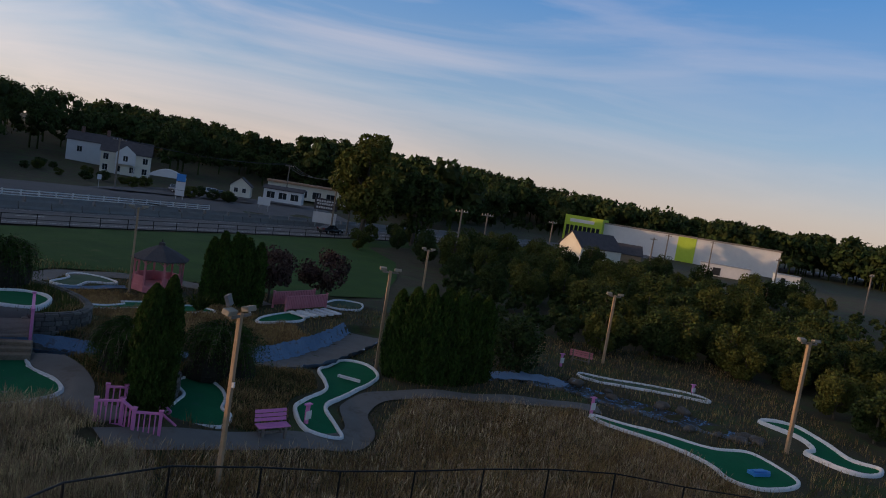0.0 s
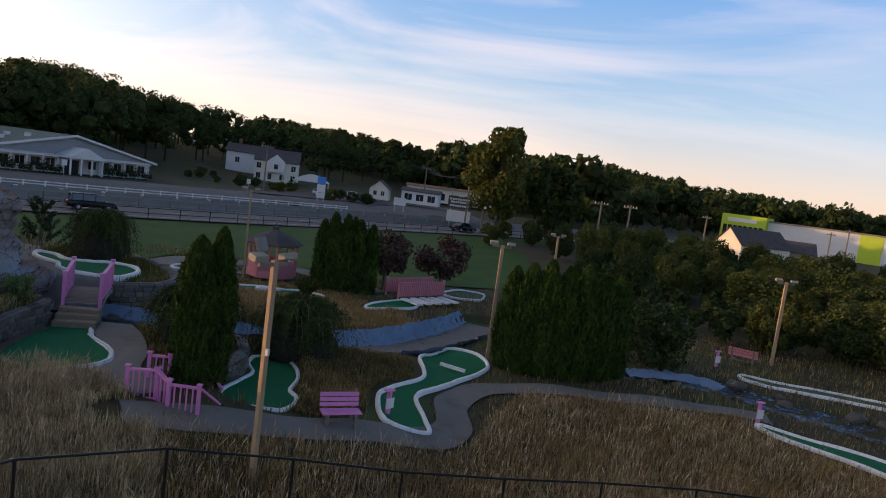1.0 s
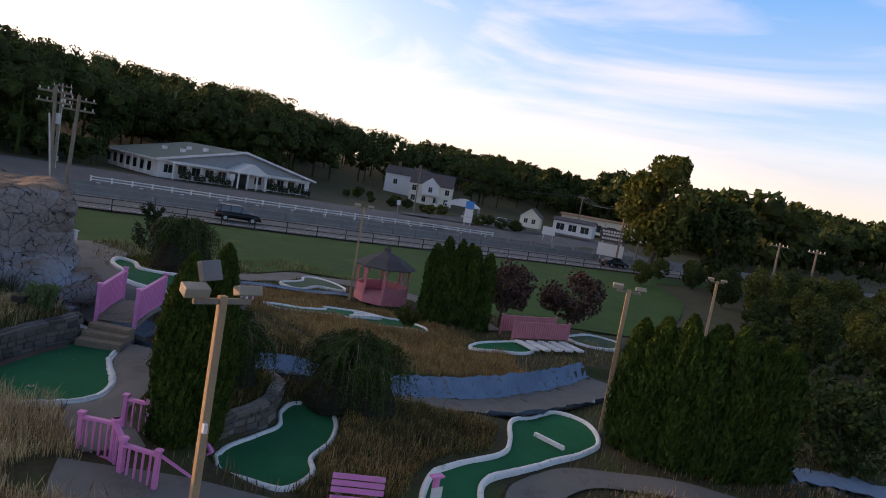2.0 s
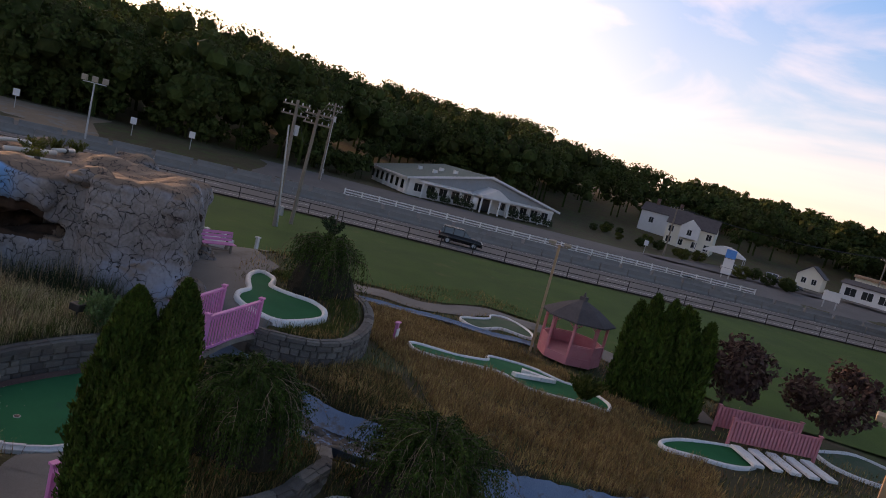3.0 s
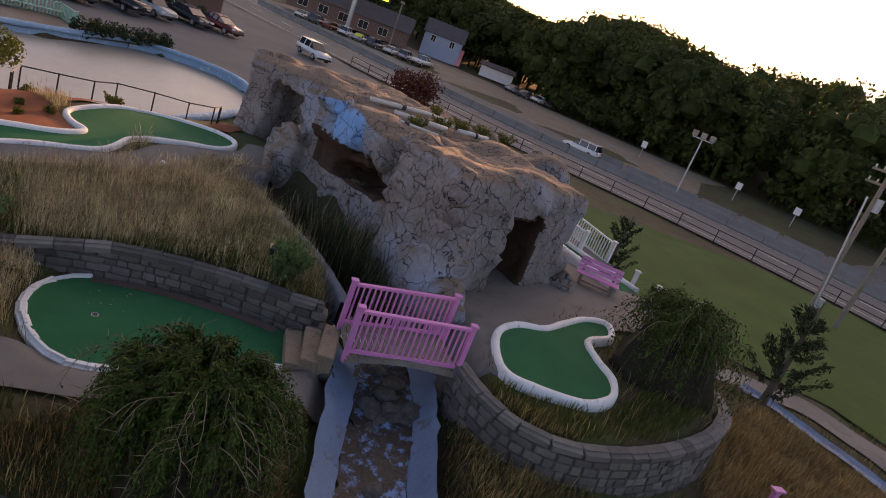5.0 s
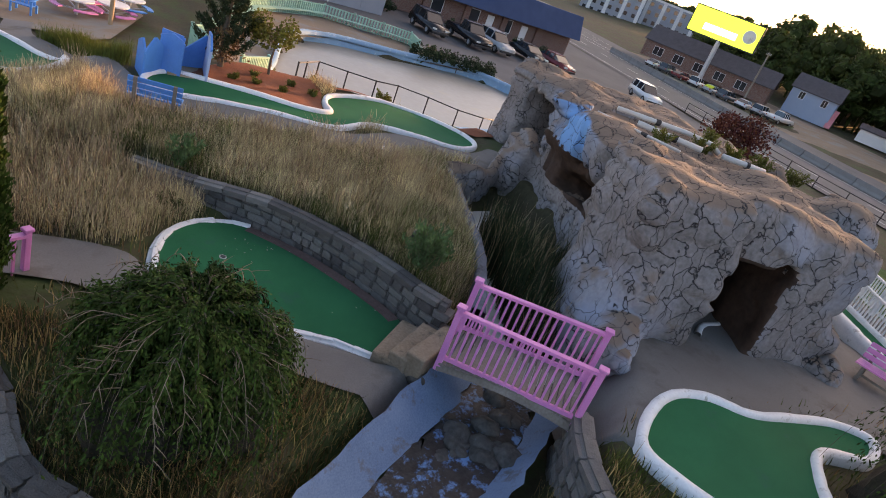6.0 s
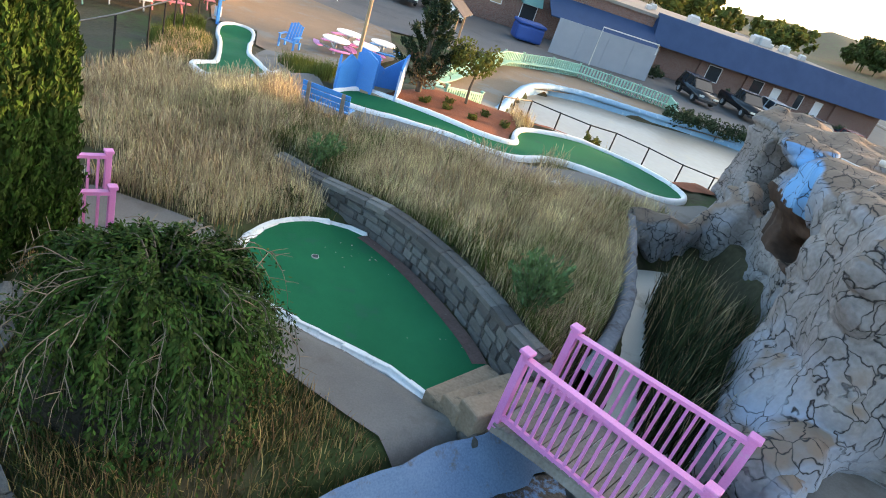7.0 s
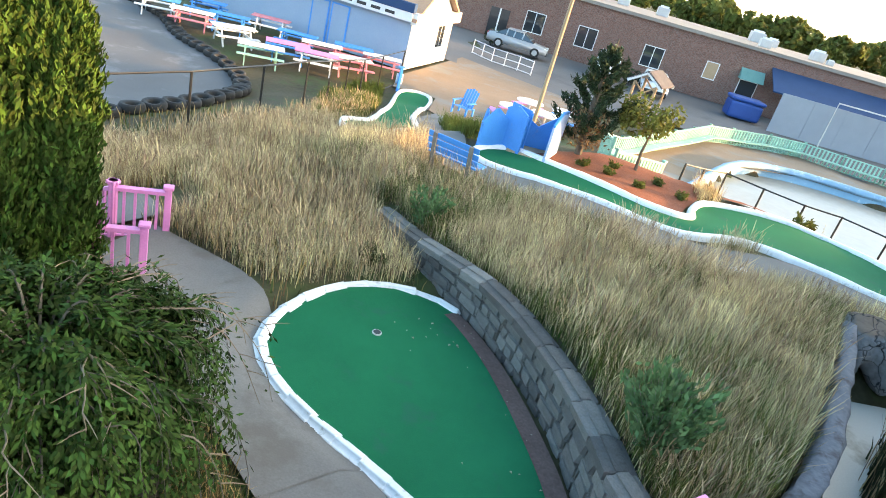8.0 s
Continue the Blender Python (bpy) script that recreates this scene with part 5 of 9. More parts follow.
def tree_meshes(tall, r, n, seed, leaf, mat, first=0.25, clumps=26, shape=1.0):
    """Trunk with limbs, and a crown of clumps with an uneven outline."""
    g = np.random.default_rng(seed)
    bm = bmesh.new()
    tube(bm, [(0, 0, -0.2), (0.02 * tall, 0, tall * 0.3), (-0.01 * tall, 0.01 * tall, tall * 0.62), (0, 0, tall * 0.9)], [0.028 * tall, 0.022 * tall, 0.013 * tall, 0.003 * tall], 7)
    d = directions(g, clumps)
    zc = tall * (first + (1 - first) * 0.52)
    cs = np.c_[d[:, 0] * r * 0.72, d[:, 1] * r * 0.72, zc + d[:, 2] * tall * (1 - first) * 0.40 * shape]
    cs *= 1 + 0.08 * g.normal(size=(clumps, 1)) * np.array([1, 1, 0])
    sp = r * g.uniform(0.24, 0.46, clumps)
    for c in cs[:10]:
        b = Vector((0, 0, max(tall * first, min(c[2] - 0.2 * tall, tall * 0.7))))
        tube(bm, [b, b.lerp(Vector(c), 0.5) + Vector((0, 0, 0.02 * tall)), c], [0.010 * tall, 0.007 * tall, 0.002 * tall], 5, False)
    C, out = clumped(g, n, cs, sp, leaf)
    V, F = leaves(C, directions(g, n) + np.array([0, 0, -0.4]), out + 0.7 * directions(g, n) + np.array([0, 0, 0.5]), leaf * g.uniform(0.7, 1.5, n), leaf * g.uniform(0.5, 0.9, n))
    me = bpy.data.meshes.new("trunk")
    bm.to_mesh(me)
    bm.free()
    me.materials.append(M["bark"])
    return me, mesh_of("crown", V, F, mat)


def tree(at, tall, r, n, seed, leaf, mat, label, name="tree", group="", **more):
    t = thing(name, label, "tree", at, group=group)
    a, b = tree_meshes(tall, r, n, seed, leaf, mat, **more)
    part("trunk", a, None, t), part("crown", b, None, t)
    return t


def ground_pose(x, y, rz=0.0, dz=0.0):
    return (x, y, land_at(x, y) + dz)


# columnar conifers
thuja(ground_pose(-8.4, 20.75, dz=-0.1), 4.05, 0.5, 38000, 3, "tall columnar arborvitae with dense dark green sprays", leaf=0.062)
thuja(ground_pose(-8.1, 21.3, dz=-0.1), 4.35, 0.42, 26000, 8, "columnar arborvitae grown against its neighbour", leaf=0.065)
COLUMNS = [(-1.25, 33.8, 4.6, 0.6), (-0.5, 33.4, 4.9, 0.62), (0.25, 33.3, 5.15, 0.62), (1.0, 33.5, 4.95, 0.6), (1.8, 33.9, 5.1, 0.64), (2.6, 34.4, 4.85, 0.62), (3.3, 35.2, 4.7, 0.62), (1.2, 34.6, 4.9, 0.6)]
for k, (x, y, h, r) in enumerate(COLUMNS):
    thuja(ground_pose(x, y, dz=-0.1), h, r, 8000, 20 + k, "columnar arborvitae in a dense dark green clump", "arborvitae clump by the meadow", 0.13)
for k, (x, y, h, r) in enumerate([(-14.3, 43.8, 4.5, 0.48), (-13.65, 43.9, 5.0, 0.52), (-12.95, 44.2, 4.95, 0.5), (-12.2, 44.6, 4.7, 0.52), (-11.5, 45.0, 4.5, 0.5), (-12.8, 45.2, 4.8, 0.5)]):
    thuja(ground_pose(x, y, dz=-0.1), h, r, 3600, 40 + k, "columnar arborvitae in a dark clump by the gazebo", "arborvitae clump by the gazebo", 0.19)

# weeping trees
weeping(ground_pose(-10.25, 23.7), 1.75, 1.5, 74, 24, 46, 1, "low weeping tree with arching twigs and dark leaves", 0.066)
weeping(ground_pose(-8.0, 26.9, dz=-0.15), 2.1, 1.95, 60, 16, 34, 2, "weeping tree with trailing twigs beside the stream", 0.075)
weeping(ground_pose(-19.2, 30.3), 2.2, 1.75, 44, 14, 26, 5, "weeping tree with a rounded mop of leaves on the terrace", 0.09)

# small trees and shrubs
tree(ground_pose(-11.2, 47.4), 3.9, 1.9, 2600, 11, 0.24, M["purple"], "small purple-leaved tree beside the pink footbridge", "purple_tree", "purple trees")
tree(ground_pose(-8.0, 51.0), 3.7, 2.0, 2600, 12, 0.24, M["purple"], "small purple-leaved tree at the lawn's edge", "purple_tree", "purple trees")
tree(ground_pose(-17.2, 11.5), 1.75, 0.95, 1500, 13, 0.1, M["leaf2"], "young slender tree in red bark mulch", "sapling", first=0.55, clumps=14, shape=0.7)
tree(ground_pose(5.6, 39.2), 2.9, 2.0, 4200, 14, 0.2, M["leaf"], "rounded grey-green bush beside the dry stream", "bush", first=0.05)
tree(ground_pose(-52.0, 11.5), 4.2, 2.4, 4200, 15, 0.2, M["redleaf"], "dark red-leaved ornamental tree behind the rock", "red_tree")

# ---- woods ----
SKYLINE = ((0, 2.6), (10, 2.4), (20, 3.4), (30, 3.5), (40, 4.5), (45, 5.4), (50, 4.7), (57, 5.9), (65, 5.4), (71, 7.4), (77, 6.0), (83, 4.8), (89, 5.4), (92, 6.0), (95, 5.0), (98, 3.2), (104, 3.4), (109, 3.6), (114, 2.6), (118, 1.6), (124, 1.3), (130, 1.3), (180, 1.6))
# degrees round from +y towards -x, and how high the wood stands there above the eye's level, in degrees


ico_bm = bmesh.new()
bmesh.ops.create_icosphere(ico_bm, subdivisions=1, radius=1)
ICO_V, ICO_F = np.array([v.co[:] for v in ico_bm.verts]), np.array([[v.index for v in f.verts] for f in ico_bm.faces])
ico_bm.free()


def woods(name, label, n_trees, place, tall, leaf, per, seed, mat, keep_out=None, capped=False, lobes=13):
    """A far wood as one mesh: rounded crowns built of leafy lobes, dark within, each on its own trunk."""
    g = np.random.default_rng(seed)
    V, F, n = [], [], 0
    for k in range(n_trees):
        x, y = place(g, k)
        if keep_out is not None and signed(keep_out, np.array(x), np.array(y)) > -3:
            continue
        h = tall * g.uniform(0.75, 1.2)
        z0 = land_at(x, y)
        if capped:
            az, dist = math.degrees(math.atan2(-(x + 2), y - 24)), math.hypot(x + 2, y - 24)
            top = 6.5 + dist * math.tan(radians(np.interp(az, *zip(*SKYLINE))))
            if 82 < az < 107:
                lane = y + 0.07 * (-13.0 - x)
                top = min(top, (0.4 if 13.0 < lane < 17.0 else 3.4) + dist * math.tan(radians(6.7)))
            h = min(max((top - z0) * g.uniform(0.62, 1.08), 5.0), 25.0)
        r = h * g.uniform(0.30, 0.46)
        d = directions(g, lobes)
        d[:, 2] = np.abs(d[:, 2]) * np.where(g.uniform(size=lobes) < 0.6, 1, -0.95)
        lob = r * g.uniform(0.30, 0.50, lobes)
        cs = np.c_[x + d[:, 0] * r * 0.72, y + d[:, 1] * r * 0.72, z0 + h * 0.55 + d[:, 2] * (h * 0.45 - lob)]
        kk = g.integers(0, lobes, per)
        o = directions(g, per)
        o[:, 2] = np.where(o[:, 2] < -0.25, -o[:, 2], o[:, 2])
        o += 0.5 * d[kk]
        o /= np.linalg.norm(o, axis=1)[:, None]
        C = cs[kk] + o * (lob[kk] * g.uniform(0.68, 1.12, per))[:, None]
        v, f = leaves(C, directions(g, per) + np.array([0, 0, -0.3]), o + 0.45 * directions(g, per), leaf * g.uniform(0.7, 1.5, per), leaf * g.uniform(0.55, 0.95, per))
        V.append(v), F.append(f + n)
        n += len(v)
        v = (cs[:, None, :] + ICO_V[None] * (lob * 0.66)[:, None, None] * g.uniform(0.7, 1.1, (lobes, len(ICO_V), 1))).reshape(-1, 3)
        V.append(v), F.append((ICO_F[None, :, [0, 1, 2, 2]] + (np.arange(lobes) * len(ICO_V))[:, None, None]).reshape(-1, 4) + n)
        n += len(v)
        w = 0.02 * h
        v = np.array([(x - w, y, z0 - 0.5), (x + w, y, z0 - 0.5), (x + w * 0.5, y, z0 + h * 0.6), (x - w * 0.5, y, z0 + h * 0.6), (x, y - w, z0 - 0.5), (x, y + w, z0 - 0.5), (x, y + w * 0.5, z0 + h * 0.6), (x, y - w * 0.5, z0 + h * 0.6)])
        V.append(v), F.append(np.array([(0, 1, 2, 3), (4, 5, 6, 7)]) + n)
        n += 8
    V, F = np.vstack(V), np.vstack(F)
    me = bpy.data.meshes.new(name)
    tri = F[:, 2] == F[:, 3]
    me.from_pydata(V.tolist(), [], [q[:3] if t else q for q, t in zip(F.tolist(), tri.tolist())])
    me.materials.append(mat)
    ob = part(name, me, mat)
    return tagged(ob, label, "woods", kind="stuff")


HAMLET = [(-118, 106), (-108, 84), (-88, 72), (-64, 104), (-58, 122), (-34, 106), (-8, 128), (-16, 208), (-58, 212), (-62, 184), (-100, 182), (-98, 138), (-102, 124)]
LOTS = [(-90, -70), (-70, 10), (-106, 10), (-126, 12), (-150, 0), (-150, -60)]


def west_hill(g, k):
    s = g.uniform(0.10, 0.93)
    e = 56 + 150 * g.uniform() ** 1.6
    p = beside(ROAD_EDGE, e)
    i = int(s * (len(p) - 1))
    q = p[i] + g.uniform(-4, 4, 2)
    if signed(LOTS, *q) > 0:
        q = beside(ROAD_EDGE, 125 + 60 * g.uniform())[i]
    return q


woods("hillside_woods", "dense dark deciduous woods covering the hillside", 720, west_hill, 14.0, 0.72, 640, 5, M["leaf"], HAMLET + [], True)


def wood_edge(g, k):
    i = int(g.uniform(0.16, 0.93) * (len(ROAD_EDGE) - 1))
    q = beside(ROAD_EDGE, 53 + 9 * g.uniform() ** 1.5)[i] + g.uniform(-3, 3, 2)
    return q if signed(LOTS, *q) < 0 else beside(ROAD_EDGE, 124 + 8 * g.uniform())[i]


woods("wood_edge_shrubs", "dense dark shrubs along the edge of the hillside woods", 330, wood_edge, 4.6, 0.8, 170, 15, M["leaf"], [(-104, 104), (-96, 84), (-84, 80), (-64, 104), (-58, 122), (-34, 106), (-8, 128), (-16, 208), (-58, 212), (-62, 184), (-84, 176), (-90, 140), (-98, 122)])


def east_side(g, k):
    a = radians(g.uniform(-42, 12))
    d = g.uniform(300, 420) if a < radians(-2) else g.uniform(170, 330)
    return -math.sin(a) * d, math.cos(a) * d


woods("far_woods", "distant dark tree line beyond the fields", 420, east_side, 17.0, 2.0, 230, 6, M["leaf"], HAMLET)


def south_side(g, k):
    a = radians(g.uniform(130, 215))
    d = g.uniform(150, 300)
    return -math.sin(a) * d, math.cos(a) * d


# the brighter leaf tone makes these crowns look sunlit
woods("south_woods", "distant green woods behind the buildings", 360, south_side, 9.0, 1.4, 170, 9, M["leaf2"])



def south_west(g, k):
    a = radians(g.uniform(100, 132))
    d = g.uniform(185, 300) if a < radians(116) else g.uniform(340, 400)
    return -2 - math.sin(a) * d, 24 + math.cos(a) * d


def behind_shops(g, k):
    a = radians(g.uniform(4, 30))
    d = g.uniform(215, 330)
    return -2 - math.sin(a) * d, 24 + math.cos(a) * d


woods("shop_woods", "dark woods on the rise behind the shops and houses", 190, behind_shops, 14.0, 1.6, 300, 14, M["leaf"], None, True)
woods("hazy_woods", "dense woods on the rise behind the roadside shops", 170, south_west, 15.0, 1.5, 300, 12, M["leaf"], None, True)

def west_rise(g, k):
    while True:
        a, d = radians(g.uniform(82, 107)), g.uniform(158, 215)
        x, y = -2 - math.sin(a) * d, 24 + math.cos(a) * d
        if not 12.0 < y + 0.07 * (-13.0 - x) < 17.5 and signed(LOTS, x, y) < -4:
            return x, y


woods("west_woods", "dense dark woods on the rise under the low sun", 170, west_rise, 14.0, 0.8, 520, 33, M["leaf"], None, True)

# trees and shrubs east of the course, each one its own
# every other kind takes the brighter leaf tone, as foliage in the sun
TREES = [tree_meshes(6.0, 2.6, 4200, s, 0.32, M["leaf" if s % 2 else "leaf2"], first=0.12) for s in (31, 32, 33, 34)]
g_e = np.random.default_rng(21)
kinds = []
for a, b in TREES:
    t = thing("thicket_tree", "broad leafy tree in the thicket beyond the course", "tree", group="thicket trees")
    part("trunk", a, None, t), part("crown", b, None, t)
    kinds.append(t)
SPOTS = [(g_e.uniform(13, 36), g_e.uniform(45.5, 62)) for _ in range(46)] + [(g_e.uniform(25, 42), g_e.uniform(32, 48)) for _ in range(34)] + [(g_e.uniform(-1, 44), g_e.uniform(60, 92)) for _ in range(70)] + [(g_e.uniform(-12, 66), g_e.uniform(92, 126)) for _ in range(60)]
SPOTS = [p for p in SPOTS if not (p[0] < 6 and p[1] < 74) and not (p[0] > 40 and 62 < p[1] < 96)]
for k, (x, y) in enumerate(SPOTS):
    s = g_e.uniform(0.45, 0.8) * (1.0 if y > 56 else 0.85)
    m = pose(x, y, land_at(x, y) - 0.1, 0, 0, g_e.uniform(0, 360))
    if k < len(kinds):
        kinds[k].matrix_world = m @ Matrix.Diagonal((s, s, s, 1))
    else:
        o = copy_thing(kinds[k % 4], m)
        o.scale = (s, s, s * g_e.uniform(0.85, 1.15))
tree((-11.5, 108, -1.6), 18.0, 5.2, 6500, 51, 0.75, M["leaf2"], "tall poplar with yellow-green leaves beside the highway", "poplar", first=0.1, clumps=40)
tree((-3.0, 112, -1.6), 12.0, 4.6, 3600, 52, 0.75, M["leaf"], "broad dark roadside tree", "roadside_tree")

for k in range(16):
    x, y = -86 + 46 * g_e.uniform(), 134 + 18 * g_e.uniform()
    if x > -62 and y > 140:
        y -= 10
    o = copy_thing(kinds[k % 4], pose(x, y, land_at(x, y) - 0.1, 0, 0, g_e.uniform(0, 360)))
    tagged(o, "dark rounded bush before the roadside house", "bush", "roadside bushes")
    s_ = g_e.uniform(0.35, 0.6)
    o.scale = (s_, s_, s_ * 0.7)


def field(g, k):
    return (g.uniform(2, 30), g.uniform(47, 128)) if k % 3 else (g.uniform(24, 70), g.uniform(36, 120))


woods("field_scrub", "rough green scrub filling the field beyond the course", 620, field, 1.9, 0.38, 110, 27, M["leaf"])

# ---- things on the course ----
def railing(parent, a, b, mat, tall=0.92, gap=0.125, post=0.1, post0=True, post1=True, over=0.06, slat=0.035, low=0.1):
    """A panel of railing from foot a to foot b: posts with caps, two rails and each slat a part."""
    a, b = Vector(a), Vector(b)
    up = Vector((0, 0, 1))
    L = (b - a).length
    d = (b - a).normalized()
    ang = math.degrees(math.atan2(d.y, d.x))
    for p, on in ((a, post0), (b, post1)):
        if on:
            o = part("post", boxes((-post / 2, -post / 2, -0.15, post / 2, post / 2, tall + over), bevel=0.008), mat, parent)
            o.matrix_basis = pose(*p, 0, 0, ang)
            c = part("post_cap", boxes((-post * 0.75, -post * 0.75, tall + over, post * 0.75, post * 0.75, tall + over + 0.05), bevel=0.012), mat, parent)
            c.matrix_basis = pose(*p, 0, 0, ang)
    part("top_rail", beam(bmesh.new(), a + up * tall, b + up * tall, 0.1, 0.05), mat, parent)
    part("bottom_rail", beam(bmesh.new(), a + up * low, b + up * low, 0.05, 0.07), mat, parent)
    n = max(1, int(L / gap))
    me = None
    slope = (b.z - a.z) / max(L, 1e-6)
    for k in range(1, n):
        p = a.lerp(b, k / n)
        if me is None:
            o = part("baluster", boxes((-slat / 2, -slat / 2, low, slat / 2, slat / 2, tall)), mat, parent)
            me = o.data
        else:
            o = new("baluster", me)
            o.parent = parent
        o.matrix_basis = pose(*p, 0, 0, ang)


# pink footbridge over the stream
bridge = thing("footbridge", "small pink wooden footbridge with slatted railings over a stream", "bridge")
N0, N1, F0, F1 = (-14.05, 24.22), (-15.18, 26.12), (-14.96, 23.64), (-16.24, 25.46)
railing(bridge, (*N0, 0.50), (*N1, 0.62), M["pink"], 0.95, 0.115)
railing(bridge, (*F0, 0.50), (*F1, 0.62), M["pink"], 0.95, 0.115)
dplank = None
for k in range(19):
    s = (k + 0.5) / 19
    a = Vector((*N0, 0)).lerp(Vector((*N1, 0)), s)
    b = Vector((*F0, 0)).lerp(Vector((*F1, 0)), s)
    z = 0.50 + 0.12 * s + 0.09 * math.sin(math.pi * s)
    m = (a + b) / 2
    if dplank is None:
        o = part("deck_plank", boxes((-0.62, -0.052, -0.03, 0.62, 0.052, 0.0), bevel=0.006), M["oldwood"], bridge)
        dplank = o.data
    else:
        o = new("deck_plank", dplank)
        o.parent = bridge
    o.matrix_basis = pose(m.x, m.y, z, 0, 0, math.degrees(math.atan2(b.y - a.y, b.x - a.x)))
for p, q in ((N0, N1), (F0, F1)):
    bm = bmesh.new()
    pts = [(p[0] + (q[0] - p[0]) * s, p[1] + (q[1] - p[1]) * s, 0.40 + 0.12 * s + 0.10 * math.sin(math.pi * s)) for s in np.linspace(0, 1, 10)]
    tube(bm, pts, 0.085, 4)
    part("stringer", bm, M["oldwood"], bridge, "weathered grey stringer")
steps_ = thing("garden_steps", "worn sandstone slab steps climbing to the pink footbridge", "steps")
for k in range(3):
    c = Vector((-14.08, 23.2, 0)).lerp(Vector((-14.38, 23.74, 0)), k / 2)
    o = part("tread", boxes((-0.62, -0.17, -0.45, 0.62, 0.17, 0.0), bevel=0.03), M["sandstone"], steps_)
    o.matrix_basis = pose(c.x, c.y, 0.15 + 0.14 * k, 0, 0, 30 - 5 * k)

# pink stair between the upper path and the sunken green
stair = thing("stair_railing", "pink painted wooden stair railings with turned landing", "railing")
for a, b, h in (((-9.05, 19.15, -0.22), (-8.42, 19.4, -0.22), 0.82), ((-8.42, 19.4, -0.22), (-8.02, 19.3, -0.42), 0.82), ((-8.0, 19.26, -0.42), (-7.32, 19.48, -0.46), 0.8), ((-9.3, 20.3, -0.22), (-8.82, 20.48, -0.22), 0.82), ((-8.82, 20.48, -0.22), (-8.5, 20.7, -0.42), 0.82), ((-8.5, 20.95, -0.7), (-8.0, 21.12, -0.7), 0.8)):
    railing(stair, a, b, M["pink"], h, 0.13, 0.09)
for a, b in (((-7.3, 19.5, 0.34), (-7.1, 20.1, -0.2)), ((-8.0, 21.12, 0.1), (-7.66, 21.2, -0.25)), ((-8.0, 21.12, -0.55), (-7.66, 21.2, -0.25))):
    part("sloping_rail", beam(bmesh.new(), a, b, 0.09, 0.05), M["pink"], stair)
for k in range(4):
    o = part("tread", boxes((-0.16, -0.5, -0.3, 0.16, 0.5, 0.0), bevel=0.012), M["concrete"], stair, "concrete tread")
    o.matrix_basis = pose(-8.5 + 0.3 * k, 19.95 + 0.02 * k, -0.2 - 0.13 * k, 0, 0, 15)


def bench(at, rz, mat, label, wide=1.25):
    """A slatted park bench: seat and back boards, legs, stretcher."""
    b = thing("park_bench", label, "bench", at, rz, "park benches")
    for k in range(4):
        part("seat_slat", boxes((-wide / 2, -0.02 + 0.115 * k, 0.42, wide / 2, 0.08 + 0.115 * k, 0.455), bevel=0.006), mat, b)
    for k in range(3):
        o = part("back_slat", boxes((-wide / 2, -0.015, 0.0, wide / 2, 0.015, 0.11), bevel=0.005), mat, b)
        o.matrix_basis = pose(0, 0.46 + 0.03 * k, 0.50 + 0.135 * k, -10)
    for x in (-wide * 0.36, wide * 0.36):
        part("front_leg", boxes((x - 0.04, 0.0, 0, x + 0.04, 0.08, 0.42)), M["oldwood"], b)
        bm = bmesh.new()
        beam(bm, (x, 0.42, 0), (x, 0.56, 0.88), 0.08, 0.06)
        part("back_leg", bm, M["oldwood"], b)
    part("stretcher", boxes((-wide * 0.36, 0.2, 0.14, wide * 0.36, 0.24, 0.2)), M["oldwood"], b)
    return b


bench((-4.5, 22.0, land_at(-4.5, 22.2)), 34, M["pink"], "pink slatted park bench beside the S-shaped green", 1.1)
bench((-23.75, 28.25, land_at(-23.75, 28.25) + 0.03), 92, M["pink"], "pink slatted park bench on the paving by the rock", 1.4)
bench((-12.9, 14.56, land_at(-12.9, 14.56)), -27, M["blue"], "blue slatted park bench in long dry grass", 1.15)
bench((11.0, 43.6, -1.7), 160, M["salmon"], "salmon pink park bench catching low sunlight", 1.5)


def flood_pole(x, y, top, label, r=0.07, boxes_=2, rz=0.0, timber=True, sign=False):
    z0 = land_at(x, y)
    p = thing("lamp_pole", label, "lamp post", (x, y, z0), rz, "course lamp poles")
    h = top - z0
    part("pole", boxes((-r, -r, -0.2, r, r, h), bevel=0.01), M["wood"] if timber else M["grey"], p)
    part("crossarm", boxes((-0.42, -0.035, h - 0.12, 0.42, 0.035, h - 0.04)), M["oldwood"], p)
    for s in (-0.34, 0.34)[:boxes_]:
        bm = bmesh.new()
        box(bm, -0.18, -0.12, -0.07, 0.18, 0.12, 0.08, 0.02)
        o = part("floodlight", bm, M["flood"], p, "pale box floodlight")
        o.matrix_basis = pose(s * 1.15, 0.05, h + 0.06, 14 if s < 0 else -14, 0, 0)
        part("bracket", boxes((s - 0.02, -0.03, h - 0.05, s + 0.02, 0.03, h + 0.02)), M["grey"], o).matrix_basis = Matrix.Translation((-s * 1.15, -0.05, -h - 0.06))
    if sign:
        o = part("junction_box", boxes((-0.19, -0.05, 0, 0.19, 0.05, 0.3), bevel=0.01), M["panel_grey"], p, "grey metal box on the crossarm")
        o.matrix_basis = pose(-0.06, 0.32, h + 0.14, -20, 0, 25)
        part("conduit_head", boxes((-0.06, -0.13, h * 0.58, 0.0, -0.06, h * 0.58 + 0.14)), M["siding"], p)
    return p


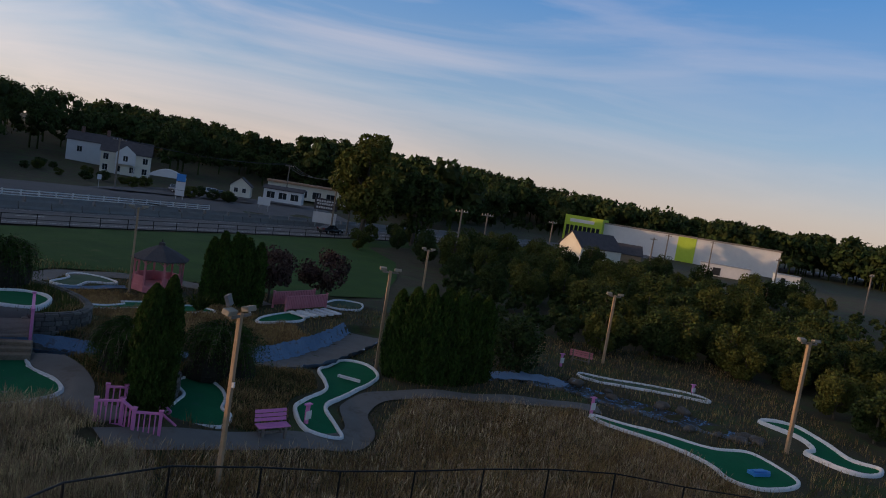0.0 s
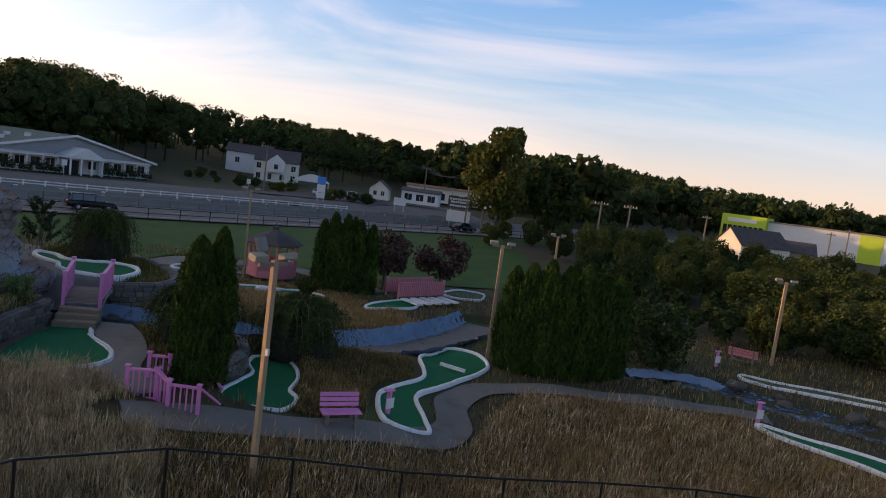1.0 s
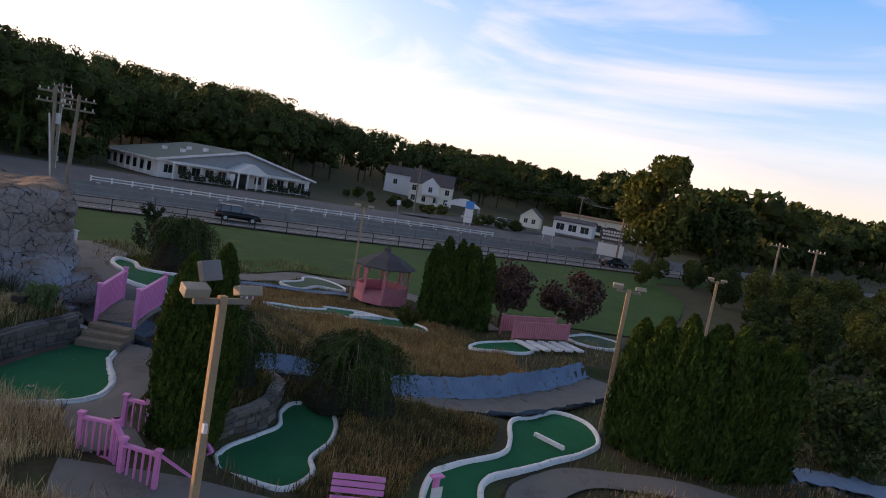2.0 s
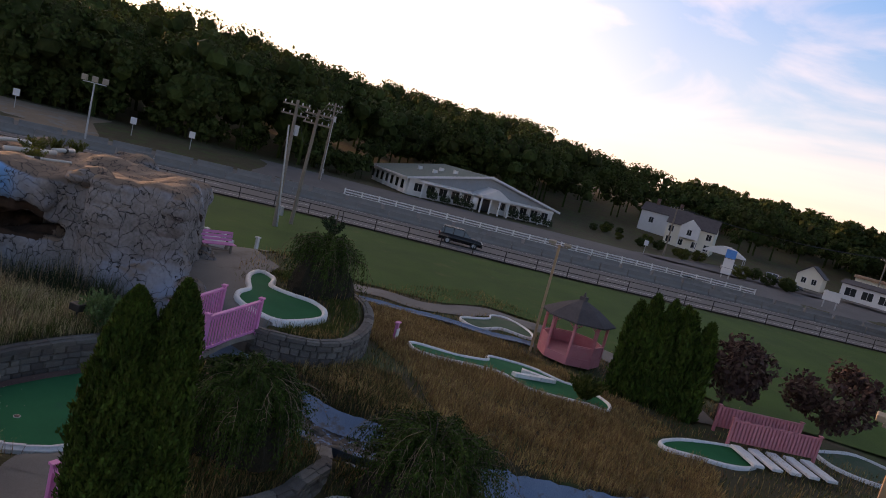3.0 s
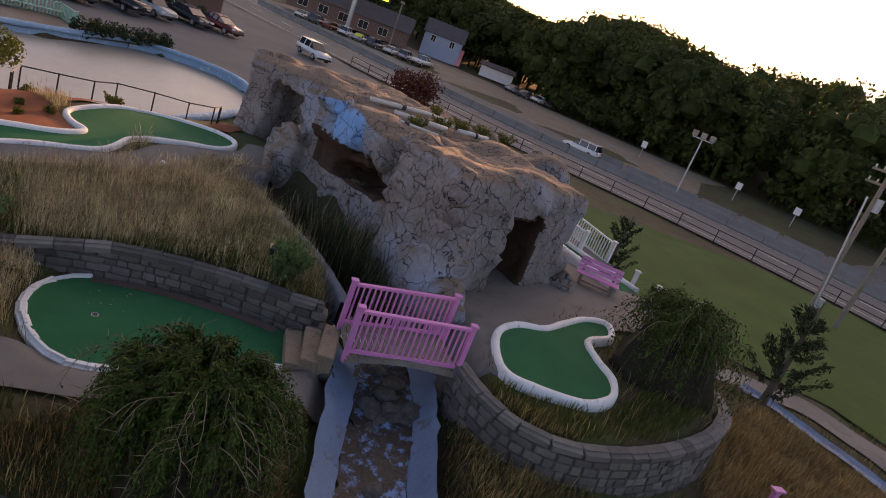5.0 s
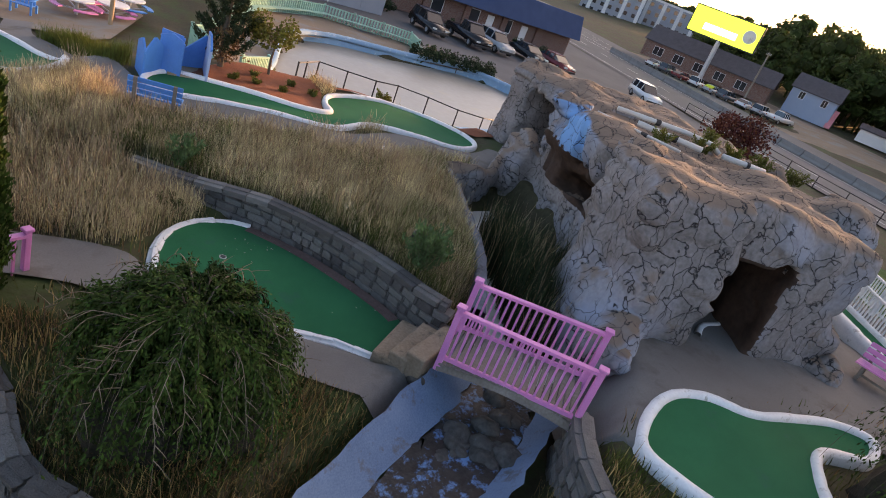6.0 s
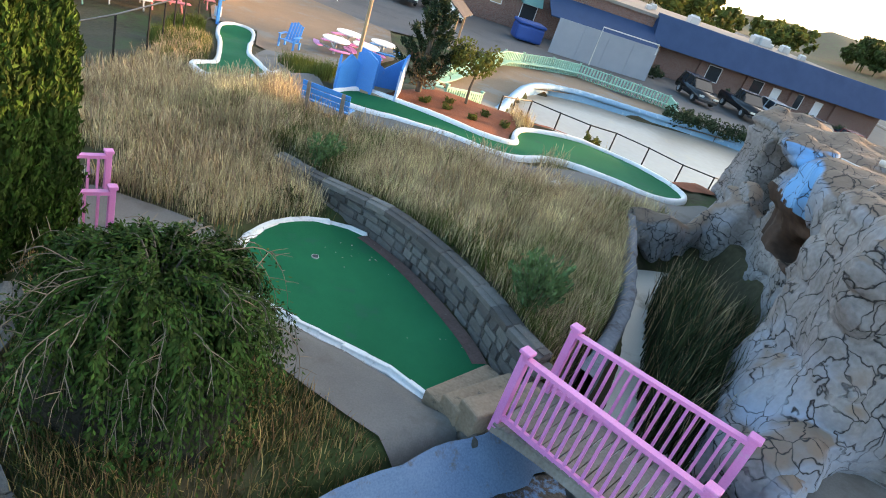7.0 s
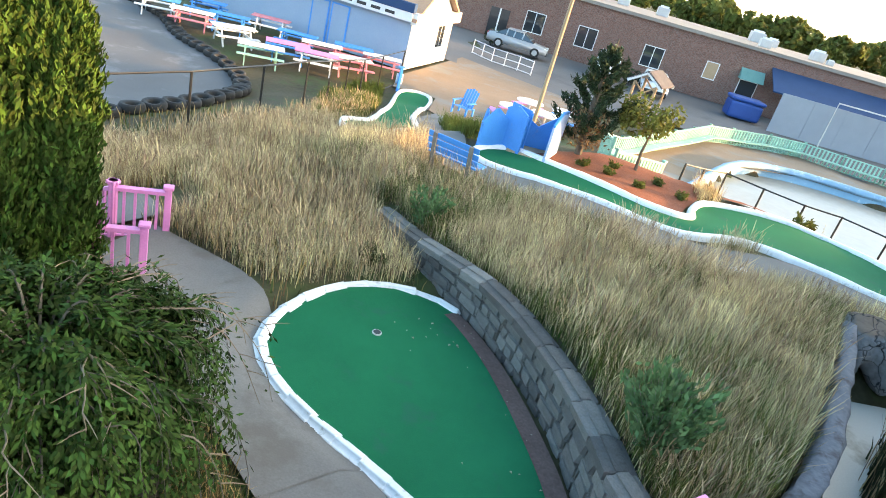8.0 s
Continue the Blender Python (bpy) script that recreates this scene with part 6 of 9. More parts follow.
M["panel_grey"] = material("dull_grey_steel", (0.12, 0.12, 0.125), (0.18, 0.18, 0.185), 2.0, 0.6, 0.1)
M["flood"] = material("pale_lamp_housing", (0.24, 0.21, 0.16), (0.33, 0.29, 0.23), 2.0, 0.6, 0.1)
flood_pole(-5.1, 18.17, 3.94, "bare timber lamp pole with two box floodlights", 0.058, 2, 68, True, True)
flood_pole(-2.1, 34.3, 3.6, "timber lamp pole with floodlights beside dark conifers", 0.07, 2, 15)
flood_pole(12.7, 44.3, 3.05, "timber lamp pole with two floodlights at the wood's edge", 0.08, 2, 0)
flood_pole(18.1, 30.9, 3.8, "timber lamp pole with two floodlights beside a green", 0.08, 2, 10)
flood_pole(-0.2, 55.9, 3.1, "timber lamp pole with two floodlights near the lawn", 0.08, 2, 10)
flood_pole(-19.3, 43.4, 3.95, "slim timber lamp pole beside the gazebo", 0.06, 2, 30)


def hole_marker(x, y, tall, rz, label="pink wooden hole marker post with a small plate", paint="pink"):
    m = thing("hole_marker", label, "marker post", (x, y, land_at(x, y)), rz, "hole markers")
    part("post", boxes((-0.06, -0.06, -0.15, 0.06, 0.06, tall), bevel=0.008), M[paint], m)
    part("cap", boxes((-0.16, -0.09, tall, 0.16, 0.09, tall + 0.05), bevel=0.01), M[paint], m)
    part("plate", boxes((-0.15, -0.085, tall * 0.3, 0.15, -0.062, tall * 0.72)), M["siding"], m, "white blank plate")


hole_marker(-9.85, -0.55, 1.0, 20, "blue wooden marker post at the green's end", "blue")
hole_marker(-17.85, 33.3, 0.75, 120)
hole_marker(-3.85, 24.3, 0.75, 60)
hole_marker(8.9, 32.3, 0.85, 30)
hole_marker(9.2, 41.5, 0.8, 30)
hole_marker(16.9, 39.3, 0.6, 30)


# gazebo
gz = thing("gazebo", "salmon pink octagonal gazebo with a dark shingled roof", "gazebo", (-18.15, 45.0, -1.35), 12)
R = 1.55
corner = [(R * math.cos(radians(45 * k + 22.5)), R * math.sin(radians(45 * k + 22.5))) for k in range(8)]
bm = bmesh.new()
extrude(bm, [(x * 1.04, y * 1.04) for x, y in corner], -0.2, 0.22)
part("floor", bm, M["salmon"], gz)
for k, (x, y) in enumerate(corner):
    part("post", boxes((x - 0.06, y - 0.06, 0.2, x + 0.06, y + 0.06, 2.05)), M["salmon"], gz)
    x2, y2 = corner[(k + 1) % 8]
    if k != 5:
        part("parapet", beam(bmesh.new(), (x, y, 0.5), (x2, y2, 0.5), 0.05, 0.55), M["salmon"], gz)
        part("handrail", beam(bmesh.new(), (x, y, 0.82), (x2, y2, 0.82), 0.09, 0.05), M["salmon"], gz)
    part("header", beam(bmesh.new(), (x, y, 1.95), (x2, y2, 1.95), 0.06, 0.14), M["salmon"], gz)
    for s, e in (((x, y), (x2, y2)), ((x2, y2), (x, y))):
        part("brace", beam(bmesh.new(), (s[0], s[1], 1.6), (s[0] + (e[0] - s[0]) * 0.3, s[1] + (e[1] - s[1]) * 0.3, 1.9), 0.04, 0.05), M["salmon"], gz)
bm = bmesh.new()
lo = [bm.verts.new((x * 1.22, y * 1.22, 2.0)) for x, y in corner]
lo2 = [bm.verts.new((x * 1.22, y * 1.22, 1.93)) for x, y in corner]
mid = [bm.verts.new((x * 0.6, y * 0.6, 2.55)) for x, y in corner]
hi = [bm.verts.new((x * 0.07, y * 0.07, 2.9)) for x, y in corner]
for k in range(8):
    j = (k + 1) % 8
    for a, b in ((lo2, lo), (lo, mid), (mid, hi)):
        bm.faces.new((a[k], a[j], b[j], b[k]))
bm.faces.new(hi), bm.faces.new(lo2[::-1])
part("roof", bm, M["shingle"], gz, "dark shingled roof")
part("cupola", boxes((-0.17, -0.17, 2.82, 0.17, 0.17, 3.06), bevel=0.03), M["shingle"], gz)
part("finial", tube(bmesh.new(), [(0, 0, 3.0), (0, 0, 3.28)], [0.09, 0.03], 6), M["shingle"], gz)

# second footbridge with white deck boards
b2 = thing("footbridge", "pink footbridge with close-boarded sides and white boards", "bridge")
for a, b in (((-9.2, 44.4, -1.5), (-7.0, 47.6, -1.5)), ((-10.3, 45.4, -1.5), (-8.1, 48.6, -1.5))):
    railing(b2, a, b, M["salmon"], 0.95, 0.16, 0.11, slat=0.12)
for k in range(5):
    s = (k + 0.5) / 5
    o = part("deck_board", boxes((-0.95, -0.22, -0.06, 0.75, 0.22, 0.06), bevel=0.02), M["white"], b2)
    o.matrix_basis = pose(-8.3 + 2.2 * s, 43.5 + 3.2 * s, -1.5, 0, 0, -35)

# white divider boards on the forked green, steps on the S-green
for nm, a, b in (("divider", (-16.2, 39.3), (-15.25, 40.35)), ("divider", (-15.5, 37.95), (-15.3, 40.5))):
    d = part(nm, beam(bmesh.new(), (*a, land_at(*a) + 0.12), (*b, land_at(*b) + 0.12), 0.24, 0.16), M["white"])
    tagged(d, "thick white divider laid on the forked green", "divider", "green dividers")
o = part("divider", beam(bmesh.new(), (-3.7, 31.6, -1.45), (-2.6, 31.2, -1.45), 0.12, 0.12), M["white"])
tagged(o, "white obstacle bar lying on the S-shaped green", "divider", "green dividers")

# blue board on the far green
o = thing("boat_obstacle", "blue painted wooden obstacle lying on the carpet", "obstacle", (14.9, 27.3, land_at(14.9, 27.3) + 0.06), 20)
part("hull", extrude(bmesh.new(), [(-0.5, -0.2), (0.35, -0.25), (0.6, 0.0), (0.35, 0.25), (-0.5, 0.2)], 0.0, 0.14), M["blue"], o)
part("deck", boxes((-0.4, -0.12, 0.14, 0.3, 0.12, 0.2), bevel=0.02), M["blue"], o)


# ---- stream, pond ----
def lined(name, line, o0, o1, z0, z1, mat, label, n=4, wob=0.06, seed=1):
    """A band of painted concrete beside a line, from offset o0 at height z0 to offset o1 at height z1."""
    g = np.random.default_rng(seed)
    p = even(line, 0.25)
    k = len(p)
    rows = []
    for f in np.linspace(0, 1, n):
        a, b = np.interp(np.linspace(0, 1, k), np.linspace(0, 1, len(o0)), o0), np.interp(np.linspace(0, 1, k), np.linspace(0, 1, len(o1)), o1)
        za, zb = np.interp(np.linspace(0, 1, k), np.linspace(0, 1, len(z0)), z0), np.interp(np.linspace(0, 1, k), np.linspace(0, 1, len(z1)), z1)
        off = a + (b - a) * f + g.normal(0, wob, k)
        t = np.gradient(p, axis=0)
        t /= np.linalg.norm(t, axis=1)[:, None]
        q = p + off[:, None] * np.stack([-t[:, 1], t[:, 0]], 1)
        rows.append(np.c_[q, za + (zb - za) * f ** 1.6 + g.normal(0, wob * 0.4, k)])
    V = np.concatenate(rows)
    F = [(r * k + i, r * k + i + 1, (r + 1) * k + i + 1, (r + 1) * k + i) for r in range(n - 1) for i in range(k - 1)]
    ob = part(name, mesh_of(name, V, F, mat, True), mat)
    return tagged(ob, label, "stream bed", kind="structure")


UP, LOW = STREAM[3:31], STREAM[30:]
UPZ = land(UP[:, 0], UP[:, 1]) + 0.05
lined("stream_bank", UP, [0.6, 0.6, 0.58], [0.95, 1.0, 1.05], UPZ, UPZ + 0.4, M["streamblue"], "blue painted concrete stream lining, flaking", wob=0.025)
lined("stream_bank", UP, [-0.58, -0.6, -0.6], [-1.2, -1.1, -1.05], UPZ, UPZ + 0.46, M["streamblue"], "blue painted concrete stream lining, flaking", seed=2, wob=0.025)
lined("stream_bed", UP, [0.62, 0.62, 0.7], [-0.62, -0.62, -0.7], UPZ - 0.01, UPZ - 0.01, M["streambed"], "dark wet stony stream bed with blue flakes", n=9, seed=3, wob=0.05)
CHZ = land(CHANNEL[:, 0], CHANNEL[:, 1])
lined("channel_bank", CHANNEL, [0.2, 0.2], [0.38, 0.4], CHZ + 0.05, CHZ + 0.15, M["streamblue"], "flaking blue painted concrete edge of a channel", n=3, seed=21, wob=0.02)
lined("channel_bank", CHANNEL, [-0.2, -0.2], [-0.4, -0.38], CHZ + 0.05, CHZ + 0.13, M["streamblue"], "flaking blue painted concrete edge of a channel", n=3, seed=22, wob=0.02)
lined("channel_bed", CHANNEL, [0.22, 0.22], [-0.22, -0.22], CHZ + 0.05, CHZ + 0.05, M["streamblue"], "dry blue painted bed of a narrow channel", n=3, seed=23, wob=0.015)
lined("basin_bank", LOW, [0.7, 0.9, 1.1], [1.35, 1.5, 1.7], [-1.3, -1.85, -2.05], [-0.8, -1.15, -1.4], M["streamblue"], "blue-grey concrete basin edge", seed=4)
lined("basin_bank", LOW, [-0.7, -0.9, -1.1], [-1.2, -1.4, -1.6], [-1.3, -1.85, -2.05], [-1.05, -1.45, -1.55], M["streamblue"], "blue-grey concrete basin edge", seed=5)
lined("basin_floor", LOW, [0.8, 1.0, 1.2], [-0.8, -1.0, -1.2], [-1.3, -1.86, -2.04], [-1.3, -1.86, -2.04], M["concrete"], "bare concrete floor of the drained basin", seed=6)


def boulder(at, size, seed, mat, label, group=""):
    bm = bmesh.new()
    bmesh.ops.create_icosphere(bm, subdivisions=3, radius=1)
    for v in bm.verts:
        n = noise.noise(v.co * 1.3 + Vector((seed * 7.1, 0, 0))) * 0.35 + noise.noise(v.co * 3.1 + Vector((0, seed * 3.3, 0))) * 0.12
        v.co *= 1 + n
        v.co = Vector((v.co.x * size[0], v.co.y * size[1], v.co.z * size[2]))
    o = part("boulder", bm, mat, None, smooth=True)
    o.matrix_world = pose(*at, 0, 0, seed * 37)
    return tagged(o, label, "rock", group)


tagged(drape("dry_stream_bed", DRY_BED, M["streambed"], None, 0.03, 0.5), "stony grey bed of the dry stream", "stream bed", kind="structure")
gd = random.Random(11)
for k in range(34):
    i = gd.randrange(len(DRY_BED))
    x, y = DRY_BED[i] + np.array([gd.uniform(-0.35, 0.35), gd.uniform(-0.35, 0.35)])
    s = gd.uniform(0.16, 0.42)
    boulder((x, y, land_at(x, y) + 0.06), (s * 1.1, s * 0.8, s * 0.6), 60 + k, M["darkstone"], "grey boulder edging the dry stream", "dry stream boulders")
lined("dry_stream_fall", curve([(4.2, 36.8), (6.0, 37.6), (7.6, 37.6), (8.6, 37.0)]), [0.5], [-0.5], [-1.6], [-1.75], M["streamblue"], "blue painted cascade at the dry stream's head", seed=8)
gb = random.Random(5)
for k in range(40):
    i = gb.randrange(6, 30)
    x, y = STREAM[i] + np.array([gb.uniform(-0.45, 0.45), gb.uniform(-0.45, 0.45)])
    s = gb.uniform(0.07, 0.2)
    boulder((x, y, land_at(x, y) + 0.02), (s * 1.3, s, s * 0.8), k, M["darkstone"], "dark rounded stone in the stream bed", "stream stones")
for k, (x, y, z, s) in enumerate([(-14.15, 25.0, -0.42, 0.3), (-14.4, 25.35, -0.42, 0.28), (-14.65, 25.65, -0.4, 0.3), (-13.66, 23.72, -0.12, 0.26), (-13.42, 23.62, -0.16, 0.2), (-15.2, 26.3, 0.15, 0.3), (-13.98, 23.95, -0.02, 0.24)]):
    boulder((x, y, z), (s, s * 0.8, s * 0.75), 40 + k, M["darkstone"], "squat dark grey boulder at the footbridge", "bridge boulders")

# pond: low wall, pale floor, water
pw = thing("pond_wall", "low blue-grey concrete wall along the reed pond", "wall", kind="structure")
p = even(POND_WALL, 0.25)
gw = np.random.default_rng(4)
prof = [(-0.13, -0.6), (-0.13, 0.2), (-0.09, 0.25), (0.08, 0.26), (0.12, 0.2), (0.14, -0.6)]
nw = len(p)
zt = np.interp(np.linspace(0, 1, nw), [0, 0.25, 1], [0.45, 0.52, 0.55])
V = np.concatenate([np.c_[beside(p, a) + gw.normal(0, 0.015, (nw, 2)), zt + b + gw.normal(0, 0.012, nw)] for a, b in prof])
F = [(k * nw + i, k * nw + i + 1, (k + 1) * nw + i + 1, (k + 1) * nw + i) for k in range(5) for i in range(nw - 1)]
part("coping", mesh_of("coping", V, F, M["pondwall"], True), M["pondwall"], pw)
wpd = drape("pond_water", POND, M["poolwhite"], None, 0.0, 0.6, level=-0.3)
tagged(wpd, "pale concrete floor of the nearly dry reed pond", "water", kind="structure")

# water pipes on the rock
def pipe(pts, r, label):
    t = thing("water_pipe", label, "pipe", group="pipes on the rock")
    part("pipe", tube(bmesh.new(), pts, r, 8), M["pvc"], t, smooth=True)
    part("coupling", tube(bmesh.new(), [Vector(pts[0]).lerp(Vector(pts[1]), 0.55), Vector(pts[0]).lerp(Vector(pts[1]), 0.62)], r * 1.35, 8), M["dark"], t, "black rubber coupling")


pipe([(-23.2, 19.5, 3.66), (-24.7, 20.9, 3.7), (-25.2, 21.5, 3.66), (-25.3, 21.8, 3.5)], 0.07, "white plastic pipe with an elbow across the rock's top")
pipe([(-22.6, 20.6, 3.66), (-23.5, 22.1, 3.66)], 0.08, "short white plastic pipe lying on the rock")
pipe([(-24.6, 22.2, 3.6), (-25.6, 23.0, 3.58)], 0.08, "white plastic pipe end lying on the rock")
pipe([(-21.6, 20.0, 3.6), (-22.0, 22.3, 3.62)], 0.04, "thin old pipe crossing the rock's top")

# ramp green beside the rock with a white balustrade
NEAR, FAR = [(-28.6, 24.4), (-27.4, 25.8), (-25.9, 27.4), (-24.7, 28.9)], [(-25.8, 29.7), (-27.3, 27.7), (-29.1, 25.7), (-30.1, 24.5)]
g_r = thing("putting_green", "raised green ramp between white kerbs by the rock", "putting green", group="mini golf greens")
part("base", extrude(bmesh.new(), NEAR + FAR, -1.3, 0.76), M["concrete"], g_r, "concrete ramp base")
drape("carpet", NEAR + FAR, M["carpet"], g_r, 0.0, 0.5, 0.775)
kerb_run(NEAR, 0.34, 0.3, M["white"], g_r, False, 3, z=0.76)
kerb_run(FAR, 0.16, 0.16, M["white"], g_r, False, 4, z=0.76)
bal = thing("balustrade", "white painted balustrade beside the raised green", "railing")
for a, b in (((-30.5, 24.5, 0.72), (-29.5, 25.5, 0.72)), ((-29.5, 25.5, 0.72), (-27.9, 27.4, 0.60)), ((-31.6, 25.2, 0.72), (-30.3, 26.4, 0.72)), ((-30.3, 26.4, 0.72), (-28.6, 28.5, 0.5))):
    railing(bal, a, b, M["siding"], 0.9, 0.13, 0.12)
part("deck", extrude(bmesh.new(), [(-30.4, 24.2), (-29.3, 25.4), (-27.6, 27.5), (-28.5, 28.8), (-30.5, 26.6), (-31.9, 25.3)], -1.4, 0.62), M["concrete"], bal, "grey concrete deck")
pud = drape("puddle", curve([(-31.8, 28.0), (-30.4, 28.6), (-29.6, 29.6), (-30.4, 30.2), (-31.6, 29.6), (-32.4, 28.8)], 4, True), M["water"], None, 0.0, 0.6, land_at(-30.9, 29.0) + 0.3)
tagged(pud, "still water mirroring the bright sky beside the lawn", "water", kind="structure")
for x, y, h in ((-29.3, 29.8, 1.1), (-29.4, 30.8, 1.0), (-28.3, 32.0, 0.9)):
    t = thing("white_post", "white square timber post with a cap", "post", (x, y, land_at(x, y)), 20, "white posts")
    part("shaft", boxes((-0.07, -0.07, -0.2, 0.07, 0.07, h)), M["siding"], t)
    part("cap", boxes((-0.11, -0.11, h, 0.11, 0.11, h + 0.07), bevel=0.015), M["siding"], t)

# fence round the kart track, tyres along its edge
post_rail("track_fence", curve([(13.5, 20.4), (11.2, 21.2), (8.6, 21.4), (6.3, 21.4), (3.9, 20.9), (1.6, 20.0), (-0.7, 19.0), (-2.7, 17.9), (-4.9, 16.2), (-6.7, 14.6), (-7.8, 12.1), (-8.4, 9.4), (-8.6, 5.5), (-8.9, 1.5), (-9.7, -1.8)], 3), 2.3, 1.5, (1.5, 0.05), 0.03, M["black_metal"], "black pipe fence round the kart track")
tm = thing("tyre_wall", "row of black tyres edging the kart track", "tyres")
tq = even(TRACK, 0.62, True)
tyre_me = None
for x, y in tq[(tq[:, 0] < 4) & (tq[:, 1] < 15)]:
    if tyre_me is None:
        bm = bmesh.new()
        prof = [(0.16, 0.02), (0.29, 0.0), (0.32, 0.06), (0.32, 0.16), (0.29, 0.22), (0.16, 0.2)]
        ring = [[bm.verts.new((r * math.cos(a), r * math.sin(a), z)) for r, z in prof] for a in np.linspace(0, 2 * math.pi, 12, endpoint=False)]
        for i in range(12):
            for j in range(6):
                bm.faces.new((ring[i][j], ring[(i + 1) % 12][j], ring[(i + 1) % 12][(j + 1) % 6], ring[i][(j + 1) % 6]))
        o = part("tyre", bm, M["rubber"], tm, smooth=True)
        tyre_me = o.data
    else:
        o = new("tyre", tyre_me)
        o.parent = tm
    o.matrix_basis = pose(x, y, land_at(x, y) + 0.05, rng.uniform(-6, 6), rng.uniform(-6, 6), 0)

# cup and litter on the large green
cup = thing("golf_cup", "white rimmed cup sunk in the large green", "golf hole", (-12.3, 20.24, land_at(-12.3, 20.24) + 0.087))
part("rim", tube(bmesh.new(), [(0, 0, -0.02), (0, 0, 0.012)], 0.062, 14), M["pvc"], cup)
# flat black disc on the rim, in place of the shade down the cup
part("hole", tube(bmesh.new(), [(0, 0, 0.0), (0, 0, 0.016)], 0.05, 14), M["dark"], cup)
gl = np.random.default_rng(17)
LP = np.vstack([np.array([-13.2, 20.0]) + gl.normal(0, (0.4, 0.4), (30, 2)), np.array([-14.2, 22.0]) + gl.normal(0, (0.3, 0.7), (14, 2))])
LP = LP[signed(G1, LP[:, 0], LP[:, 1]) > 0.08]
nl = len(LP)
la = gl.uniform(0, 2 * math.pi, nl)
ls = gl.uniform(0.01, 0.026, nl)
LV = np.stack([np.c_[LP[:, 0] + np.cos(la + q) * ls * w, LP[:, 1] + np.sin(la + q) * ls * w, land(LP[:, 0], LP[:, 1]) + 0.09 + 0.01 * (k % 2)] for k, (q, w) in enumerate(((0, 1), (1.6, 0.5), (3.1, 1), (4.7, 0.5)))], 1).reshape(-1, 3)
M["litter"] = material("dry_leaf_litter", (0.20, 0.15, 0.09), (0.46, 0.42, 0.34), 6.0, 0.9, 0.0, island=0.4)
tagged(part("leaf_litter", mesh_of("leaf_litter", LV, np.arange(4 * nl).reshape(-1, 4), M["litter"]), None), "dry leaf scraps scattered on the large green", "litter", kind="stuff")
CK = curve([(-22.6, 24.3), (-21.9, 24.8), (-21.6, 25.3), (-20.9, 25.2), (-20.3, 25.4)], 5)
ck = thing("cave_kerb", "small white kerb curving inside the rock's cave", "kerb")
kerb_run(CK, 0.16, 0.14, M["white"], ck, False, 7, z=0.76)

lit = thing("paper_scrap", "crumpled white paper scrap on the path", "litter", (-18.1, 16.55, land_at(-18.1, 16.55) + 0.06), 25)
bm = bmesh.new()
bmesh.ops.create_icosphere(bm, subdivisions=2, radius=0.13)
for v in bm.verts:
    v.co = Vector((v.co.x * 1.3, v.co.y * 0.7, max(v.co.z, -0.05) * 0.6)) * (1 + 0.5 * noise.noise(v.co * 14))
part("paper", bm, M["siding"], lit)

# ---- pool yard ----
M["poolfloor"] = material("pale_stained_floor", (0.207, 0.2, 0.171), (0.27, 0.259, 0.223), 0.35, 0.42, 0.1, fine=3.0, wear=((0.27, 0.24, 0.18), 0.2, 0.8), spec=0.5)
pool = thing("boat_pool", "empty pool with a pale floor and light blue sides", "pool")
kerb_run(POOL, 0.35, 0.16, M["poolblue"], pool, True, 3, z=-1.45)
pl = even(POOL, 0.6, True)
npl = len(pl)
V = np.vstack([np.c_[pl, np.full(npl, -1.5)], np.c_[pl * 0.985 + pl.mean(0) * 0.015, np.full(npl, -2.3)]])
part("side", mesh_of("side", V, [(i, (i + 1) % npl, npl + (i + 1) % npl, npl + i) for i in range(npl)], M["poolblue"]), M["poolblue"], pool, "light blue painted side")
# level sheet standing for the empty pool's pale, stained floor
drape("water", POOL, M["poolfloor"], pool, 0.0, 2.0, level=-1.95, label="pale stained floor of the empty pool")
deck = drape("pool_deck", [(-19.0, 7.6), (-18.1, 3.2), (-21.3, -1.9), (-25.8, -7.8), (-28.0, -9.6), (-33.0, -11.3), (-38.8, -8.6), (-43.8, -5.0), (-43.8, -3.0), (-41.0, -3.4), (-35.0, -4.4), (-30.0, -5.2), (-26.2, -3.6), (-22.2, 2.6), (-19.6, 7.2)], M["dirt"], None, 0.09, 1.0)
tagged(deck, "worn grey-brown deck round the boat pool", "deck", kind="structure")
mf = thing("mint_fence", "mint green railing with built-in bench seats round the pool", "fence")
ML = [(-17.7, 6.4), (-18.1, 3.2), (-21.3, -1.7), (-25.8, -7.8), (-27.6, -9.2), (-32.6, -11.0), (-38.5, -8.4), (-37.6, -6.2)]
for a, b in zip(ML, ML[1:]):
    n = max(1, round(math.dist(a, b) / 2.2))
    for k in range(n):
        p = [a[j] + (b[j] - a[j]) * k / n for j in (0, 1)]
        q = [a[j] + (b[j] - a[j]) * (k + 1) / n for j in (0, 1)]
        railing(mf, (*p, land_at(*p)), (*q, land_at(*q)), M["mint"], 0.95, 0.2, 0.09, slat=0.09)
        m = [(p[j] + q[j]) / 2 for j in (0, 1)]
        t = Vector((q[0] - p[0], q[1] - p[1], 0)).normalized()
        s = Vector((-t.y, t.x, 0)) * (0.3 if signed(POOL, *(np.array(m) + 0.5 * np.array([-t.y, t.x]))) > signed(POOL, *m) else -0.3)
        part("seat", beam(bmesh.new(), Vector((*p, land_at(*p) + 0.45)) + s, Vector((*q, land_at(*q) + 0.45)) + s, 0.4, 0.05), M["mint"], mf)
gr = thing("picket_screen", "weathered mint picket screen beside the mulch bed", "fence")
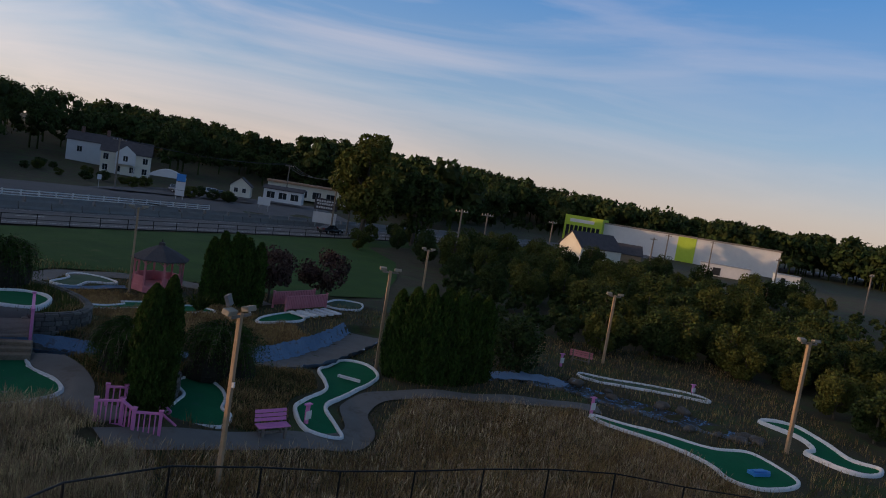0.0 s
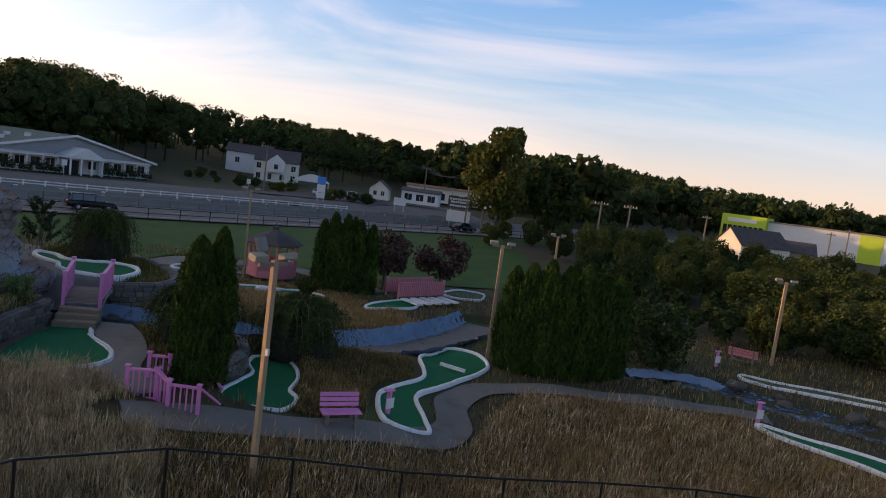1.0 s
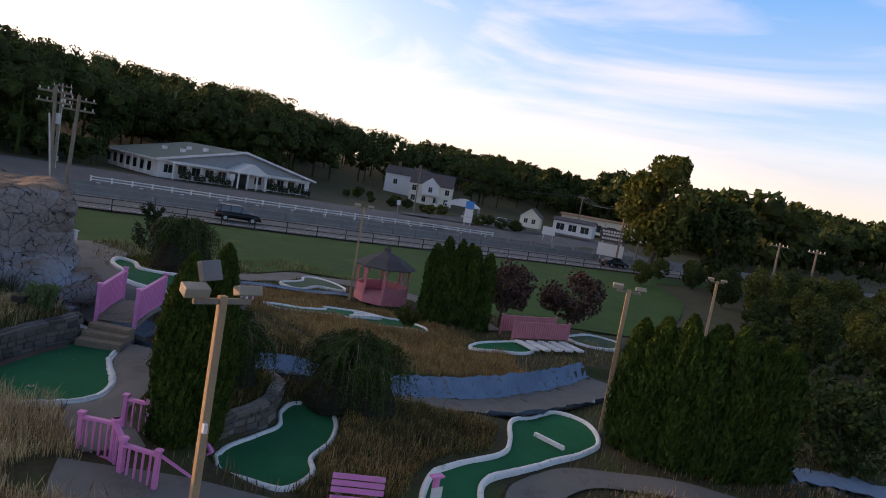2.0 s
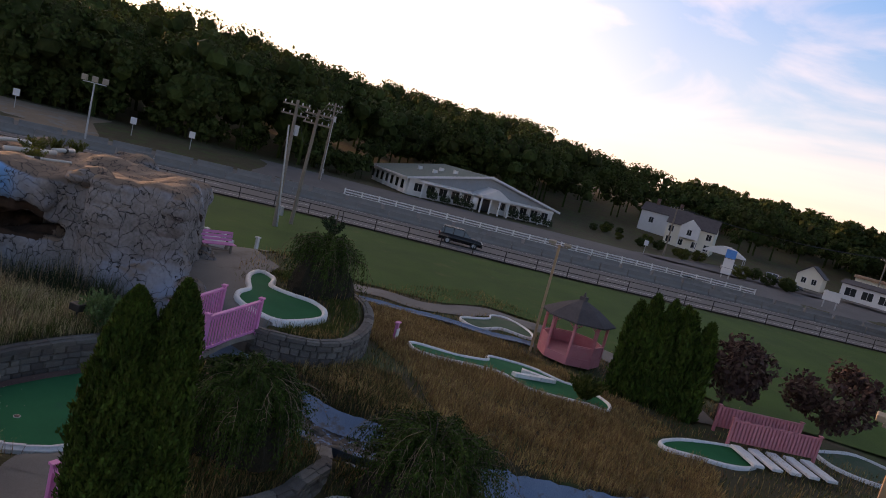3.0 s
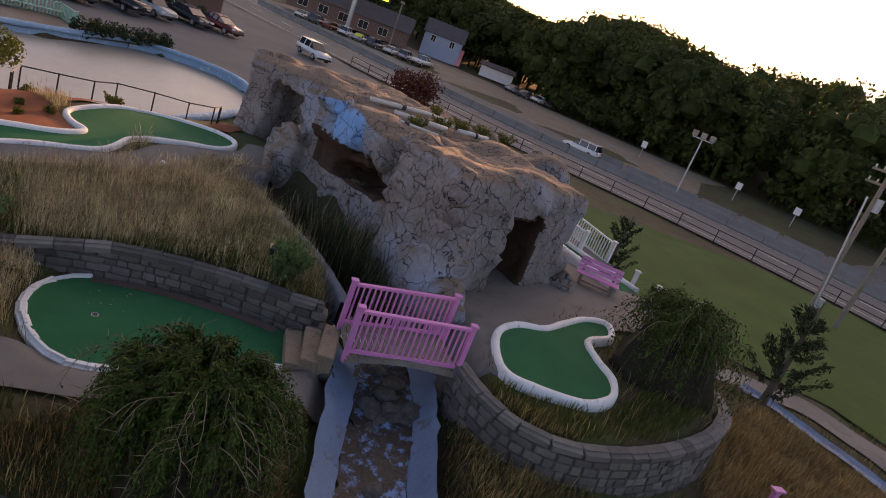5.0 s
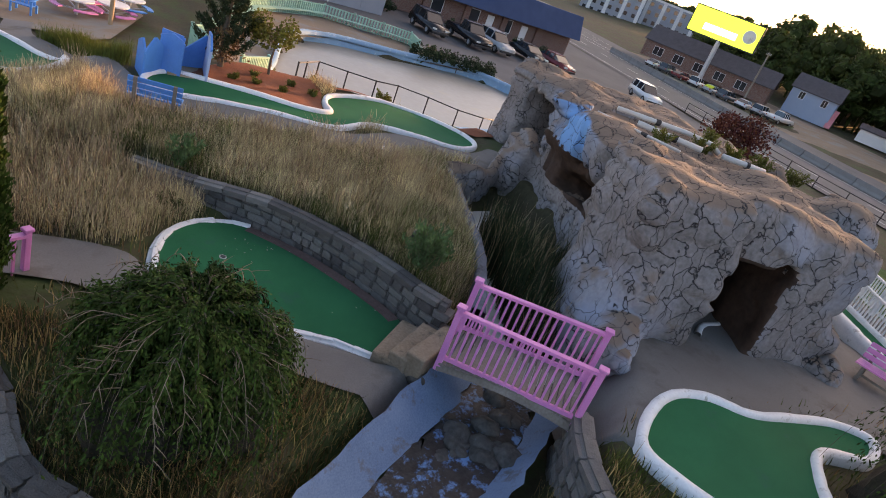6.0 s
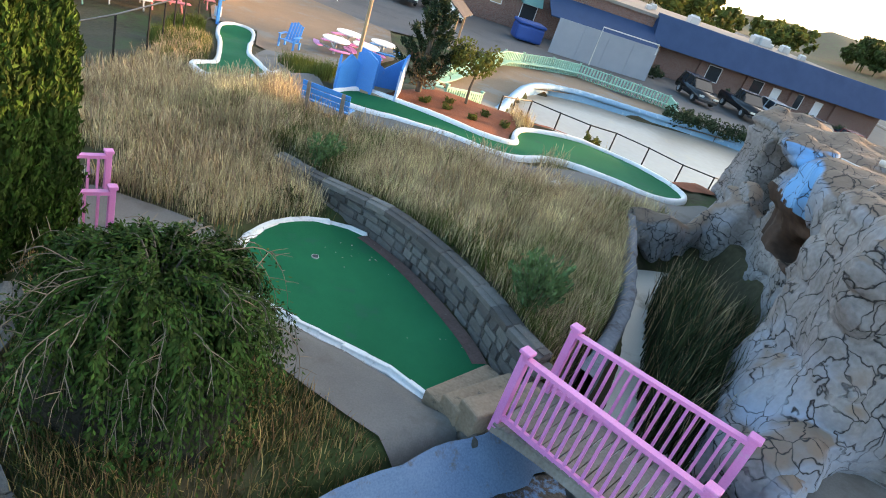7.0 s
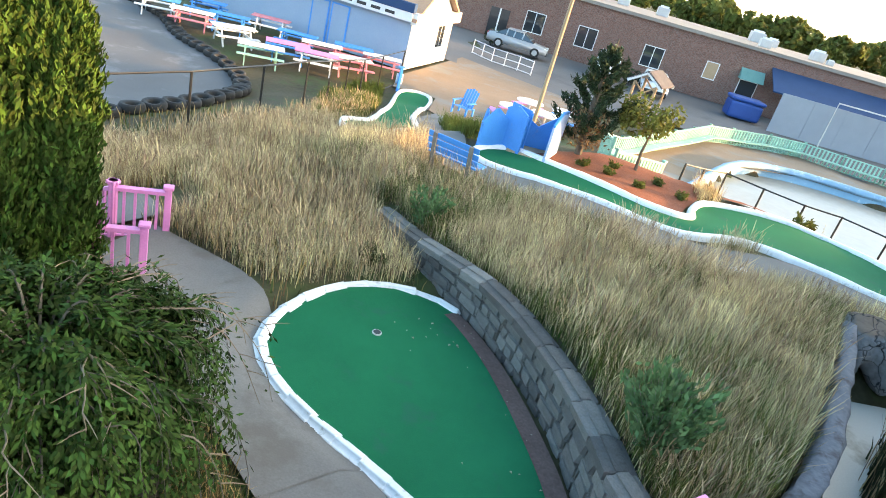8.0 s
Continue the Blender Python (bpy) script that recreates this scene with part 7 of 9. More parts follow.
railing(gr, (-17.0, 10.0, land_at(-17, 10)), (-18.9, 8.2, land_at(-18.9, 8.2)), M["mint"], 0.8, 0.16, 0.09, slat=0.1)
post_rail("pool_fence", curve([(-18.6, 10.7), (-20.6, 8.9), (-21.8, 10.2), (-23.2, 9.9), (-24.6, 11.4), (-26.2, 12.2), (-28.5, 11.0)], 3), 1.3, 1.15, (1.12, 0.1), 0.028, M["black_metal"], "black wire fence between the greens and the pool")
mul = drape("mulch_bed", curve([(-14.6, 12.2), (-16.0, 11.0), (-17.6, 10.6), (-18.7, 11.3), (-18.6, 12.3), (-18.0, 13.4), (-17.6, 14.0), (-16.6, 13.7)], 4, True), M["mulch"], None, 0.06, 0.3)
tagged(mul, "bed of red bark mulch along the winding green", "flower bed", kind="structure")
mul2 = drape("mulch_bed_2", curve([(-19.2, 12.1), (-21.0, 11.7), (-23.6, 12.2), (-24.3, 14.6), (-23.2, 15.0), (-22.6, 13.2), (-21.0, 12.3)], 4, True), M["mulch"], None, 0.06, 0.3)
tagged(mul2, "strip of faded orange mulch beside the pool fence", "flower bed", kind="structure")

# blue bathing-hut facade over the green's start
hut = thing("hut_obstacle", "bright blue wooden huts with zigzag gables over a green", "playhouse")


def hut_board(p, q, outline, mat, label=""):
    """An upright board from foot p to foot q; its outline runs 0 to 1 along and upward in metres, with a trim on top."""
    p, q = Vector(p), Vector(q)
    L = (q - p).length
    z = min(land_at(*p), land_at(*q)) - 0.03
    pts = [(u * L, v) for u, v in outline]
    m = pose(p.x, p.y, z, 0, 0, math.degrees(math.atan2(q.y - p.y, q.x - p.x))) @ pose(0, 0, 0, 90)
    o = part("gable_board", extrude(bmesh.new(), pts, -0.03, 0.03), mat, hut, label)
    o.matrix_basis = m
    for (x0, y0), (x1, y1) in zip(pts[1:], pts[2:]):
        part("trim", beam(bmesh.new(), (x0, y0 + 0.02, 0), (x1, y1 + 0.02, 0), 0.09, 0.05, (0, 0, 1)), M["blue"], o)
    return o


hut_board((-13.2, 12.6), (-13.8, 12.15), [(0, 0), (0, 0.68), (0.45, 1.02), (1, 0.72), (1, 0)], M["blue"])
hut_board((-13.7, 12.1), (-14.15, 12.45), [(0, 0), (0, 1.0), (0.5, 1.12), (1, 0.98), (1, 0)], M["blue"])
hut_board((-13.8, 11.85), (-14.25, 12.15), [(0, 0), (0, 1.1), (1, 1.05), (1, 0)], M["blue"])
hut_board((-13.9, 11.7), (-15.1, 11.6), [(0, 0), (0, 0.98), (0.55, 0.62), (1, 1.05), (1, 0)], M["blue"])
# the lit side of the hut: daylight is put into its paler blue
hut_board((-14.75, 12.8), (-15.15, 11.6), [(0, 0), (0, 0.92), (0.5, 1.14), (1, 1.08), (1, 0)], M["paleblue"], "pale blue side board, lightened as the lit side")
hut_board((-13.2, 12.6), (-13.3, 11.8), [(0, 0), (0, 0.68), (0.5, 0.9), (1, 0.75), (1, 0)], M["blue"])
part("tunnel_floor", extrude(bmesh.new(), [(-13.9, 12.35), (-14.7, 12.75), (-15.1, 11.65), (-14.0, 11.7)], 0.3, 0.62), M["wood"], hut, "bare board floor")

# open pines with upswept branches
def pine(at, tall, spread_r, n_branch, seed, label, name="pine_tree", group="", skirt=False, per=80):
    pn = thing(name, label, "tree", at, group=group)
    part("trunk", tube(bmesh.new(), [(0, 0, -0.1), (0.05, 0, tall * 0.45), (0, 0.03, tall * 0.97)], [0.034 * tall, 0.024 * tall, 0.006 * tall], 7), M["bark"], pn)
    g = np.random.default_rng(seed)
    C, W, N, bm = [], [], [], bmesh.new()
    for k in range(n_branch):
        u = 0.12 + 0.86 * (k + g.uniform()) / n_branch
        a = k * 2.4 + g.normal(0, 0.3)
        L = spread_r * (1.06 - u) ** 0.55 * g.uniform(0.65, 1.15)
        b0 = np.array([0, 0, tall * u * 0.86])
        tip = b0 + np.array([math.cos(a) * L * 0.85, math.sin(a) * L * 0.85, 0.62 * L])
        bend = (b0 + tip) / 2 - np.array([0, 0, 0.14 * L])
        tube(bm, [b0, bend, tip], [0.02, 0.014, 0.005], 4, False)
        s = g.uniform(0.25, 1.0, per)[:, None]
        c = np.where(s < 0.5, b0 + (bend - b0) * s * 2, bend + (tip - bend) * (s * 2 - 1)) + g.normal(0, 0.034 * spread_r, (per, 3))
        C.append(c), W.append(np.tile(tip - bend, (per, 1)) / L + g.normal(0, 0.45, (per, 3))), N.append(g.normal(0, 1, (per, 3)))
    C, W, N = np.vstack(C), np.vstack(W), np.vstack(N)
    V, F = leaves(C, W, N, 0.12 * spread_r, 0.032 * spread_r)
    part("branchwork", bm, M["bark"], pn)
    part("crown", mesh_of("crown", V, F, M["pine"]), None, pn)
    if skirt:
        V, F = leaves(np.c_[g.normal(0, 0.26, (700, 2)), g.uniform(0.3, 1.2, 700)], directions(g, 700), directions(g, 700), 0.13, 0.05)
        tagged(part("dead_skirt", mesh_of("dead_skirt", V, F, M["deadneedles"]), None, pn, "dry brown lower foliage"), kind="stuff")


M["deadneedles"] = material("dead_needles", (0.10, 0.06, 0.03), (0.20, 0.125, 0.065), 2.0, 0.9, 0.0, fine=6, island=0.4, trans=0.2)
pine(ground_pose(-15.75, 11.3), 3.0, 1.25, 30, 9, "small ragged pine with upswept branches and brown skirt", skirt=True, per=240)

fp = thing("flag_pole", "tall pale timber pole in the dirt yard", "pole", (-15.6, 1.6, -1.5))
part("pole", tube(bmesh.new(), [(0, 0, -0.2), (0, 0, 8.0)], [0.09, 0.06], 8), M["wood"], fp)


def picnic_table(at, rz, top, seat, label):
    t = thing("picnic_table", label, "table", at, rz, "picnic tables")
    for k in range(4):
        part("top_board", boxes((-0.9, -0.37 + 0.19 * k, 0.72, 0.9, -0.2 + 0.19 * k, 0.76)), M[top], t)
    for s in (-1, 1):
        part("seat_board", boxes((-0.9, s * 0.68 - 0.13, 0.42, 0.9, s * 0.68 + 0.13, 0.46)), M[seat], t)
        x = 0.6 * s
        for e in (-1, 1):
            part("leg", beam(bmesh.new(), (x, e * 0.7, 0), (x, e * 0.25, 0.73), 0.05, 0.09), M[seat], t)
        part("crossbar", beam(bmesh.new(), (x, -0.78, 0.4), (x, 0.78, 0.4), 0.05, 0.09), M[seat], t)
    return t


gt = random.Random(8)
for x, y, rz, a, b in ((-0.3, -1.8, 20, "siding", "salmon"), (-2.6, -0.6, 30, "siding", "siding"), (-4.4, 1.2, 25, "siding", "mint"), (-5.0, -0.4, 15, "pink", "blue"), (-6.4, 0.2, 20, "pink", "siding"), (-6.0, -2.2, 20, "siding", "salmon"), (-1.4, -3.2, 5, "blue", "blue"), (-4.6, -3.2, 8, "blue", "blue"), (-7.2, -3.4, 10, "blue", "salmon"), (-8.6, -3.2, 10, "siding", "salmon"), (1.6, -2.6, 20, "blue", "siding"), (0.4, -5.0, 12, "blue", "blue"), (-2.8, -4.9, 12, "salmon", "siding"), (-7.6, -1.0, 20, "siding", "salmon")):
    picnic_table((x, y, land_at(x, y) + 0.06), rz + gt.uniform(-8, 8), a, b, "picnic table with painted boards beside the cafe")
for x, y, s in ((-14.8, 0.0, "purple_paint"), (-16.2, -0.3, "purple_paint"), (-17.2, -1.5, "blue"), (-15.6, -1.9, "pink")):
    t = thing("round_table", "round white picnic table with four curved seats", "table", (x, y, land_at(x, y) + 0.07), gt.uniform(0, 90), "round picnic tables")
    bm = bmesh.new()
    bmesh.ops.create_cone(bm, cap_ends=True, segments=20, radius1=0.62, radius2=0.62, depth=0.05, matrix=Matrix.Translation((0, 0, 0.74)))
    part("tabletop", bm, M["siding"], t)
    part("pedestal", tube(bmesh.new(), [(0, 0, 0), (0, 0, 0.72)], 0.07, 8), M["grey"], t)
    for k in range(4):
        a0 = radians(90 * k)
        pts = [(0.98 * math.cos(a0 + d), 0.98 * math.sin(a0 + d)) for d in np.linspace(-0.5, 0.5, 6)] + [(0.72 * math.cos(a0 + d), 0.72 * math.sin(a0 + d)) for d in np.linspace(0.5, -0.5, 6)]
        part("seat", extrude(bmesh.new(), pts, 0.42, 0.46), M["pink"] if s != "blue" else M["blue"], t)
        part("seat_arm", beam(bmesh.new(), (0, 0, 0.3), (0.85 * math.cos(a0), 0.85 * math.sin(a0), 0.42), 0.05), M["grey"], t)
ch = thing("garden_chair", "blue slatted garden chair on the dirt yard", "chair", (-12.6, 1.6, land_at(-12.6, 1.6) + 0.08), 150)
for k in range(4):
    part("seat_slat", boxes((-0.3, 0.13 * k, 0.32 - 0.02 * k, 0.3, 0.13 * k + 0.11, 0.345 - 0.02 * k)), M["blue"], ch)
for k in range(5):
    o = part("back_slat", boxes((-0.3 + 0.125 * k, 0.0, 0.0, -0.2 + 0.125 * k, 0.02, 0.75 + 0.05 * (2 - abs(k - 2)))), M["blue"], ch)
    o.matrix_basis = pose(0, 0.5, 0.24, -22)
for s in (-0.33, 0.33):
    part("arm", boxes((s - 0.06, -0.05, 0.52, s + 0.06, 0.6, 0.545)), M["blue"], ch)
    part("front_leg", boxes((s - 0.03, 0.0, 0, s + 0.03, 0.08, 0.52)), M["blue"], ch)
    part("back_leg", boxes((s - 0.03, 0.55, 0, s + 0.03, 0.63, 0.3)), M["blue"], ch)


# ---- buildings ----
def window(parent, x, z, w, h, y=0.0, bars=1, mat=None, frame_mat=None):
    """A window on a wall that faces -y in its parent's axes: frame, sill, glass."""
    f = part("window", boxes((x - w / 2 - 0.06, y - 0.05, z - 0.06, x + w / 2 + 0.06, y - 0.01, z), (x - w / 2 - 0.06, y - 0.05, z + h, x + w / 2 + 0.06, y - 0.01, z + h + 0.06), (x - w / 2 - 0.06, y - 0.05, z, x - w / 2, y - 0.01, z + h), (x + w / 2, y - 0.05, z, x + w / 2 + 0.06, y - 0.01, z + h)), frame_mat or M["siding"], parent)
    part("pane", boxes((x - w / 2, y - 0.03, z, x + w / 2, y - 0.012, z + h)), mat or M["glass"], f)
    for k in range(bars):
        xx = x - w / 2 + w * (k + 1) / (bars + 1)
        part("glazing_bar", boxes((xx - 0.025, y - 0.045, z, xx + 0.025, y - 0.03, z + h)), frame_mat or M["siding"], f)
    return f


def gable_house(name, at, rz, w, d, wall, ridge, mats, label, over=0.35, along_x=True):
    """Walls and a gable roof; front faces -y, origin at the front's middle."""
    h = thing(name, label, "building", at, rz)
    bm = bmesh.new()
    if along_x:
        extrude(bm, [(0, 0), (d, 0), (d, wall), (d / 2, ridge), (0, wall)], -w / 2, w / 2, Matrix(((0, 0, 1, 0), (1, 0, 0, 0), (0, 1, 0, 0), (0, 0, 0, 1))))
    else:
        extrude(bm, [(-w / 2, 0), (w / 2, 0), (w / 2, wall), (0, ridge), (-w / 2, wall)], 0, -d, pose(0, 0, 0, 90))
    part("wall", bm, M[mats[0]], h)
    bm = bmesh.new()
    if along_x:
        s = (ridge - wall) / (d / 2)
        for e in (0, 1):
            y0, y1 = (-over, d / 2) if e == 0 else (d + over, d / 2)
            z0 = wall - s * over
            beam(bm, (0, (y0 + y1) / 2 - 0.001, (z0 + ridge) / 2 + 0.06), (0, (y0 + y1) / 2 + 0.001, (z0 + ridge) / 2 + 0.06), 0.01, 0.01)
            vs = [bm.verts.new(v) for v in ((-w / 2 - over, y0, z0 + 0.04), (w / 2 + over, y0, z0 + 0.04), (w / 2 + over, y1, ridge + 0.04), (-w / 2 - over, y1, ridge + 0.04), (-w / 2 - over, y0, z0 + 0.18), (w / 2 + over, y0, z0 + 0.18), (w / 2 + over, y1, ridge + 0.18), (-w / 2 - over, y1, ridge + 0.18))]
            for f in ((0, 1, 2, 3), (7, 6, 5, 4), (0, 4, 5, 1), (1, 5, 6, 2), (2, 6, 7, 3), (3, 7, 4, 0)):
                bm.faces.new([vs[k] for k in f])
    else:
        s = (ridge - wall) / (w / 2)
        for e in (-1, 1):
            x0, z0 = e * (w / 2 + over), wall - s * over
            vs = [bm.verts.new(v) for v in ((x0, -over, z0 + 0.04), (x0, d + over, z0 + 0.04), (0, d + over, ridge + 0.04), (0, -over, ridge + 0.04), (x0, -over, z0 + 0.18), (x0, d + over, z0 + 0.18), (0, d + over, ridge + 0.18), (0, -over, ridge + 0.18))]
            for f in ((0, 1, 2, 3), (7, 6, 5, 4), (0, 4, 5, 1), (1, 5, 6, 2), (2, 6, 7, 3), (3, 7, 4, 0)):
                bm.faces.new([vs[k] for k in f])
    bmesh.ops.recalc_face_normals(bm, faces=bm.faces[:])
    part("roof", bm, M[mats[1]], h)
    return h


M["lightblue"] = material("light_blue_boards", (0.216, 0.298, 0.412), (0.257, 0.34, 0.443), 0.8, 0.6, 0.15, fine=14)
M["purple_paint"] = M["pink"]
# cafe: long light blue side, white gable end
caf = gable_house("cafe", (-3.76, -6.5, -1.62), 165, 11.7, 6.2, 2.5, 4.3, ("lightblue", "brownroof"), "low light blue cafe with a brown shingled roof")
for x in (1.0, 2.1):
    dr = part("door", boxes((x - 0.42, -0.05, 0.05, x + 0.42, -0.01, 2.05)), M["lightblue"], caf)
    part("door_frame", boxes((x - 0.5, -0.04, 0.0, x - 0.42, -0.005, 2.12), (x + 0.42, -0.04, 0.0, x + 0.5, -0.005, 2.12), (x - 0.42, -0.04, 2.05, x + 0.42, -0.005, 2.12)), M["blue"], dr)
part("sign_band", boxes((-5.95, -0.42, 2.32, 5.95, -0.36, 2.72)), M["siding"], caf, "white fascia with unreadable dark lettering")
for k in range(14):
    part("letter_bar", boxes((-5.2 + 0.75 * k, -0.43, 2.44, -4.7 + 0.75 * k, -0.421, 2.58)), M["dark"], caf)
part("fascia", boxes((-6.0, -0.45, 2.74, 6.0, -0.1, 3.15)), M["navy"], caf, "dark blue sloped awning")
end = part("end_wall", boxes((5.86, 0.02, 0.02, 5.9, 6.18, 2.5)), M["siding"], caf, "white boarded end wall")
part("end_door", boxes((5.9, 0.5, 0.05, 5.93, 2.6, 2.1)), M["siding"], caf)
for y in (4.0, 4.55):
    part("end_window", boxes((5.9, y, 0.9, 5.93, y + 0.4, 2.0)), M["glass"], caf)
part("frieze", boxes((5.9, -0.3, 2.2, 6.2, 6.5, 2.75)), M["siding"], caf)

# brick building: long plain wall, navy canopy over the shop end
M["brick"] = material("red_brown_brick", (0.20, 0.105, 0.08), (0.30, 0.17, 0.13), 0.6, 0.9, 0.3, fine=8)


def brick_pattern(m):
    n, l = m.node_tree.nodes, m.node_tree.links
    b = n["Principled BSDF"]
    tc = n.new("ShaderNodeTexCoord")
    sep, com = n.new("ShaderNodeSeparateXYZ"), n.new("ShaderNodeCombineXYZ")
    l.new(tc.outputs["Object"], sep.inputs[0])
    l.new(sep.outputs["X"], com.inputs["X"]), l.new(sep.outputs["Z"], com.inputs["Y"])
    br = n.new("ShaderNodeTexBrick")
    br.inputs["Scale"].default_value = 4.2
    br.inputs["Color1"].default_value, br.inputs["Color2"].default_value = (0.115, 0.055, 0.043, 1), (0.20, 0.105, 0.082, 1)
    br.inputs["Mortar"].default_value, br.inputs["Mortar Size"].default_value = (0.20, 0.17, 0.15, 1), 0.02
    l.new(com.outputs[0], br.inputs["Vector"])
    l.new(br.outputs["Color"], b.inputs["Base Color"])


brick_pattern(M["brick"])
bb = thing("brick_building", "long brown brick building with flat roof and navy canopy", "building", (-37.0, -25.0, -1.62), 171)
# front faces -y after turning; x runs along the facade
part("wall", boxes((-27.0, 0.0, 0.0, 34.0, 22.0, 4.5)), M["brick"], bb)
part("roof", boxes((-27.2, -0.2, 4.5, 34.2, 22.2, 4.75)), M["flatroof"], bb, "pale gravelled flat roof")
for x in (-20.5, -16.2, -10.8):
    window(bb, x, 1.2, 1.5, 1.5, 0.0, 1)
wd = window(bb, -6.2, 1.6, 0.9, 1.2, 0.0, 0, M["wood"])
for x in (-23.4,):
    d_ = part("door", boxes((x - 0.8, -0.06, 0.02, x + 0.8, -0.01, 2.3)), M["glass"], bb)
    part("door_frame", boxes((x - 0.06, -0.08, 0.02, x + 0.06, -0.06, 2.3)), M["siding"], d_)
for x, y in ((-3.2, 2.4), (3.4, 2.4), (20.0, 2.7), (24.5, 2.7), (15.4, 2.7)):
    bm = bmesh.new()
    vs = [bm.verts.new(v) for v in ((x - 0.9, -0.02, y + 0.7), (x + 0.9, -0.02, y + 0.7), (x + 0.9, -0.9, y - 0.1), (x - 0.9, -0.9, y - 0.1), (x - 0.9, -0.02, y - 0.1), (x + 0.9, -0.02, y - 0.1))]
    for f in ((0, 1, 2, 3), (0, 3, 4), (1, 5, 2)):
        bm.faces.new([vs[k] for k in f])
    aw = part("awning", bm, M["awning"], bb, "faded green cloth awning")
    window(bb, x, 0.9, 1.3, 1.3, 0.0, 0)
for x in (3.4, 22.2, 27.0):
    part("shop_door", boxes((x - 0.45, -0.07, 0.02, x + 0.45, -0.02, 2.1)), M["siding"], bb)
bm = bmesh.new()
extrude(bm, [(-1.3, 2.5), (0.05, 2.9), (0.05, 5.0), (-0.4, 5.0)], 8.0, 34.3, Matrix(((0, 0, 1, 0), (1, 0, 0, 0), (0, 1, 0, 0), (0, 0, 0, 1))))
part("canopy", bm, M["navy"], bb, "navy blue metal canopy")
bm = bmesh.new()
extrude(bm, [(-3.0, 2.2), (0.05, 3.6), (0.05, 3.7), (-3.0, 2.3)], -2.0, 8.0, Matrix(((0, 0, 1, 0), (1, 0, 0, 0), (0, 1, 0, 0), (0, 0, 0, 1))))
part("lean_to_roof", bm, M["navy"], bb, "navy blue sloping porch roof")
for x in range(9, 34, 5):
    part("pier", boxes((x - 0.35, -0.25, 0.0, x + 0.35, 0.0, 3.2)), M["brick"], bb)
gu = random.Random(2)
for k in range(16):
    x, y, s = gu.uniform(-18, 30), gu.uniform(2, 14), gu.uniform(0.5, 1.3)
    rv = thing("roof_unit", "grey roof vent unit on the flat roof", "vent", (0, 0, 0), group="roof units")
    rv.matrix_world = pose(-37.0, -25.0, -1.62, 0, 0, 171) @ pose(x, y, 4.75)
    part("housing", boxes((-s / 2, -s / 2, 0, s / 2, s / 2, s * 0.7), bevel=0.04), M["grey"], rv)
    part("cowl", boxes((-s * 0.35, -s * 0.35, s * 0.7, s * 0.35, s * 0.35, s * 0.85)), M["siding"], rv)

gwall = thing("panel_screen", "tall grey-blue sheet metal screen with a white pipe frame", "screen", (-37.8, -17.8, -1.6), 175)
M["panel"] = material("grey_blue_sheet", (0.216, 0.24, 0.276), (0.264, 0.288, 0.324), 0.8, 0.6, 0.1)
for k in range(4):
    part("panel", boxes((-4.4 + 2.2 * k, -0.04, 0.0, -2.22 + 2.2 * k, 0.04, 2.65)), M["panel"], gwall)
part("pipe_frame", tube(bmesh.new(), [(-1.0, -0.5, 0), (-1.0, -0.5, 3.0), (4.0, -0.5, 3.0), (4.0, -0.5, 2.2)], 0.05, 6), M["pvc"], gwall)
dp = thing("dumpster", "rounded blue plastic dumpster against the brick wall", "dumpster", (-32.2, -20.4, -1.6), 175)
part("body", boxes((-1.15, -0.85, 0.05, 1.15, 0.85, 1.25), bevel=0.2), M["dumpblue"], dp)
part("lid", boxes((-1.2, -0.9, 1.25, 1.2, 0.9, 1.5), bevel=0.12), M["dumpblue"], dp)
for s in (-0.7, 0.7):
    part("wheel", tube(bmesh.new(), [(s, -0.55, 0.08), (s, -0.45, 0.08)], 0.09, 8), M["rubber"], dp)
sh = thing("shelter", "small open shelter with grey shingled roof on timber posts", "shelter", (-22.4, -9.4, -1.6), 62)
for x in (-1.1, 1.1):
    for y in (-0.6, 0.6):
        part("post", boxes((x - 0.06, y - 0.06, 0, x + 0.06, y + 0.06, 2.0)), M["wood"], sh)
    for s in (-1, 1):
        part("brace", beam(bmesh.new(), (x, 0, 1.5), (x, s * 0.6, 2.0), 0.06, 0.08), M["wood"], sh)
        part("verge_board", beam(bmesh.new(), (x * 1.25, s * 0.95, 1.95), (x * 1.25, 0, 2.6), 0.05, 0.16), M["siding"], sh)
for s in (-1, 1):
    bm = bmesh.new()
    vs = [bm.verts.new(v) for v in ((-1.4, s * 0.95, 2.0), (1.4, s * 0.95, 2.0), (1.4, 0, 2.62), (-1.4, 0, 2.62), (-1.4, s * 0.95, 2.08), (1.4, s * 0.95, 2.08), (1.4, 0, 2.7), (-1.4, 0, 2.7))]
    for f in ((0, 1, 2, 3), (7, 6, 5, 4), (0, 4, 5, 1), (1, 5, 6, 2), (2, 6, 7, 3), (3, 7, 4, 0)):
        bm.faces.new([vs[k] for k in f])
    bmesh.ops.recalc_face_normals(bm, faces=bm.faces[:])
    part("roof_slope", bm, M["shingle"], sh)
post_rail("low_white_fence", [(-12.5, -17.0), (-14.0, -15.5), (-16.4, -14.4)], 1.0, 0.95, (0.9, 0.5, 0.1), 0.035, M["siding"], "low white pipe fence before the brick building")
hedges = [(-36.6, -4.6), (-37.6, -4.4), (-38.6, -4.2), (-39.6, -3.9), (-40.7, -3.6), (-41.8, -3.3), (-24.5, -22.5), (-13.8, -24.0), (-45.0, -20.5), (-48.5, -19.8), (-52.0, -19.2), (-61.0, -18.4), (-64.0, -17.5)]
hm = tree_meshes(1.1, 0.8, 900, 71, 0.14, M["pine"], first=0.0, clumps=14)
hb = None
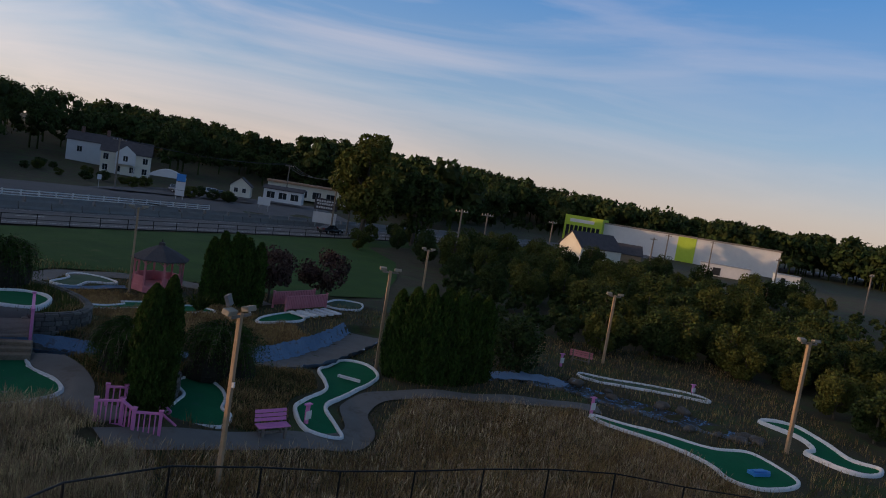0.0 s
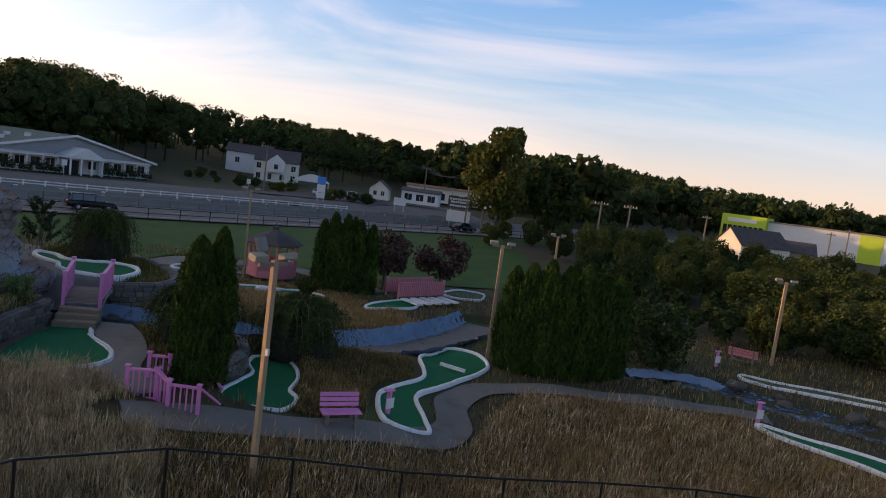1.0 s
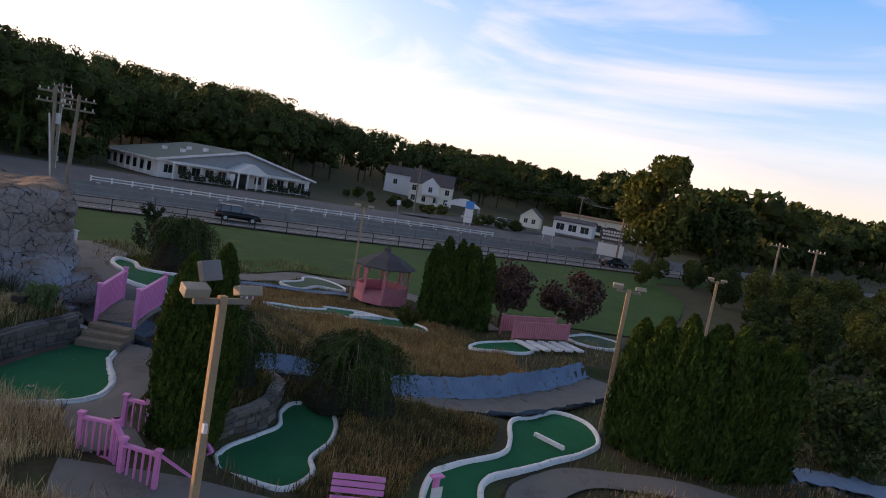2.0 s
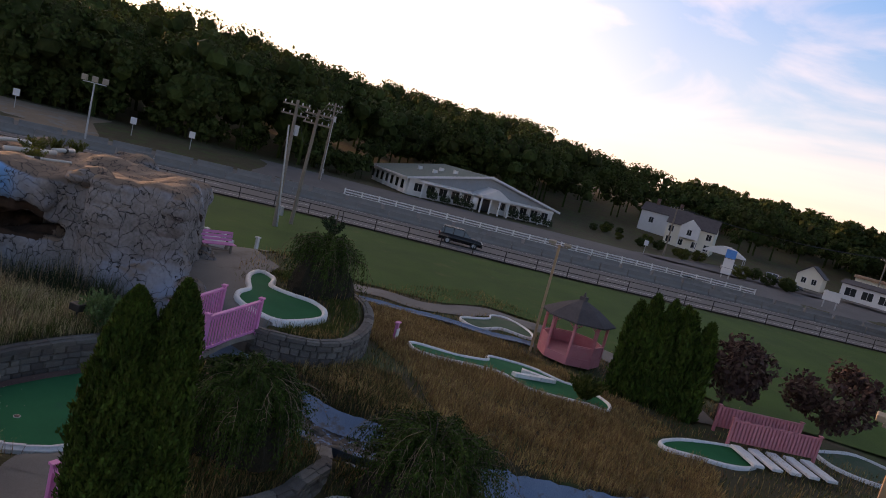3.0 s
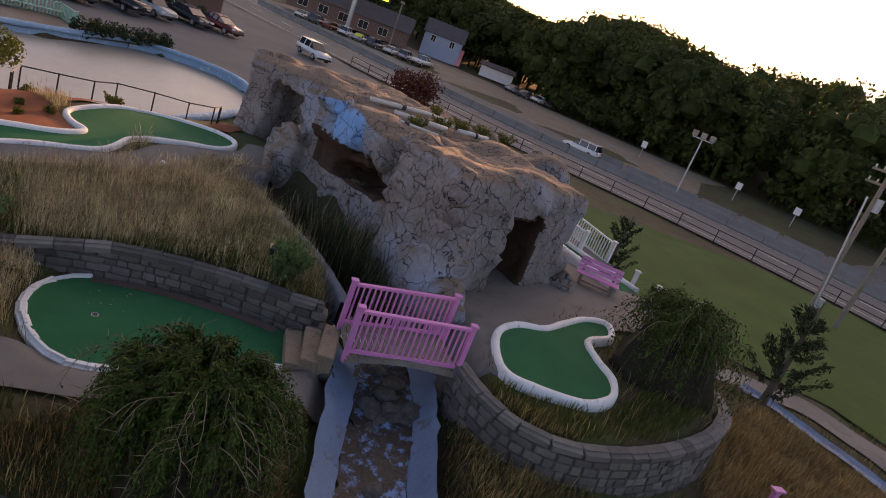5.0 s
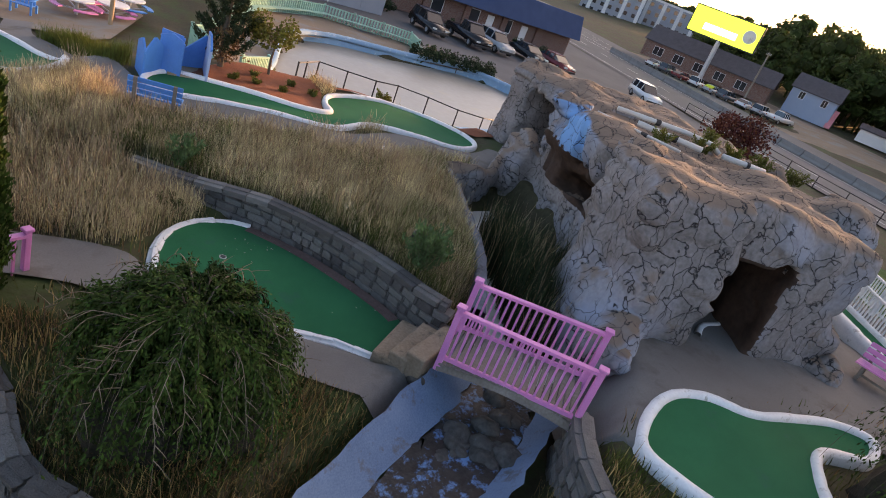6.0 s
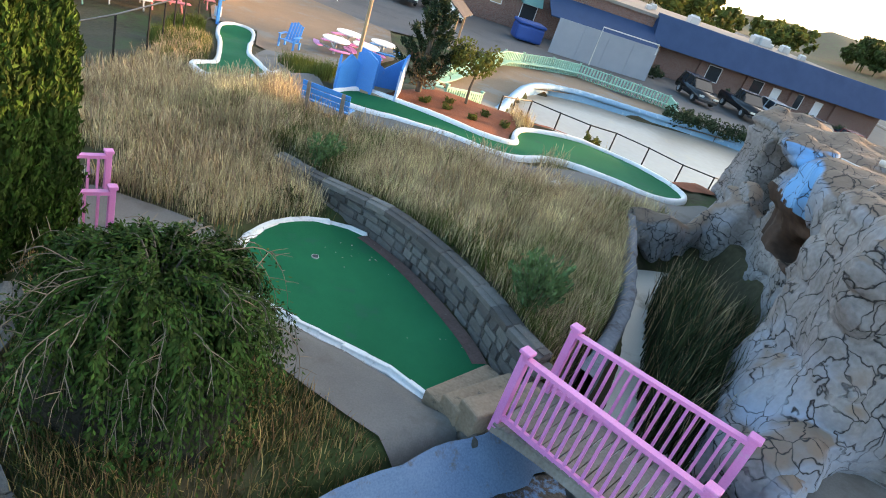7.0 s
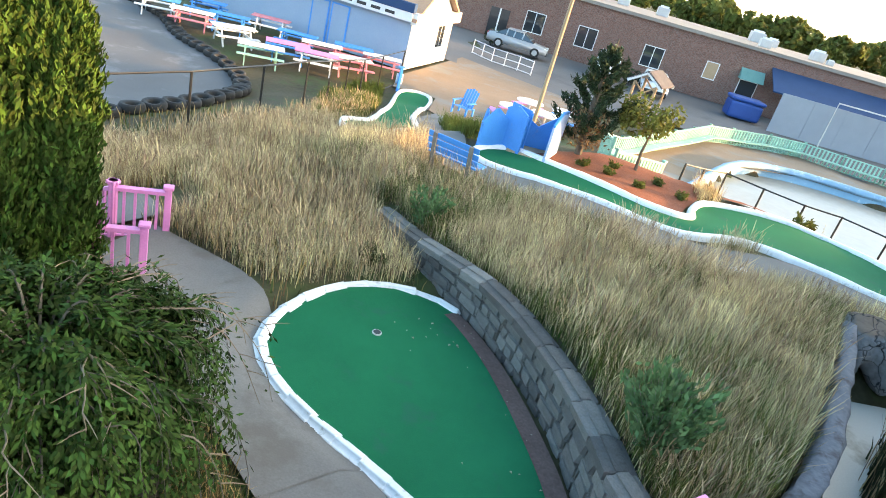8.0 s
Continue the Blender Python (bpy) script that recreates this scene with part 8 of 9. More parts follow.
for x, y in hedges:
    if hb is None:
        hb = thing("clipped_shrub", "low clipped dark evergreen shrub on the car park edge", "shrub", (x, y, land_at(x, y)), group="clipped shrubs")
        part("stem", hm[0], None, hb), part("crown", hm[1], None, hb)
    else:
        copy_thing(hb, pose(x, y, land_at(x, y), 0, 0, x * 50))


# ---- vehicles ----
def car_kit(name, label, paint, kind="suv"):
    """A car facing +x: body shell, glasshouse, windows, wheels, lamps, bumpers."""
    c = thing(name, label, "car", group="cars")
    L, W = (4.6, 1.84) if kind != "pickup" else (5.5, 1.95)
    top = {"suv": 1.68, "sedan": 1.44, "pickup": 1.85}[kind]
    side = {"suv": [(-2.3, 0.35), (-2.25, 1.0), (-1.0, 1.02), (1.0, 0.98), (2.1, 0.86), (2.3, 0.6), (2.25, 0.32)],
            "sedan": [(-2.3, 0.35), (-2.28, 0.92), (-1.2, 0.98), (0.9, 0.92), (2.1, 0.76), (2.3, 0.55), (2.25, 0.3)],
            "pickup": [(-2.75, 0.5), (-2.75, 1.08), (-0.5, 1.1), (1.2, 1.12), (2.6, 1.02), (2.75, 0.7), (2.7, 0.42)]}[kind]
    house = {"suv": [(-2.2, 1.0), (-1.95, top - 0.04), (-0.9, top), (0.25, top - 0.06), (1.1, 0.98)],
             "sedan": [(-1.75, 0.96), (-0.95, top - 0.03), (-0.2, top), (0.35, top - 0.05), (1.25, 0.92)],
             "pickup": [(-0.6, 1.1), (-0.45, top - 0.04), (0.2, top), (0.7, top - 0.06), (1.4, 1.1)]}[kind]
    turn = Matrix(((1, 0, 0, 0), (0, 0, -1, 0), (0, 1, 0, 0), (0, 0, 0, 1)))
    bm = extrude(bmesh.new(), side, -W / 2, W / 2, turn)
    bmesh.ops.bevel(bm, geom=bm.edges[:], offset=0.07, segments=2, affect="EDGES")
    body = part("body", bm, paint, c, smooth=True)
    bm = extrude(bmesh.new(), house, -W / 2 + 0.1, W / 2 - 0.1, turn)
    for v in bm.verts:
        if v.co.z > 1.2:
            v.co.y *= 0.86
    bmesh.ops.bevel(bm, geom=bm.edges[:], offset=0.04, segments=2, affect="EDGES")
    part("glasshouse", bm, M["glass"], c)
    cx = [p[0] for p in house]
    part("roof", boxes((house[1][0] + 0.02, -W / 2 + 0.2, top - 0.03, house[3][0] - 0.0, W / 2 - 0.2, top + 0.02), bevel=0.02), paint, c)
    for s in (-1, 1):
        for xx in (house[1][0] + 0.1, (house[1][0] + house[3][0]) / 2, house[3][0]):
            part("pillar", beam(bmesh.new(), (xx - 0.05, s * (W / 2 - 0.085), 1.0), (xx, s * (W / 2 - 0.2), top - 0.03), 0.07, 0.07), paint, body)
        for xx in (-L * 0.29, L * 0.31):
            w = part("wheel", tube(bmesh.new(), [(xx, s * (W / 2 - 0.2), 0.34), (xx, s * (W / 2 + 0.01), 0.34)], 0.34, 14), M["rubber"], c)
            part("rim", tube(bmesh.new(), [(xx, s * (W / 2 - 0.02), 0.34), (xx, s * (W / 2 + 0.025), 0.34)], 0.2, 10), M["grey"], w)
        part("headlight", boxes((side[4][0] - 0.05, s * 0.62 - 0.2, 0.62, side[5][0] + 0.0, s * 0.62 + 0.2, 0.76), bevel=0.02), M["pvc"], c, "clear headlight")
        part("tail_light", boxes((side[0][0] - 0.02, s * 0.74 - 0.1, 0.75, side[0][0] + 0.1, s * 0.74 + 0.1, 0.95), bevel=0.02), M["redlamp"], c, "red tail light")
    part("front_bumper", boxes((side[5][0] - 0.12, -W / 2 + 0.08, 0.3, side[5][0] + 0.05, W / 2 - 0.08, 0.5), bevel=0.04), M["dark"], c)
    part("rear_bumper", boxes((side[0][0] - 0.05, -W / 2 + 0.08, 0.34, side[0][0] + 0.12, W / 2 - 0.08, 0.54), bevel=0.04), M["dark"], c)
    return c


M["redlamp"] = plain("red_lamp_plastic", (0.25, 0.01, 0.01), 0.3)
paints = {k: plain(k + "_car_paint", v, 0.25, 0.1) for k, v in (("black", (0.012, 0.012, 0.014)), ("white", (0.62, 0.62, 0.62)), ("silver", (0.34, 0.35, 0.36)), ("grey", (0.10, 0.105, 0.11)), ("red", (0.16, 0.02, 0.02)), ("blue", (0.04, 0.08, 0.16)))}
kits = {}


def car(x, y, z, rz, colour, kind, state):
    key = (colour, kind)
    label = "%s %s %s" % (colour, {"suv": "sport utility car", "sedan": "saloon car", "pickup": "pickup truck"}[kind], state)
    if key not in kits:
        kits[key] = car_kit("car", label, paints[colour], kind)
        kits[key].matrix_world = pose(x, y, z, 0, 0, rz)
        return
    tagged(copy_thing(kits[key], pose(x, y, z, 0, 0, rz)), label)


def road_car(i, off, colour, kind, back=False):
    p = beside(ROAD_EDGE, off)
    d = p[i + 1] - p[i]
    car(p[i][0], p[i][1], -1.54, math.degrees(math.atan2(d[1], d[0])) + (180 if back else 0), colour, kind, "on the highway lane")


road_car(51, 5.0, "black", "suv")
road_car(75, 5.0, "black", "sedan")
road_car(30, 18.0, "white", "suv", True)
for x, y, rz, col, kind in ((-45.6, -15.2, 80, "black", "suv"), (-49.8, -14.4, 80, "black", "pickup"), (-53.0, -14.0, 80, "silver", "suv"), (-57.0, -13.2, 80, "black", "sedan"), (-59.6, -11.8, 85, "red", "sedan"), (-15.6, -23.0, 172, "silver", "sedan"), (-22.4, -22.6, 80, "white", "suv"), (-25.6, -20.6, 80, "white", "sedan"), (-68.0, -6.0, 60, "white", "suv")):
    car(x, y, -1.53, rz, col, kind, "parked before the brick building")
for k in range(9):
    x, y = -113.4 - 0.4 * k * 0.5, -9.5 - 3.1 * k
    car(x, y, land_at(x, y) + 0.06, 170 + 8 * (k % 3), ("white", "silver", "white", "grey", "silver", "white", "red", "grey", "white")[k], ("pickup", "suv", "sedan", "suv", "sedan", "suv", "sedan", "suv", "sedan")[k], "parked across the highway")
for k in range(4):
    x, y = -128.0 + 1.0 * k, 4.5 + 2.8 * k
    car(x, y, land_at(x, y) + 0.06, 165, ("silver", "grey", "white", "black")[k], "sedan", "parked at the edge of the woods")
for x, y, rz, col in ((-50.0, 150.0, 20, "white"), (-46.0, 146.0, 30, "grey"), (-54.0, 140.0, 10, "silver")):
    car(x, y, land_at(x, y) + 0.1, rz, col, "suv", "parked on the shop forecourt")

# ---- across the highway ----
REST = pose(-81.2, 98.2, -0.62, 0, 0, 74.0)
rest = gable_house("restaurant", (-81.2, 98.2, -0.62), 74.0, 29.5, 20.0, 2.9, 6.1, ("siding", "greenroof"), "white restaurant with a wide gable front and green roof", 0.9, False)
part("pediment", extrude(bmesh.new(), [(-14.3, 2.95), (14.3, 2.95), (0, 5.95)], 0.0, 0.12, pose(0, -0.02, 0, 90)), M["greymetalroof"], rest, "pale grey boarded gable")
for k in range(7):
    part("side_pilaster", boxes((-14.95, 1.2 + 2.8 * k, 0, -14.75, 1.9 + 2.8 * k, 2.7)), M["siding"], rest)
    part("side_window", boxes((-14.81, 2.2 + 2.8 * k, 0.7, -14.75, 3.6 + 2.8 * k, 2.2)), M["glass"], rest)
for s_ in (-1, 1):
    part("verge", beam(bmesh.new(), (s_ * 15.6, -0.95, 2.85), (0, -0.95, 6.2), 0.12, 0.35), M["siding"], rest)
part("eave_trim", beam(bmesh.new(), (-15.65, -0.9, 2.8), (-15.65, 20.9, 2.8), 0.1, 0.3), M["siding"], rest)
for x, y in ((-6, 8), (-8.5, 5), (-5, 4), (-9.0, 11)):
    part("roof_vent", boxes((x - 0.35, y - 0.35, 3.4, x + 0.35, y + 0.35, 2.9 + 3.2 * (1 + x / 14.75) + 0.75)), M["siding"], rest)
part("veranda_roof", boxes((-13.4, -2.2, 2.55, 13.4, 0.0, 2.75)), M["siding"], rest)
for k in range(12):
    x = -13.0 + 26.0 * k / 11
    if abs(x) > 2.6:
        part("column", tube(bmesh.new(), [(x, -2.0, 0), (x, -2.0, 2.55)], 0.14, 8), M["siding"], rest)
        window(rest, x, 0.9, 1.4, 1.3, 0.0, 1)
bm = extrude(bmesh.new(), [(-3.0, 2.6), (3.0, 2.6), (3.0, 2.9), (0, 4.4), (-3.0, 2.9)], 0.0, 4.2, pose(0, 0, 0, 90))
part("porch_gable", bm, M["siding"], rest, "white gabled entrance porch")
for x in (-2.7, -0.9, 0.9, 2.7):
    part("porch_column", tube(bmesh.new(), [(x, -4.0, 0), (x, -4.0, 2.6)], 0.16, 8), M["siding"], rest)
part("entrance_door", boxes((-1.2, -0.06, 0, 1.2, -0.01, 2.2)), M["glass"], rest)
for k, x in enumerate((-11.5, -9.0, -6.5, -4.4, 4.6, 7.0, 9.5, 12.0)):
    m = REST @ pose(x, -3.0, 0)
    o = copy_thing(hb, m)
    tagged(o, "dark rounded shrub before the restaurant's veranda")
    o.scale = (1.3, 1.3, 1.2 if k % 2 else 1.7)

hs = gable_house("house", (-77.0, 163.0, 0.0), 22.0, 11.0, 8.5, 5.6, 8.6, ("cream", "shingle"), "two-storey cream clapboard house with dark roof")
for z in (0.9, 3.5):
    for x in (-4.4, -1.6, 1.6, 4.4):
        window(hs, x, z, 1.1, 1.4, 0.0, 1)
bm = extrude(bmesh.new(), [(-2.2, 2.8), (2.2, 2.8), (2.2, 5.6), (0, 7.4), (-2.2, 5.6)], 0.0, 1.2, pose(0, 0, 0, 90))
part("bay", bm, M["siding"], hs, "white gabled bay over the porch")
for x in (-2.0, 2.0):
    part("porch_post", boxes((x - 0.1, -1.15, 0, x + 0.1, -0.95, 2.8)), M["siding"], hs)
window(hs, 0, 3.6, 1.0, 1.3, -1.2, 1)
hs2 = gable_house("house", (-90.0, 172.0, 0.5), 22.0, 12.0, 8.0, 6.5, 8.6, ("siding", "shingle"), "white house with chimneys behind the cream house")
for x in (-3, 3):
    part("chimney", boxes((x - 0.4, 3.6, 8.0, x + 0.4, 4.4, 10.2)), M["brick"], hs2)
    window(hs2, x, 3.6, 1.1, 1.4)
hut2 = gable_house("kiosk", (-45.0, 152.0, 0.0), 10.0, 4.5, 5.0, 2.6, 4.4, ("cream", "shingle"), "small cream gabled kiosk on the forecourt", 0.3, False)
window(hut2, -0.9, 1.0, 0.8, 1.0), window(hut2, 0.9, 1.0, 0.8, 1.0)
sh2 = gable_house("shop", (-36.0, 156.0, 0.0), 6.0, 9.0, 6.0, 2.9, 3.6, ("siding", "shingle"), "low white shop with a flat front")
for x in (-2.8, 0, 2.8):
    window(sh2, x, 0.8, 1.8, 1.5)
mall = thing("shop_row", "long low tan shop row with flat roof", "building", (-32.0, 190.0, 0.0), 12)
part("wall", boxes((-16, 0, 0, 16, 10, 4.0)), M["cream"], mall)
part("roof", boxes((-16.3, -0.6, 4.0, 16.3, 10.3, 4.6)), M["brownroof"], mall)
for x in range(-14, 15, 4):
    window(mall, x, 0.8, 2.4, 1.9)
tn = thing("canopy_tent", "white arched fabric canopy beside the house", "canopy", (-61.0, 150.0, 0.0), 20)
bm = bmesh.new()
arc = [(-4.0 + 8.0 * k / 10, 2.2 + 1.6 * math.sin(math.pi * k / 10)) for k in range(11)]
extrude(bm, arc + [(4.0, 2.1), (-4.0, 2.1)], 0, 6.0, pose(0, 0, 0, 90))
part("cover", bm, M["siding"], tn)
for x in (-3.9, 3.9):
    for y in (-5.8, -0.2):
        part("post", boxes((x - 0.06, y - 0.06, 0, x + 0.06, y + 0.06, 2.2)), M["grey"], tn)


def board_sign(at, rz, w, z0, z1, label, panels, posts=2):
    s = thing("roadside_sign", label, "sign", at, rz)
    for x in (-w * 0.36, w * 0.36)[:posts]:
        part("post", boxes((x - 0.09, 0.02, -0.2, x + 0.09, 0.2, z1)), M["grey"], s)
    for a, b, mat in panels:
        part("panel", boxes((-w / 2, -0.1, a, w / 2, 0.02, b), bevel=0.02), M[mat], s)
    return s


sg = board_sign((-19.5, 119.0, -1.55), 8, 4.2, 0, 6.0, "dark roadside sign with pale lettering over a white board", [(3.3, 5.4, "shingle"), (0.9, 2.9, "siding")])
for k, (z, w) in enumerate(((4.75, 3.6), (4.25, 3.2), (3.6, 3.4))):
    for j in range(8):
        part("letter_bar", boxes((-w / 2 + w * j / 8, -0.115, z, -w / 2 + w * (j + 0.75) / 8, -0.101, z + 0.34)), M["siding"], sg)
sg2 = board_sign((-47.5, 123.0, -0.6), 15, 1.6, 0, 4.6, "blue and white upright fuel price sign", [(3.2, 4.6, "blue"), (1.6, 3.1, "siding"), (0.5, 1.5, "siding")])
sg3 = board_sign((-33.0, 128.0, -0.6), 15, 2.4, 0, 2.6, "small white notice board in a frame", [(1.0, 2.5, "siding")])

# billboard with a lit screen
M["screen"] = plain("lit_billboard_screen", (0.42, 0.72, 0.05), 0.5, 0.0, 1.1)
M["screen2"] = plain("lit_billboard_picture", (0.25, 0.72, 0.55), 0.5, 0.0, 1.2)
bl = thing("billboard", "large lit lime green billboard on a steel post", "billboard", (-118.0, -27.0, -1.2), 100)
part("post", tube(bmesh.new(), [(0, 0.4, 0), (0, 0.4, 8.0)], 0.4, 10), M["grey"], bl)
part("cabinet", boxes((-6.2, 0.05, 7.4, 6.2, 0.7, 12.0)), M["dark"], bl)
part("screen", boxes((-6.0, -0.02, 7.6, 6.0, 0.05, 11.8)), M["screen"], bl, "glowing lime green screen")
part("picture_band", boxes((-3.5, -0.04, 8.4, 2.5, -0.021, 9.5)), M["screen2"], bl)
part("picture_spot", tube(bmesh.new(), [(4.4, -0.05, 9.7), (4.4, -0.021, 9.7)], 1.1, 18), M["poolwhite"], bl)

# roadside houses and shops to the south-west
wh = gable_house("roadside_house", (-135.0, -14.0, -0.5), 105.0, 8.0, 7.0, 4.6, 7.0, ("lightblue", "shingle"), "pale blue gabled roadside house with outside stairs")
window(wh, -2, 3.0, 0.9, 1.2), window(wh, 2, 3.0, 0.9, 1.2)
part("stair_flight", beam(bmesh.new(), (4.3, -1.2, 0.2), (4.3, 4.0, 3.2), 1.0, 0.15), M["salmon"], wh)
wh2 = gable_house("roadside_shop", (-124.0, -30.0, -0.6), 108.0, 24.0, 8.0, 3.0, 5.6, ("brick", "shingle"), "long brown brick shop with a dark roof")
for x in (-9, -5, -1, 3, 7):
    window(wh2, x, 0.8, 1.8, 1.4)
wh3 = gable_house("shed", (-139.0, -2.0, -0.4), 105.0, 7.0, 4.0, 2.2, 2.9, ("siding", "shingle"), "white low shed by the woods")
for k, (x, y, w, h) in enumerate(((-243, -141, 24, 13.0), (-262, -121, 34, 13.5))):
    ht = thing("apartment_block", "four-storey pale grey apartment block far off", "building", (x, y, -1.5), 118)
    part("wall", boxes((-w / 2, 0, 0, w / 2, 14, h)), M["panel"], ht)
    part("roof", boxes((-w / 2 - 0.4, -0.4, h, w / 2 + 0.4, 14.4, h + 0.8)), M["siding"], ht)
    for f in range(4):
        for j in range(int(w / 3.4)):
            part("window", boxes((-w / 2 + 1.2 + 3.4 * j, -0.12, 1.0 + f * h / 4, -w / 2 + 2.6 + 3.4 * j, 0.0, 2.5 + f * h / 4)), M["glass"], ht)
    for j in range(0, int(w / 3.4), 2):
        part("white_panel", boxes((-w / 2 + 2.9 + 3.4 * j, -0.08, 0.3, -w / 2 + 4.3 + 3.4 * j, 0.0, h)), M["siding"], ht)

# warehouse with lime panels, farm-like house lit by the sun
wr = thing("warehouse", "long white warehouse with lime green panels", "building", (84.0, 224.0, -1.6), -28)
part("wall", boxes((-34, 0, 0, 34, 26, 8.6)), M["siding"], wr)
part("roof", boxes((-34.3, -0.3, 8.6, 34.3, 26.3, 9.1)), M["flatroof"], wr)
part("lime_front", boxes((-38, -3.0, 0.0, -24, 6, 10.0)), M["lime"], wr, "lime green glazed front")
for k in range(8):
    part("front_window", boxes((-37.2 + 1.6 * k, -3.1, 1.0, -36.0 + 1.6 * k, -3.0, 6.4)), M["glass"], wr)
part("front_sign", boxes((-36, -3.16, 7.6, -27, -3.05, 8.8)), M["siding"], wr, "white unreadable sign band")
part("lime_panel", boxes((2.0, -0.15, 0.0, 8.0, 0.0, 8.5)), M["lime"], wr)
og = gable_house("cottage", (30.5, 140.0, -1.2), -60.0, 7.0, 12.0, 3.0, 6.0, ("cream", "shingle"), "cream gabled cottage with a dark roof in evening sun", 0.3, False)
og2 = gable_house("cottage", (42.0, 146.0, -1.2), -10.0, 12.0, 7.0, 2.6, 4.6, ("wood", "shingle"), "low cottage with a dark shingled roof")
for x, y, w in ((78.0, 168.0, 12.0), (96.0, 170.0, 6.0)):
    b_ = thing("white_shed", "low white flat-roofed shed in the field", "building", (x, y, -1.6), -20)
    part("wall", boxes((-w / 2, 0, 0, w / 2, 4, 3.0)), M["siding"], b_)
    part("roof", boxes((-w / 2 - 0.2, -0.2, 3.0, w / 2 + 0.2, 4.2, 3.2)), M["grey"], b_)
    # black slab on the solid wall imitates the shade of an open doorway
    part("opening", boxes((-w / 4, -0.05, 0.2, -w / 12, 0.0, 2.2)), M["dark"], b_)


# ---- poles and wires ----
def utility_pole(x, y, tall, rz, label, arms=2, lean=(0, 0), z=None, kit=True):
    z0 = land_at(x, y) if z is None else z
    p = thing("utility_pole", label, "utility pole", (x, y, z0), rz, "utility poles")
    part("pole", tube(bmesh.new(), [(0, 0, -0.3), (lean[0], lean[1], tall)], [0.17, 0.12], 8), M["pole"], p)
    for k in range(arms):
        h = tall - 0.4 - 0.75 * k
        part("crossarm", boxes((-1.25 + lean[0], -0.06 + lean[1], h - 0.07, 1.25 + lean[0], 0.06 + lean[1], h + 0.07)), M["pole"], p)
        for s in (-1.1, -0.5, 0.5, 1.1):
            part("insulator", tube(bmesh.new(), [(s + lean[0], lean[1], h + 0.07), (s + lean[0], lean[1], h + 0.27)], 0.05, 6), M["grey"], p)
    if kit:
        part("transformer", tube(bmesh.new(), [(0.38 + lean[0], lean[1], tall - 2.7), (0.38 + lean[0], lean[1], tall - 1.9)], 0.22, 10), M["grey"], p)
        part("riser", tube(bmesh.new(), [(0.2, 0.1, 0), (0.18 + lean[0], 0.1, tall - 2)], 0.06, 6), M["grey"], p)
        part("meter_box", boxes((-0.1, 0.15, 1.0, 0.3, 0.4, 1.7)), M["grey"], p)
    return p


utility_pole(-44.6, 41.0, 9.9, 30, "weathered double utility pole with crossarms and cables", 2, (-0.9, 0.9))
utility_pole(-46.6, 43.4, 9.6, 30, "weathered utility pole leaning toward its neighbour", 2, (0.2, 0.2), None, False)
utility_pole(-84.0, 66.5, 11.4, 30, "timber utility pole beyond the highway", 2)
for x, y, h in ((-62.0, 128.0, 9.5), (-38.0, 168.0, 10.0), (-17.0, 112.0, 9.5), (-14.5, 114.0, 9.0), (24.0, 130.0, 8.0), (44.0, 128.0, 8.0), (55.0, 150.0, 9.0), (70.0, 160.0, 9.0), (64.0, 118.0, 8.0), (-118.0, -18.0, 9.0), (76.0, 110.0, 8.0), (4.0, 96.0, 8.0), (8.0, 98.0, 8.0)):
    utility_pole(x, y, h, 40, "distant timber utility pole", 1, (0, 0), None, False)


def wire(a, b, sag, r=0.012):
    pts = [(a[0] + (b[0] - a[0]) * s, a[1] + (b[1] - a[1]) * s, a[2] + (b[2] - a[2]) * s - 4 * sag * s * (1 - s)) for s in np.linspace(0, 1, 14)]
    o = part("power_line", tube(bmesh.new(), pts, r, 4, False), M["dark"])
    tagged(o, "thin black sagging power cable", "cable", "power lines")


for k in (-1.0, 0.0, 1.0):
    wire((-45.5 + k * 0.8, 41.9 + k * 0.5, 8.0), (-84.0 + k, 66.5 + k * 0.5, 10.5), 1.6, 0.02)
    wire((-62.0 + k, 128.0, 8.8), (-38.0 + k, 168.0, 9.4), 1.2, 0.03)
    wire((-38.0 + k, 168.0, 9.4), (-17.0 + k, 112.0, 7.9), 1.4, 0.03)
wire((-45.5, 41.9, 6.2), (-46.6, 43.5, 5.2), 0.6, 0.02)


def flood_mast(x, y, tall, rz):
    p = thing("flood_mast", "slim mast with three square floodlights", "lamp post", (x, y, land_at(x, y)), rz, "flood masts")
    part("mast", tube(bmesh.new(), [(0, 0, 0), (0, 0, tall)], [0.12, 0.08], 8), M["grey"], p)
    part("crossarm", boxes((-1.3, -0.05, tall - 0.1, 1.3, 0.05, tall)), M["grey"], p)
    for s in (-1.15, 0.0, 1.15):
        part("floodlight", boxes((s - 0.32, -0.12, tall + 0.05, s + 0.32, 0.12, tall + 0.7), bevel=0.04), M["flood"], p)


flood_mast(-82.5, 35.0, 6.8, 55)
flood_mast(-132.0, 10.0, 8.0, 70)
for x, y in ((-95.0, 43.0), (-92.0, 50.0), (-100.0, 30.0), (-77.0, 92.0), (-60.0, 118.0)):
    s = thing("road_sign", "small white square road sign on a post", "sign", (x, y, land_at(x, y)), 60, "road signs")
    part("post", boxes((-0.04, 0, 0, 0.04, 0.06, 2.2)), M["grey"], s)
    part("plate", boxes((-0.4, -0.03, 1.6, 0.4, 0.0, 2.5)), M["siding"], s)
for k, (x, y, h, r) in enumerate(((-27.0, 35.3, 4.4, 1.9), (-34.3, 29.0, 3.6, 1.5), (-37.0, 23.5, 3.0, 1.3))):
    pine(ground_pose(x, y), h, r, 24, 61 + k, "young ragged evergreen at the lawn's edge", "young_pine", "young pines", per=100)

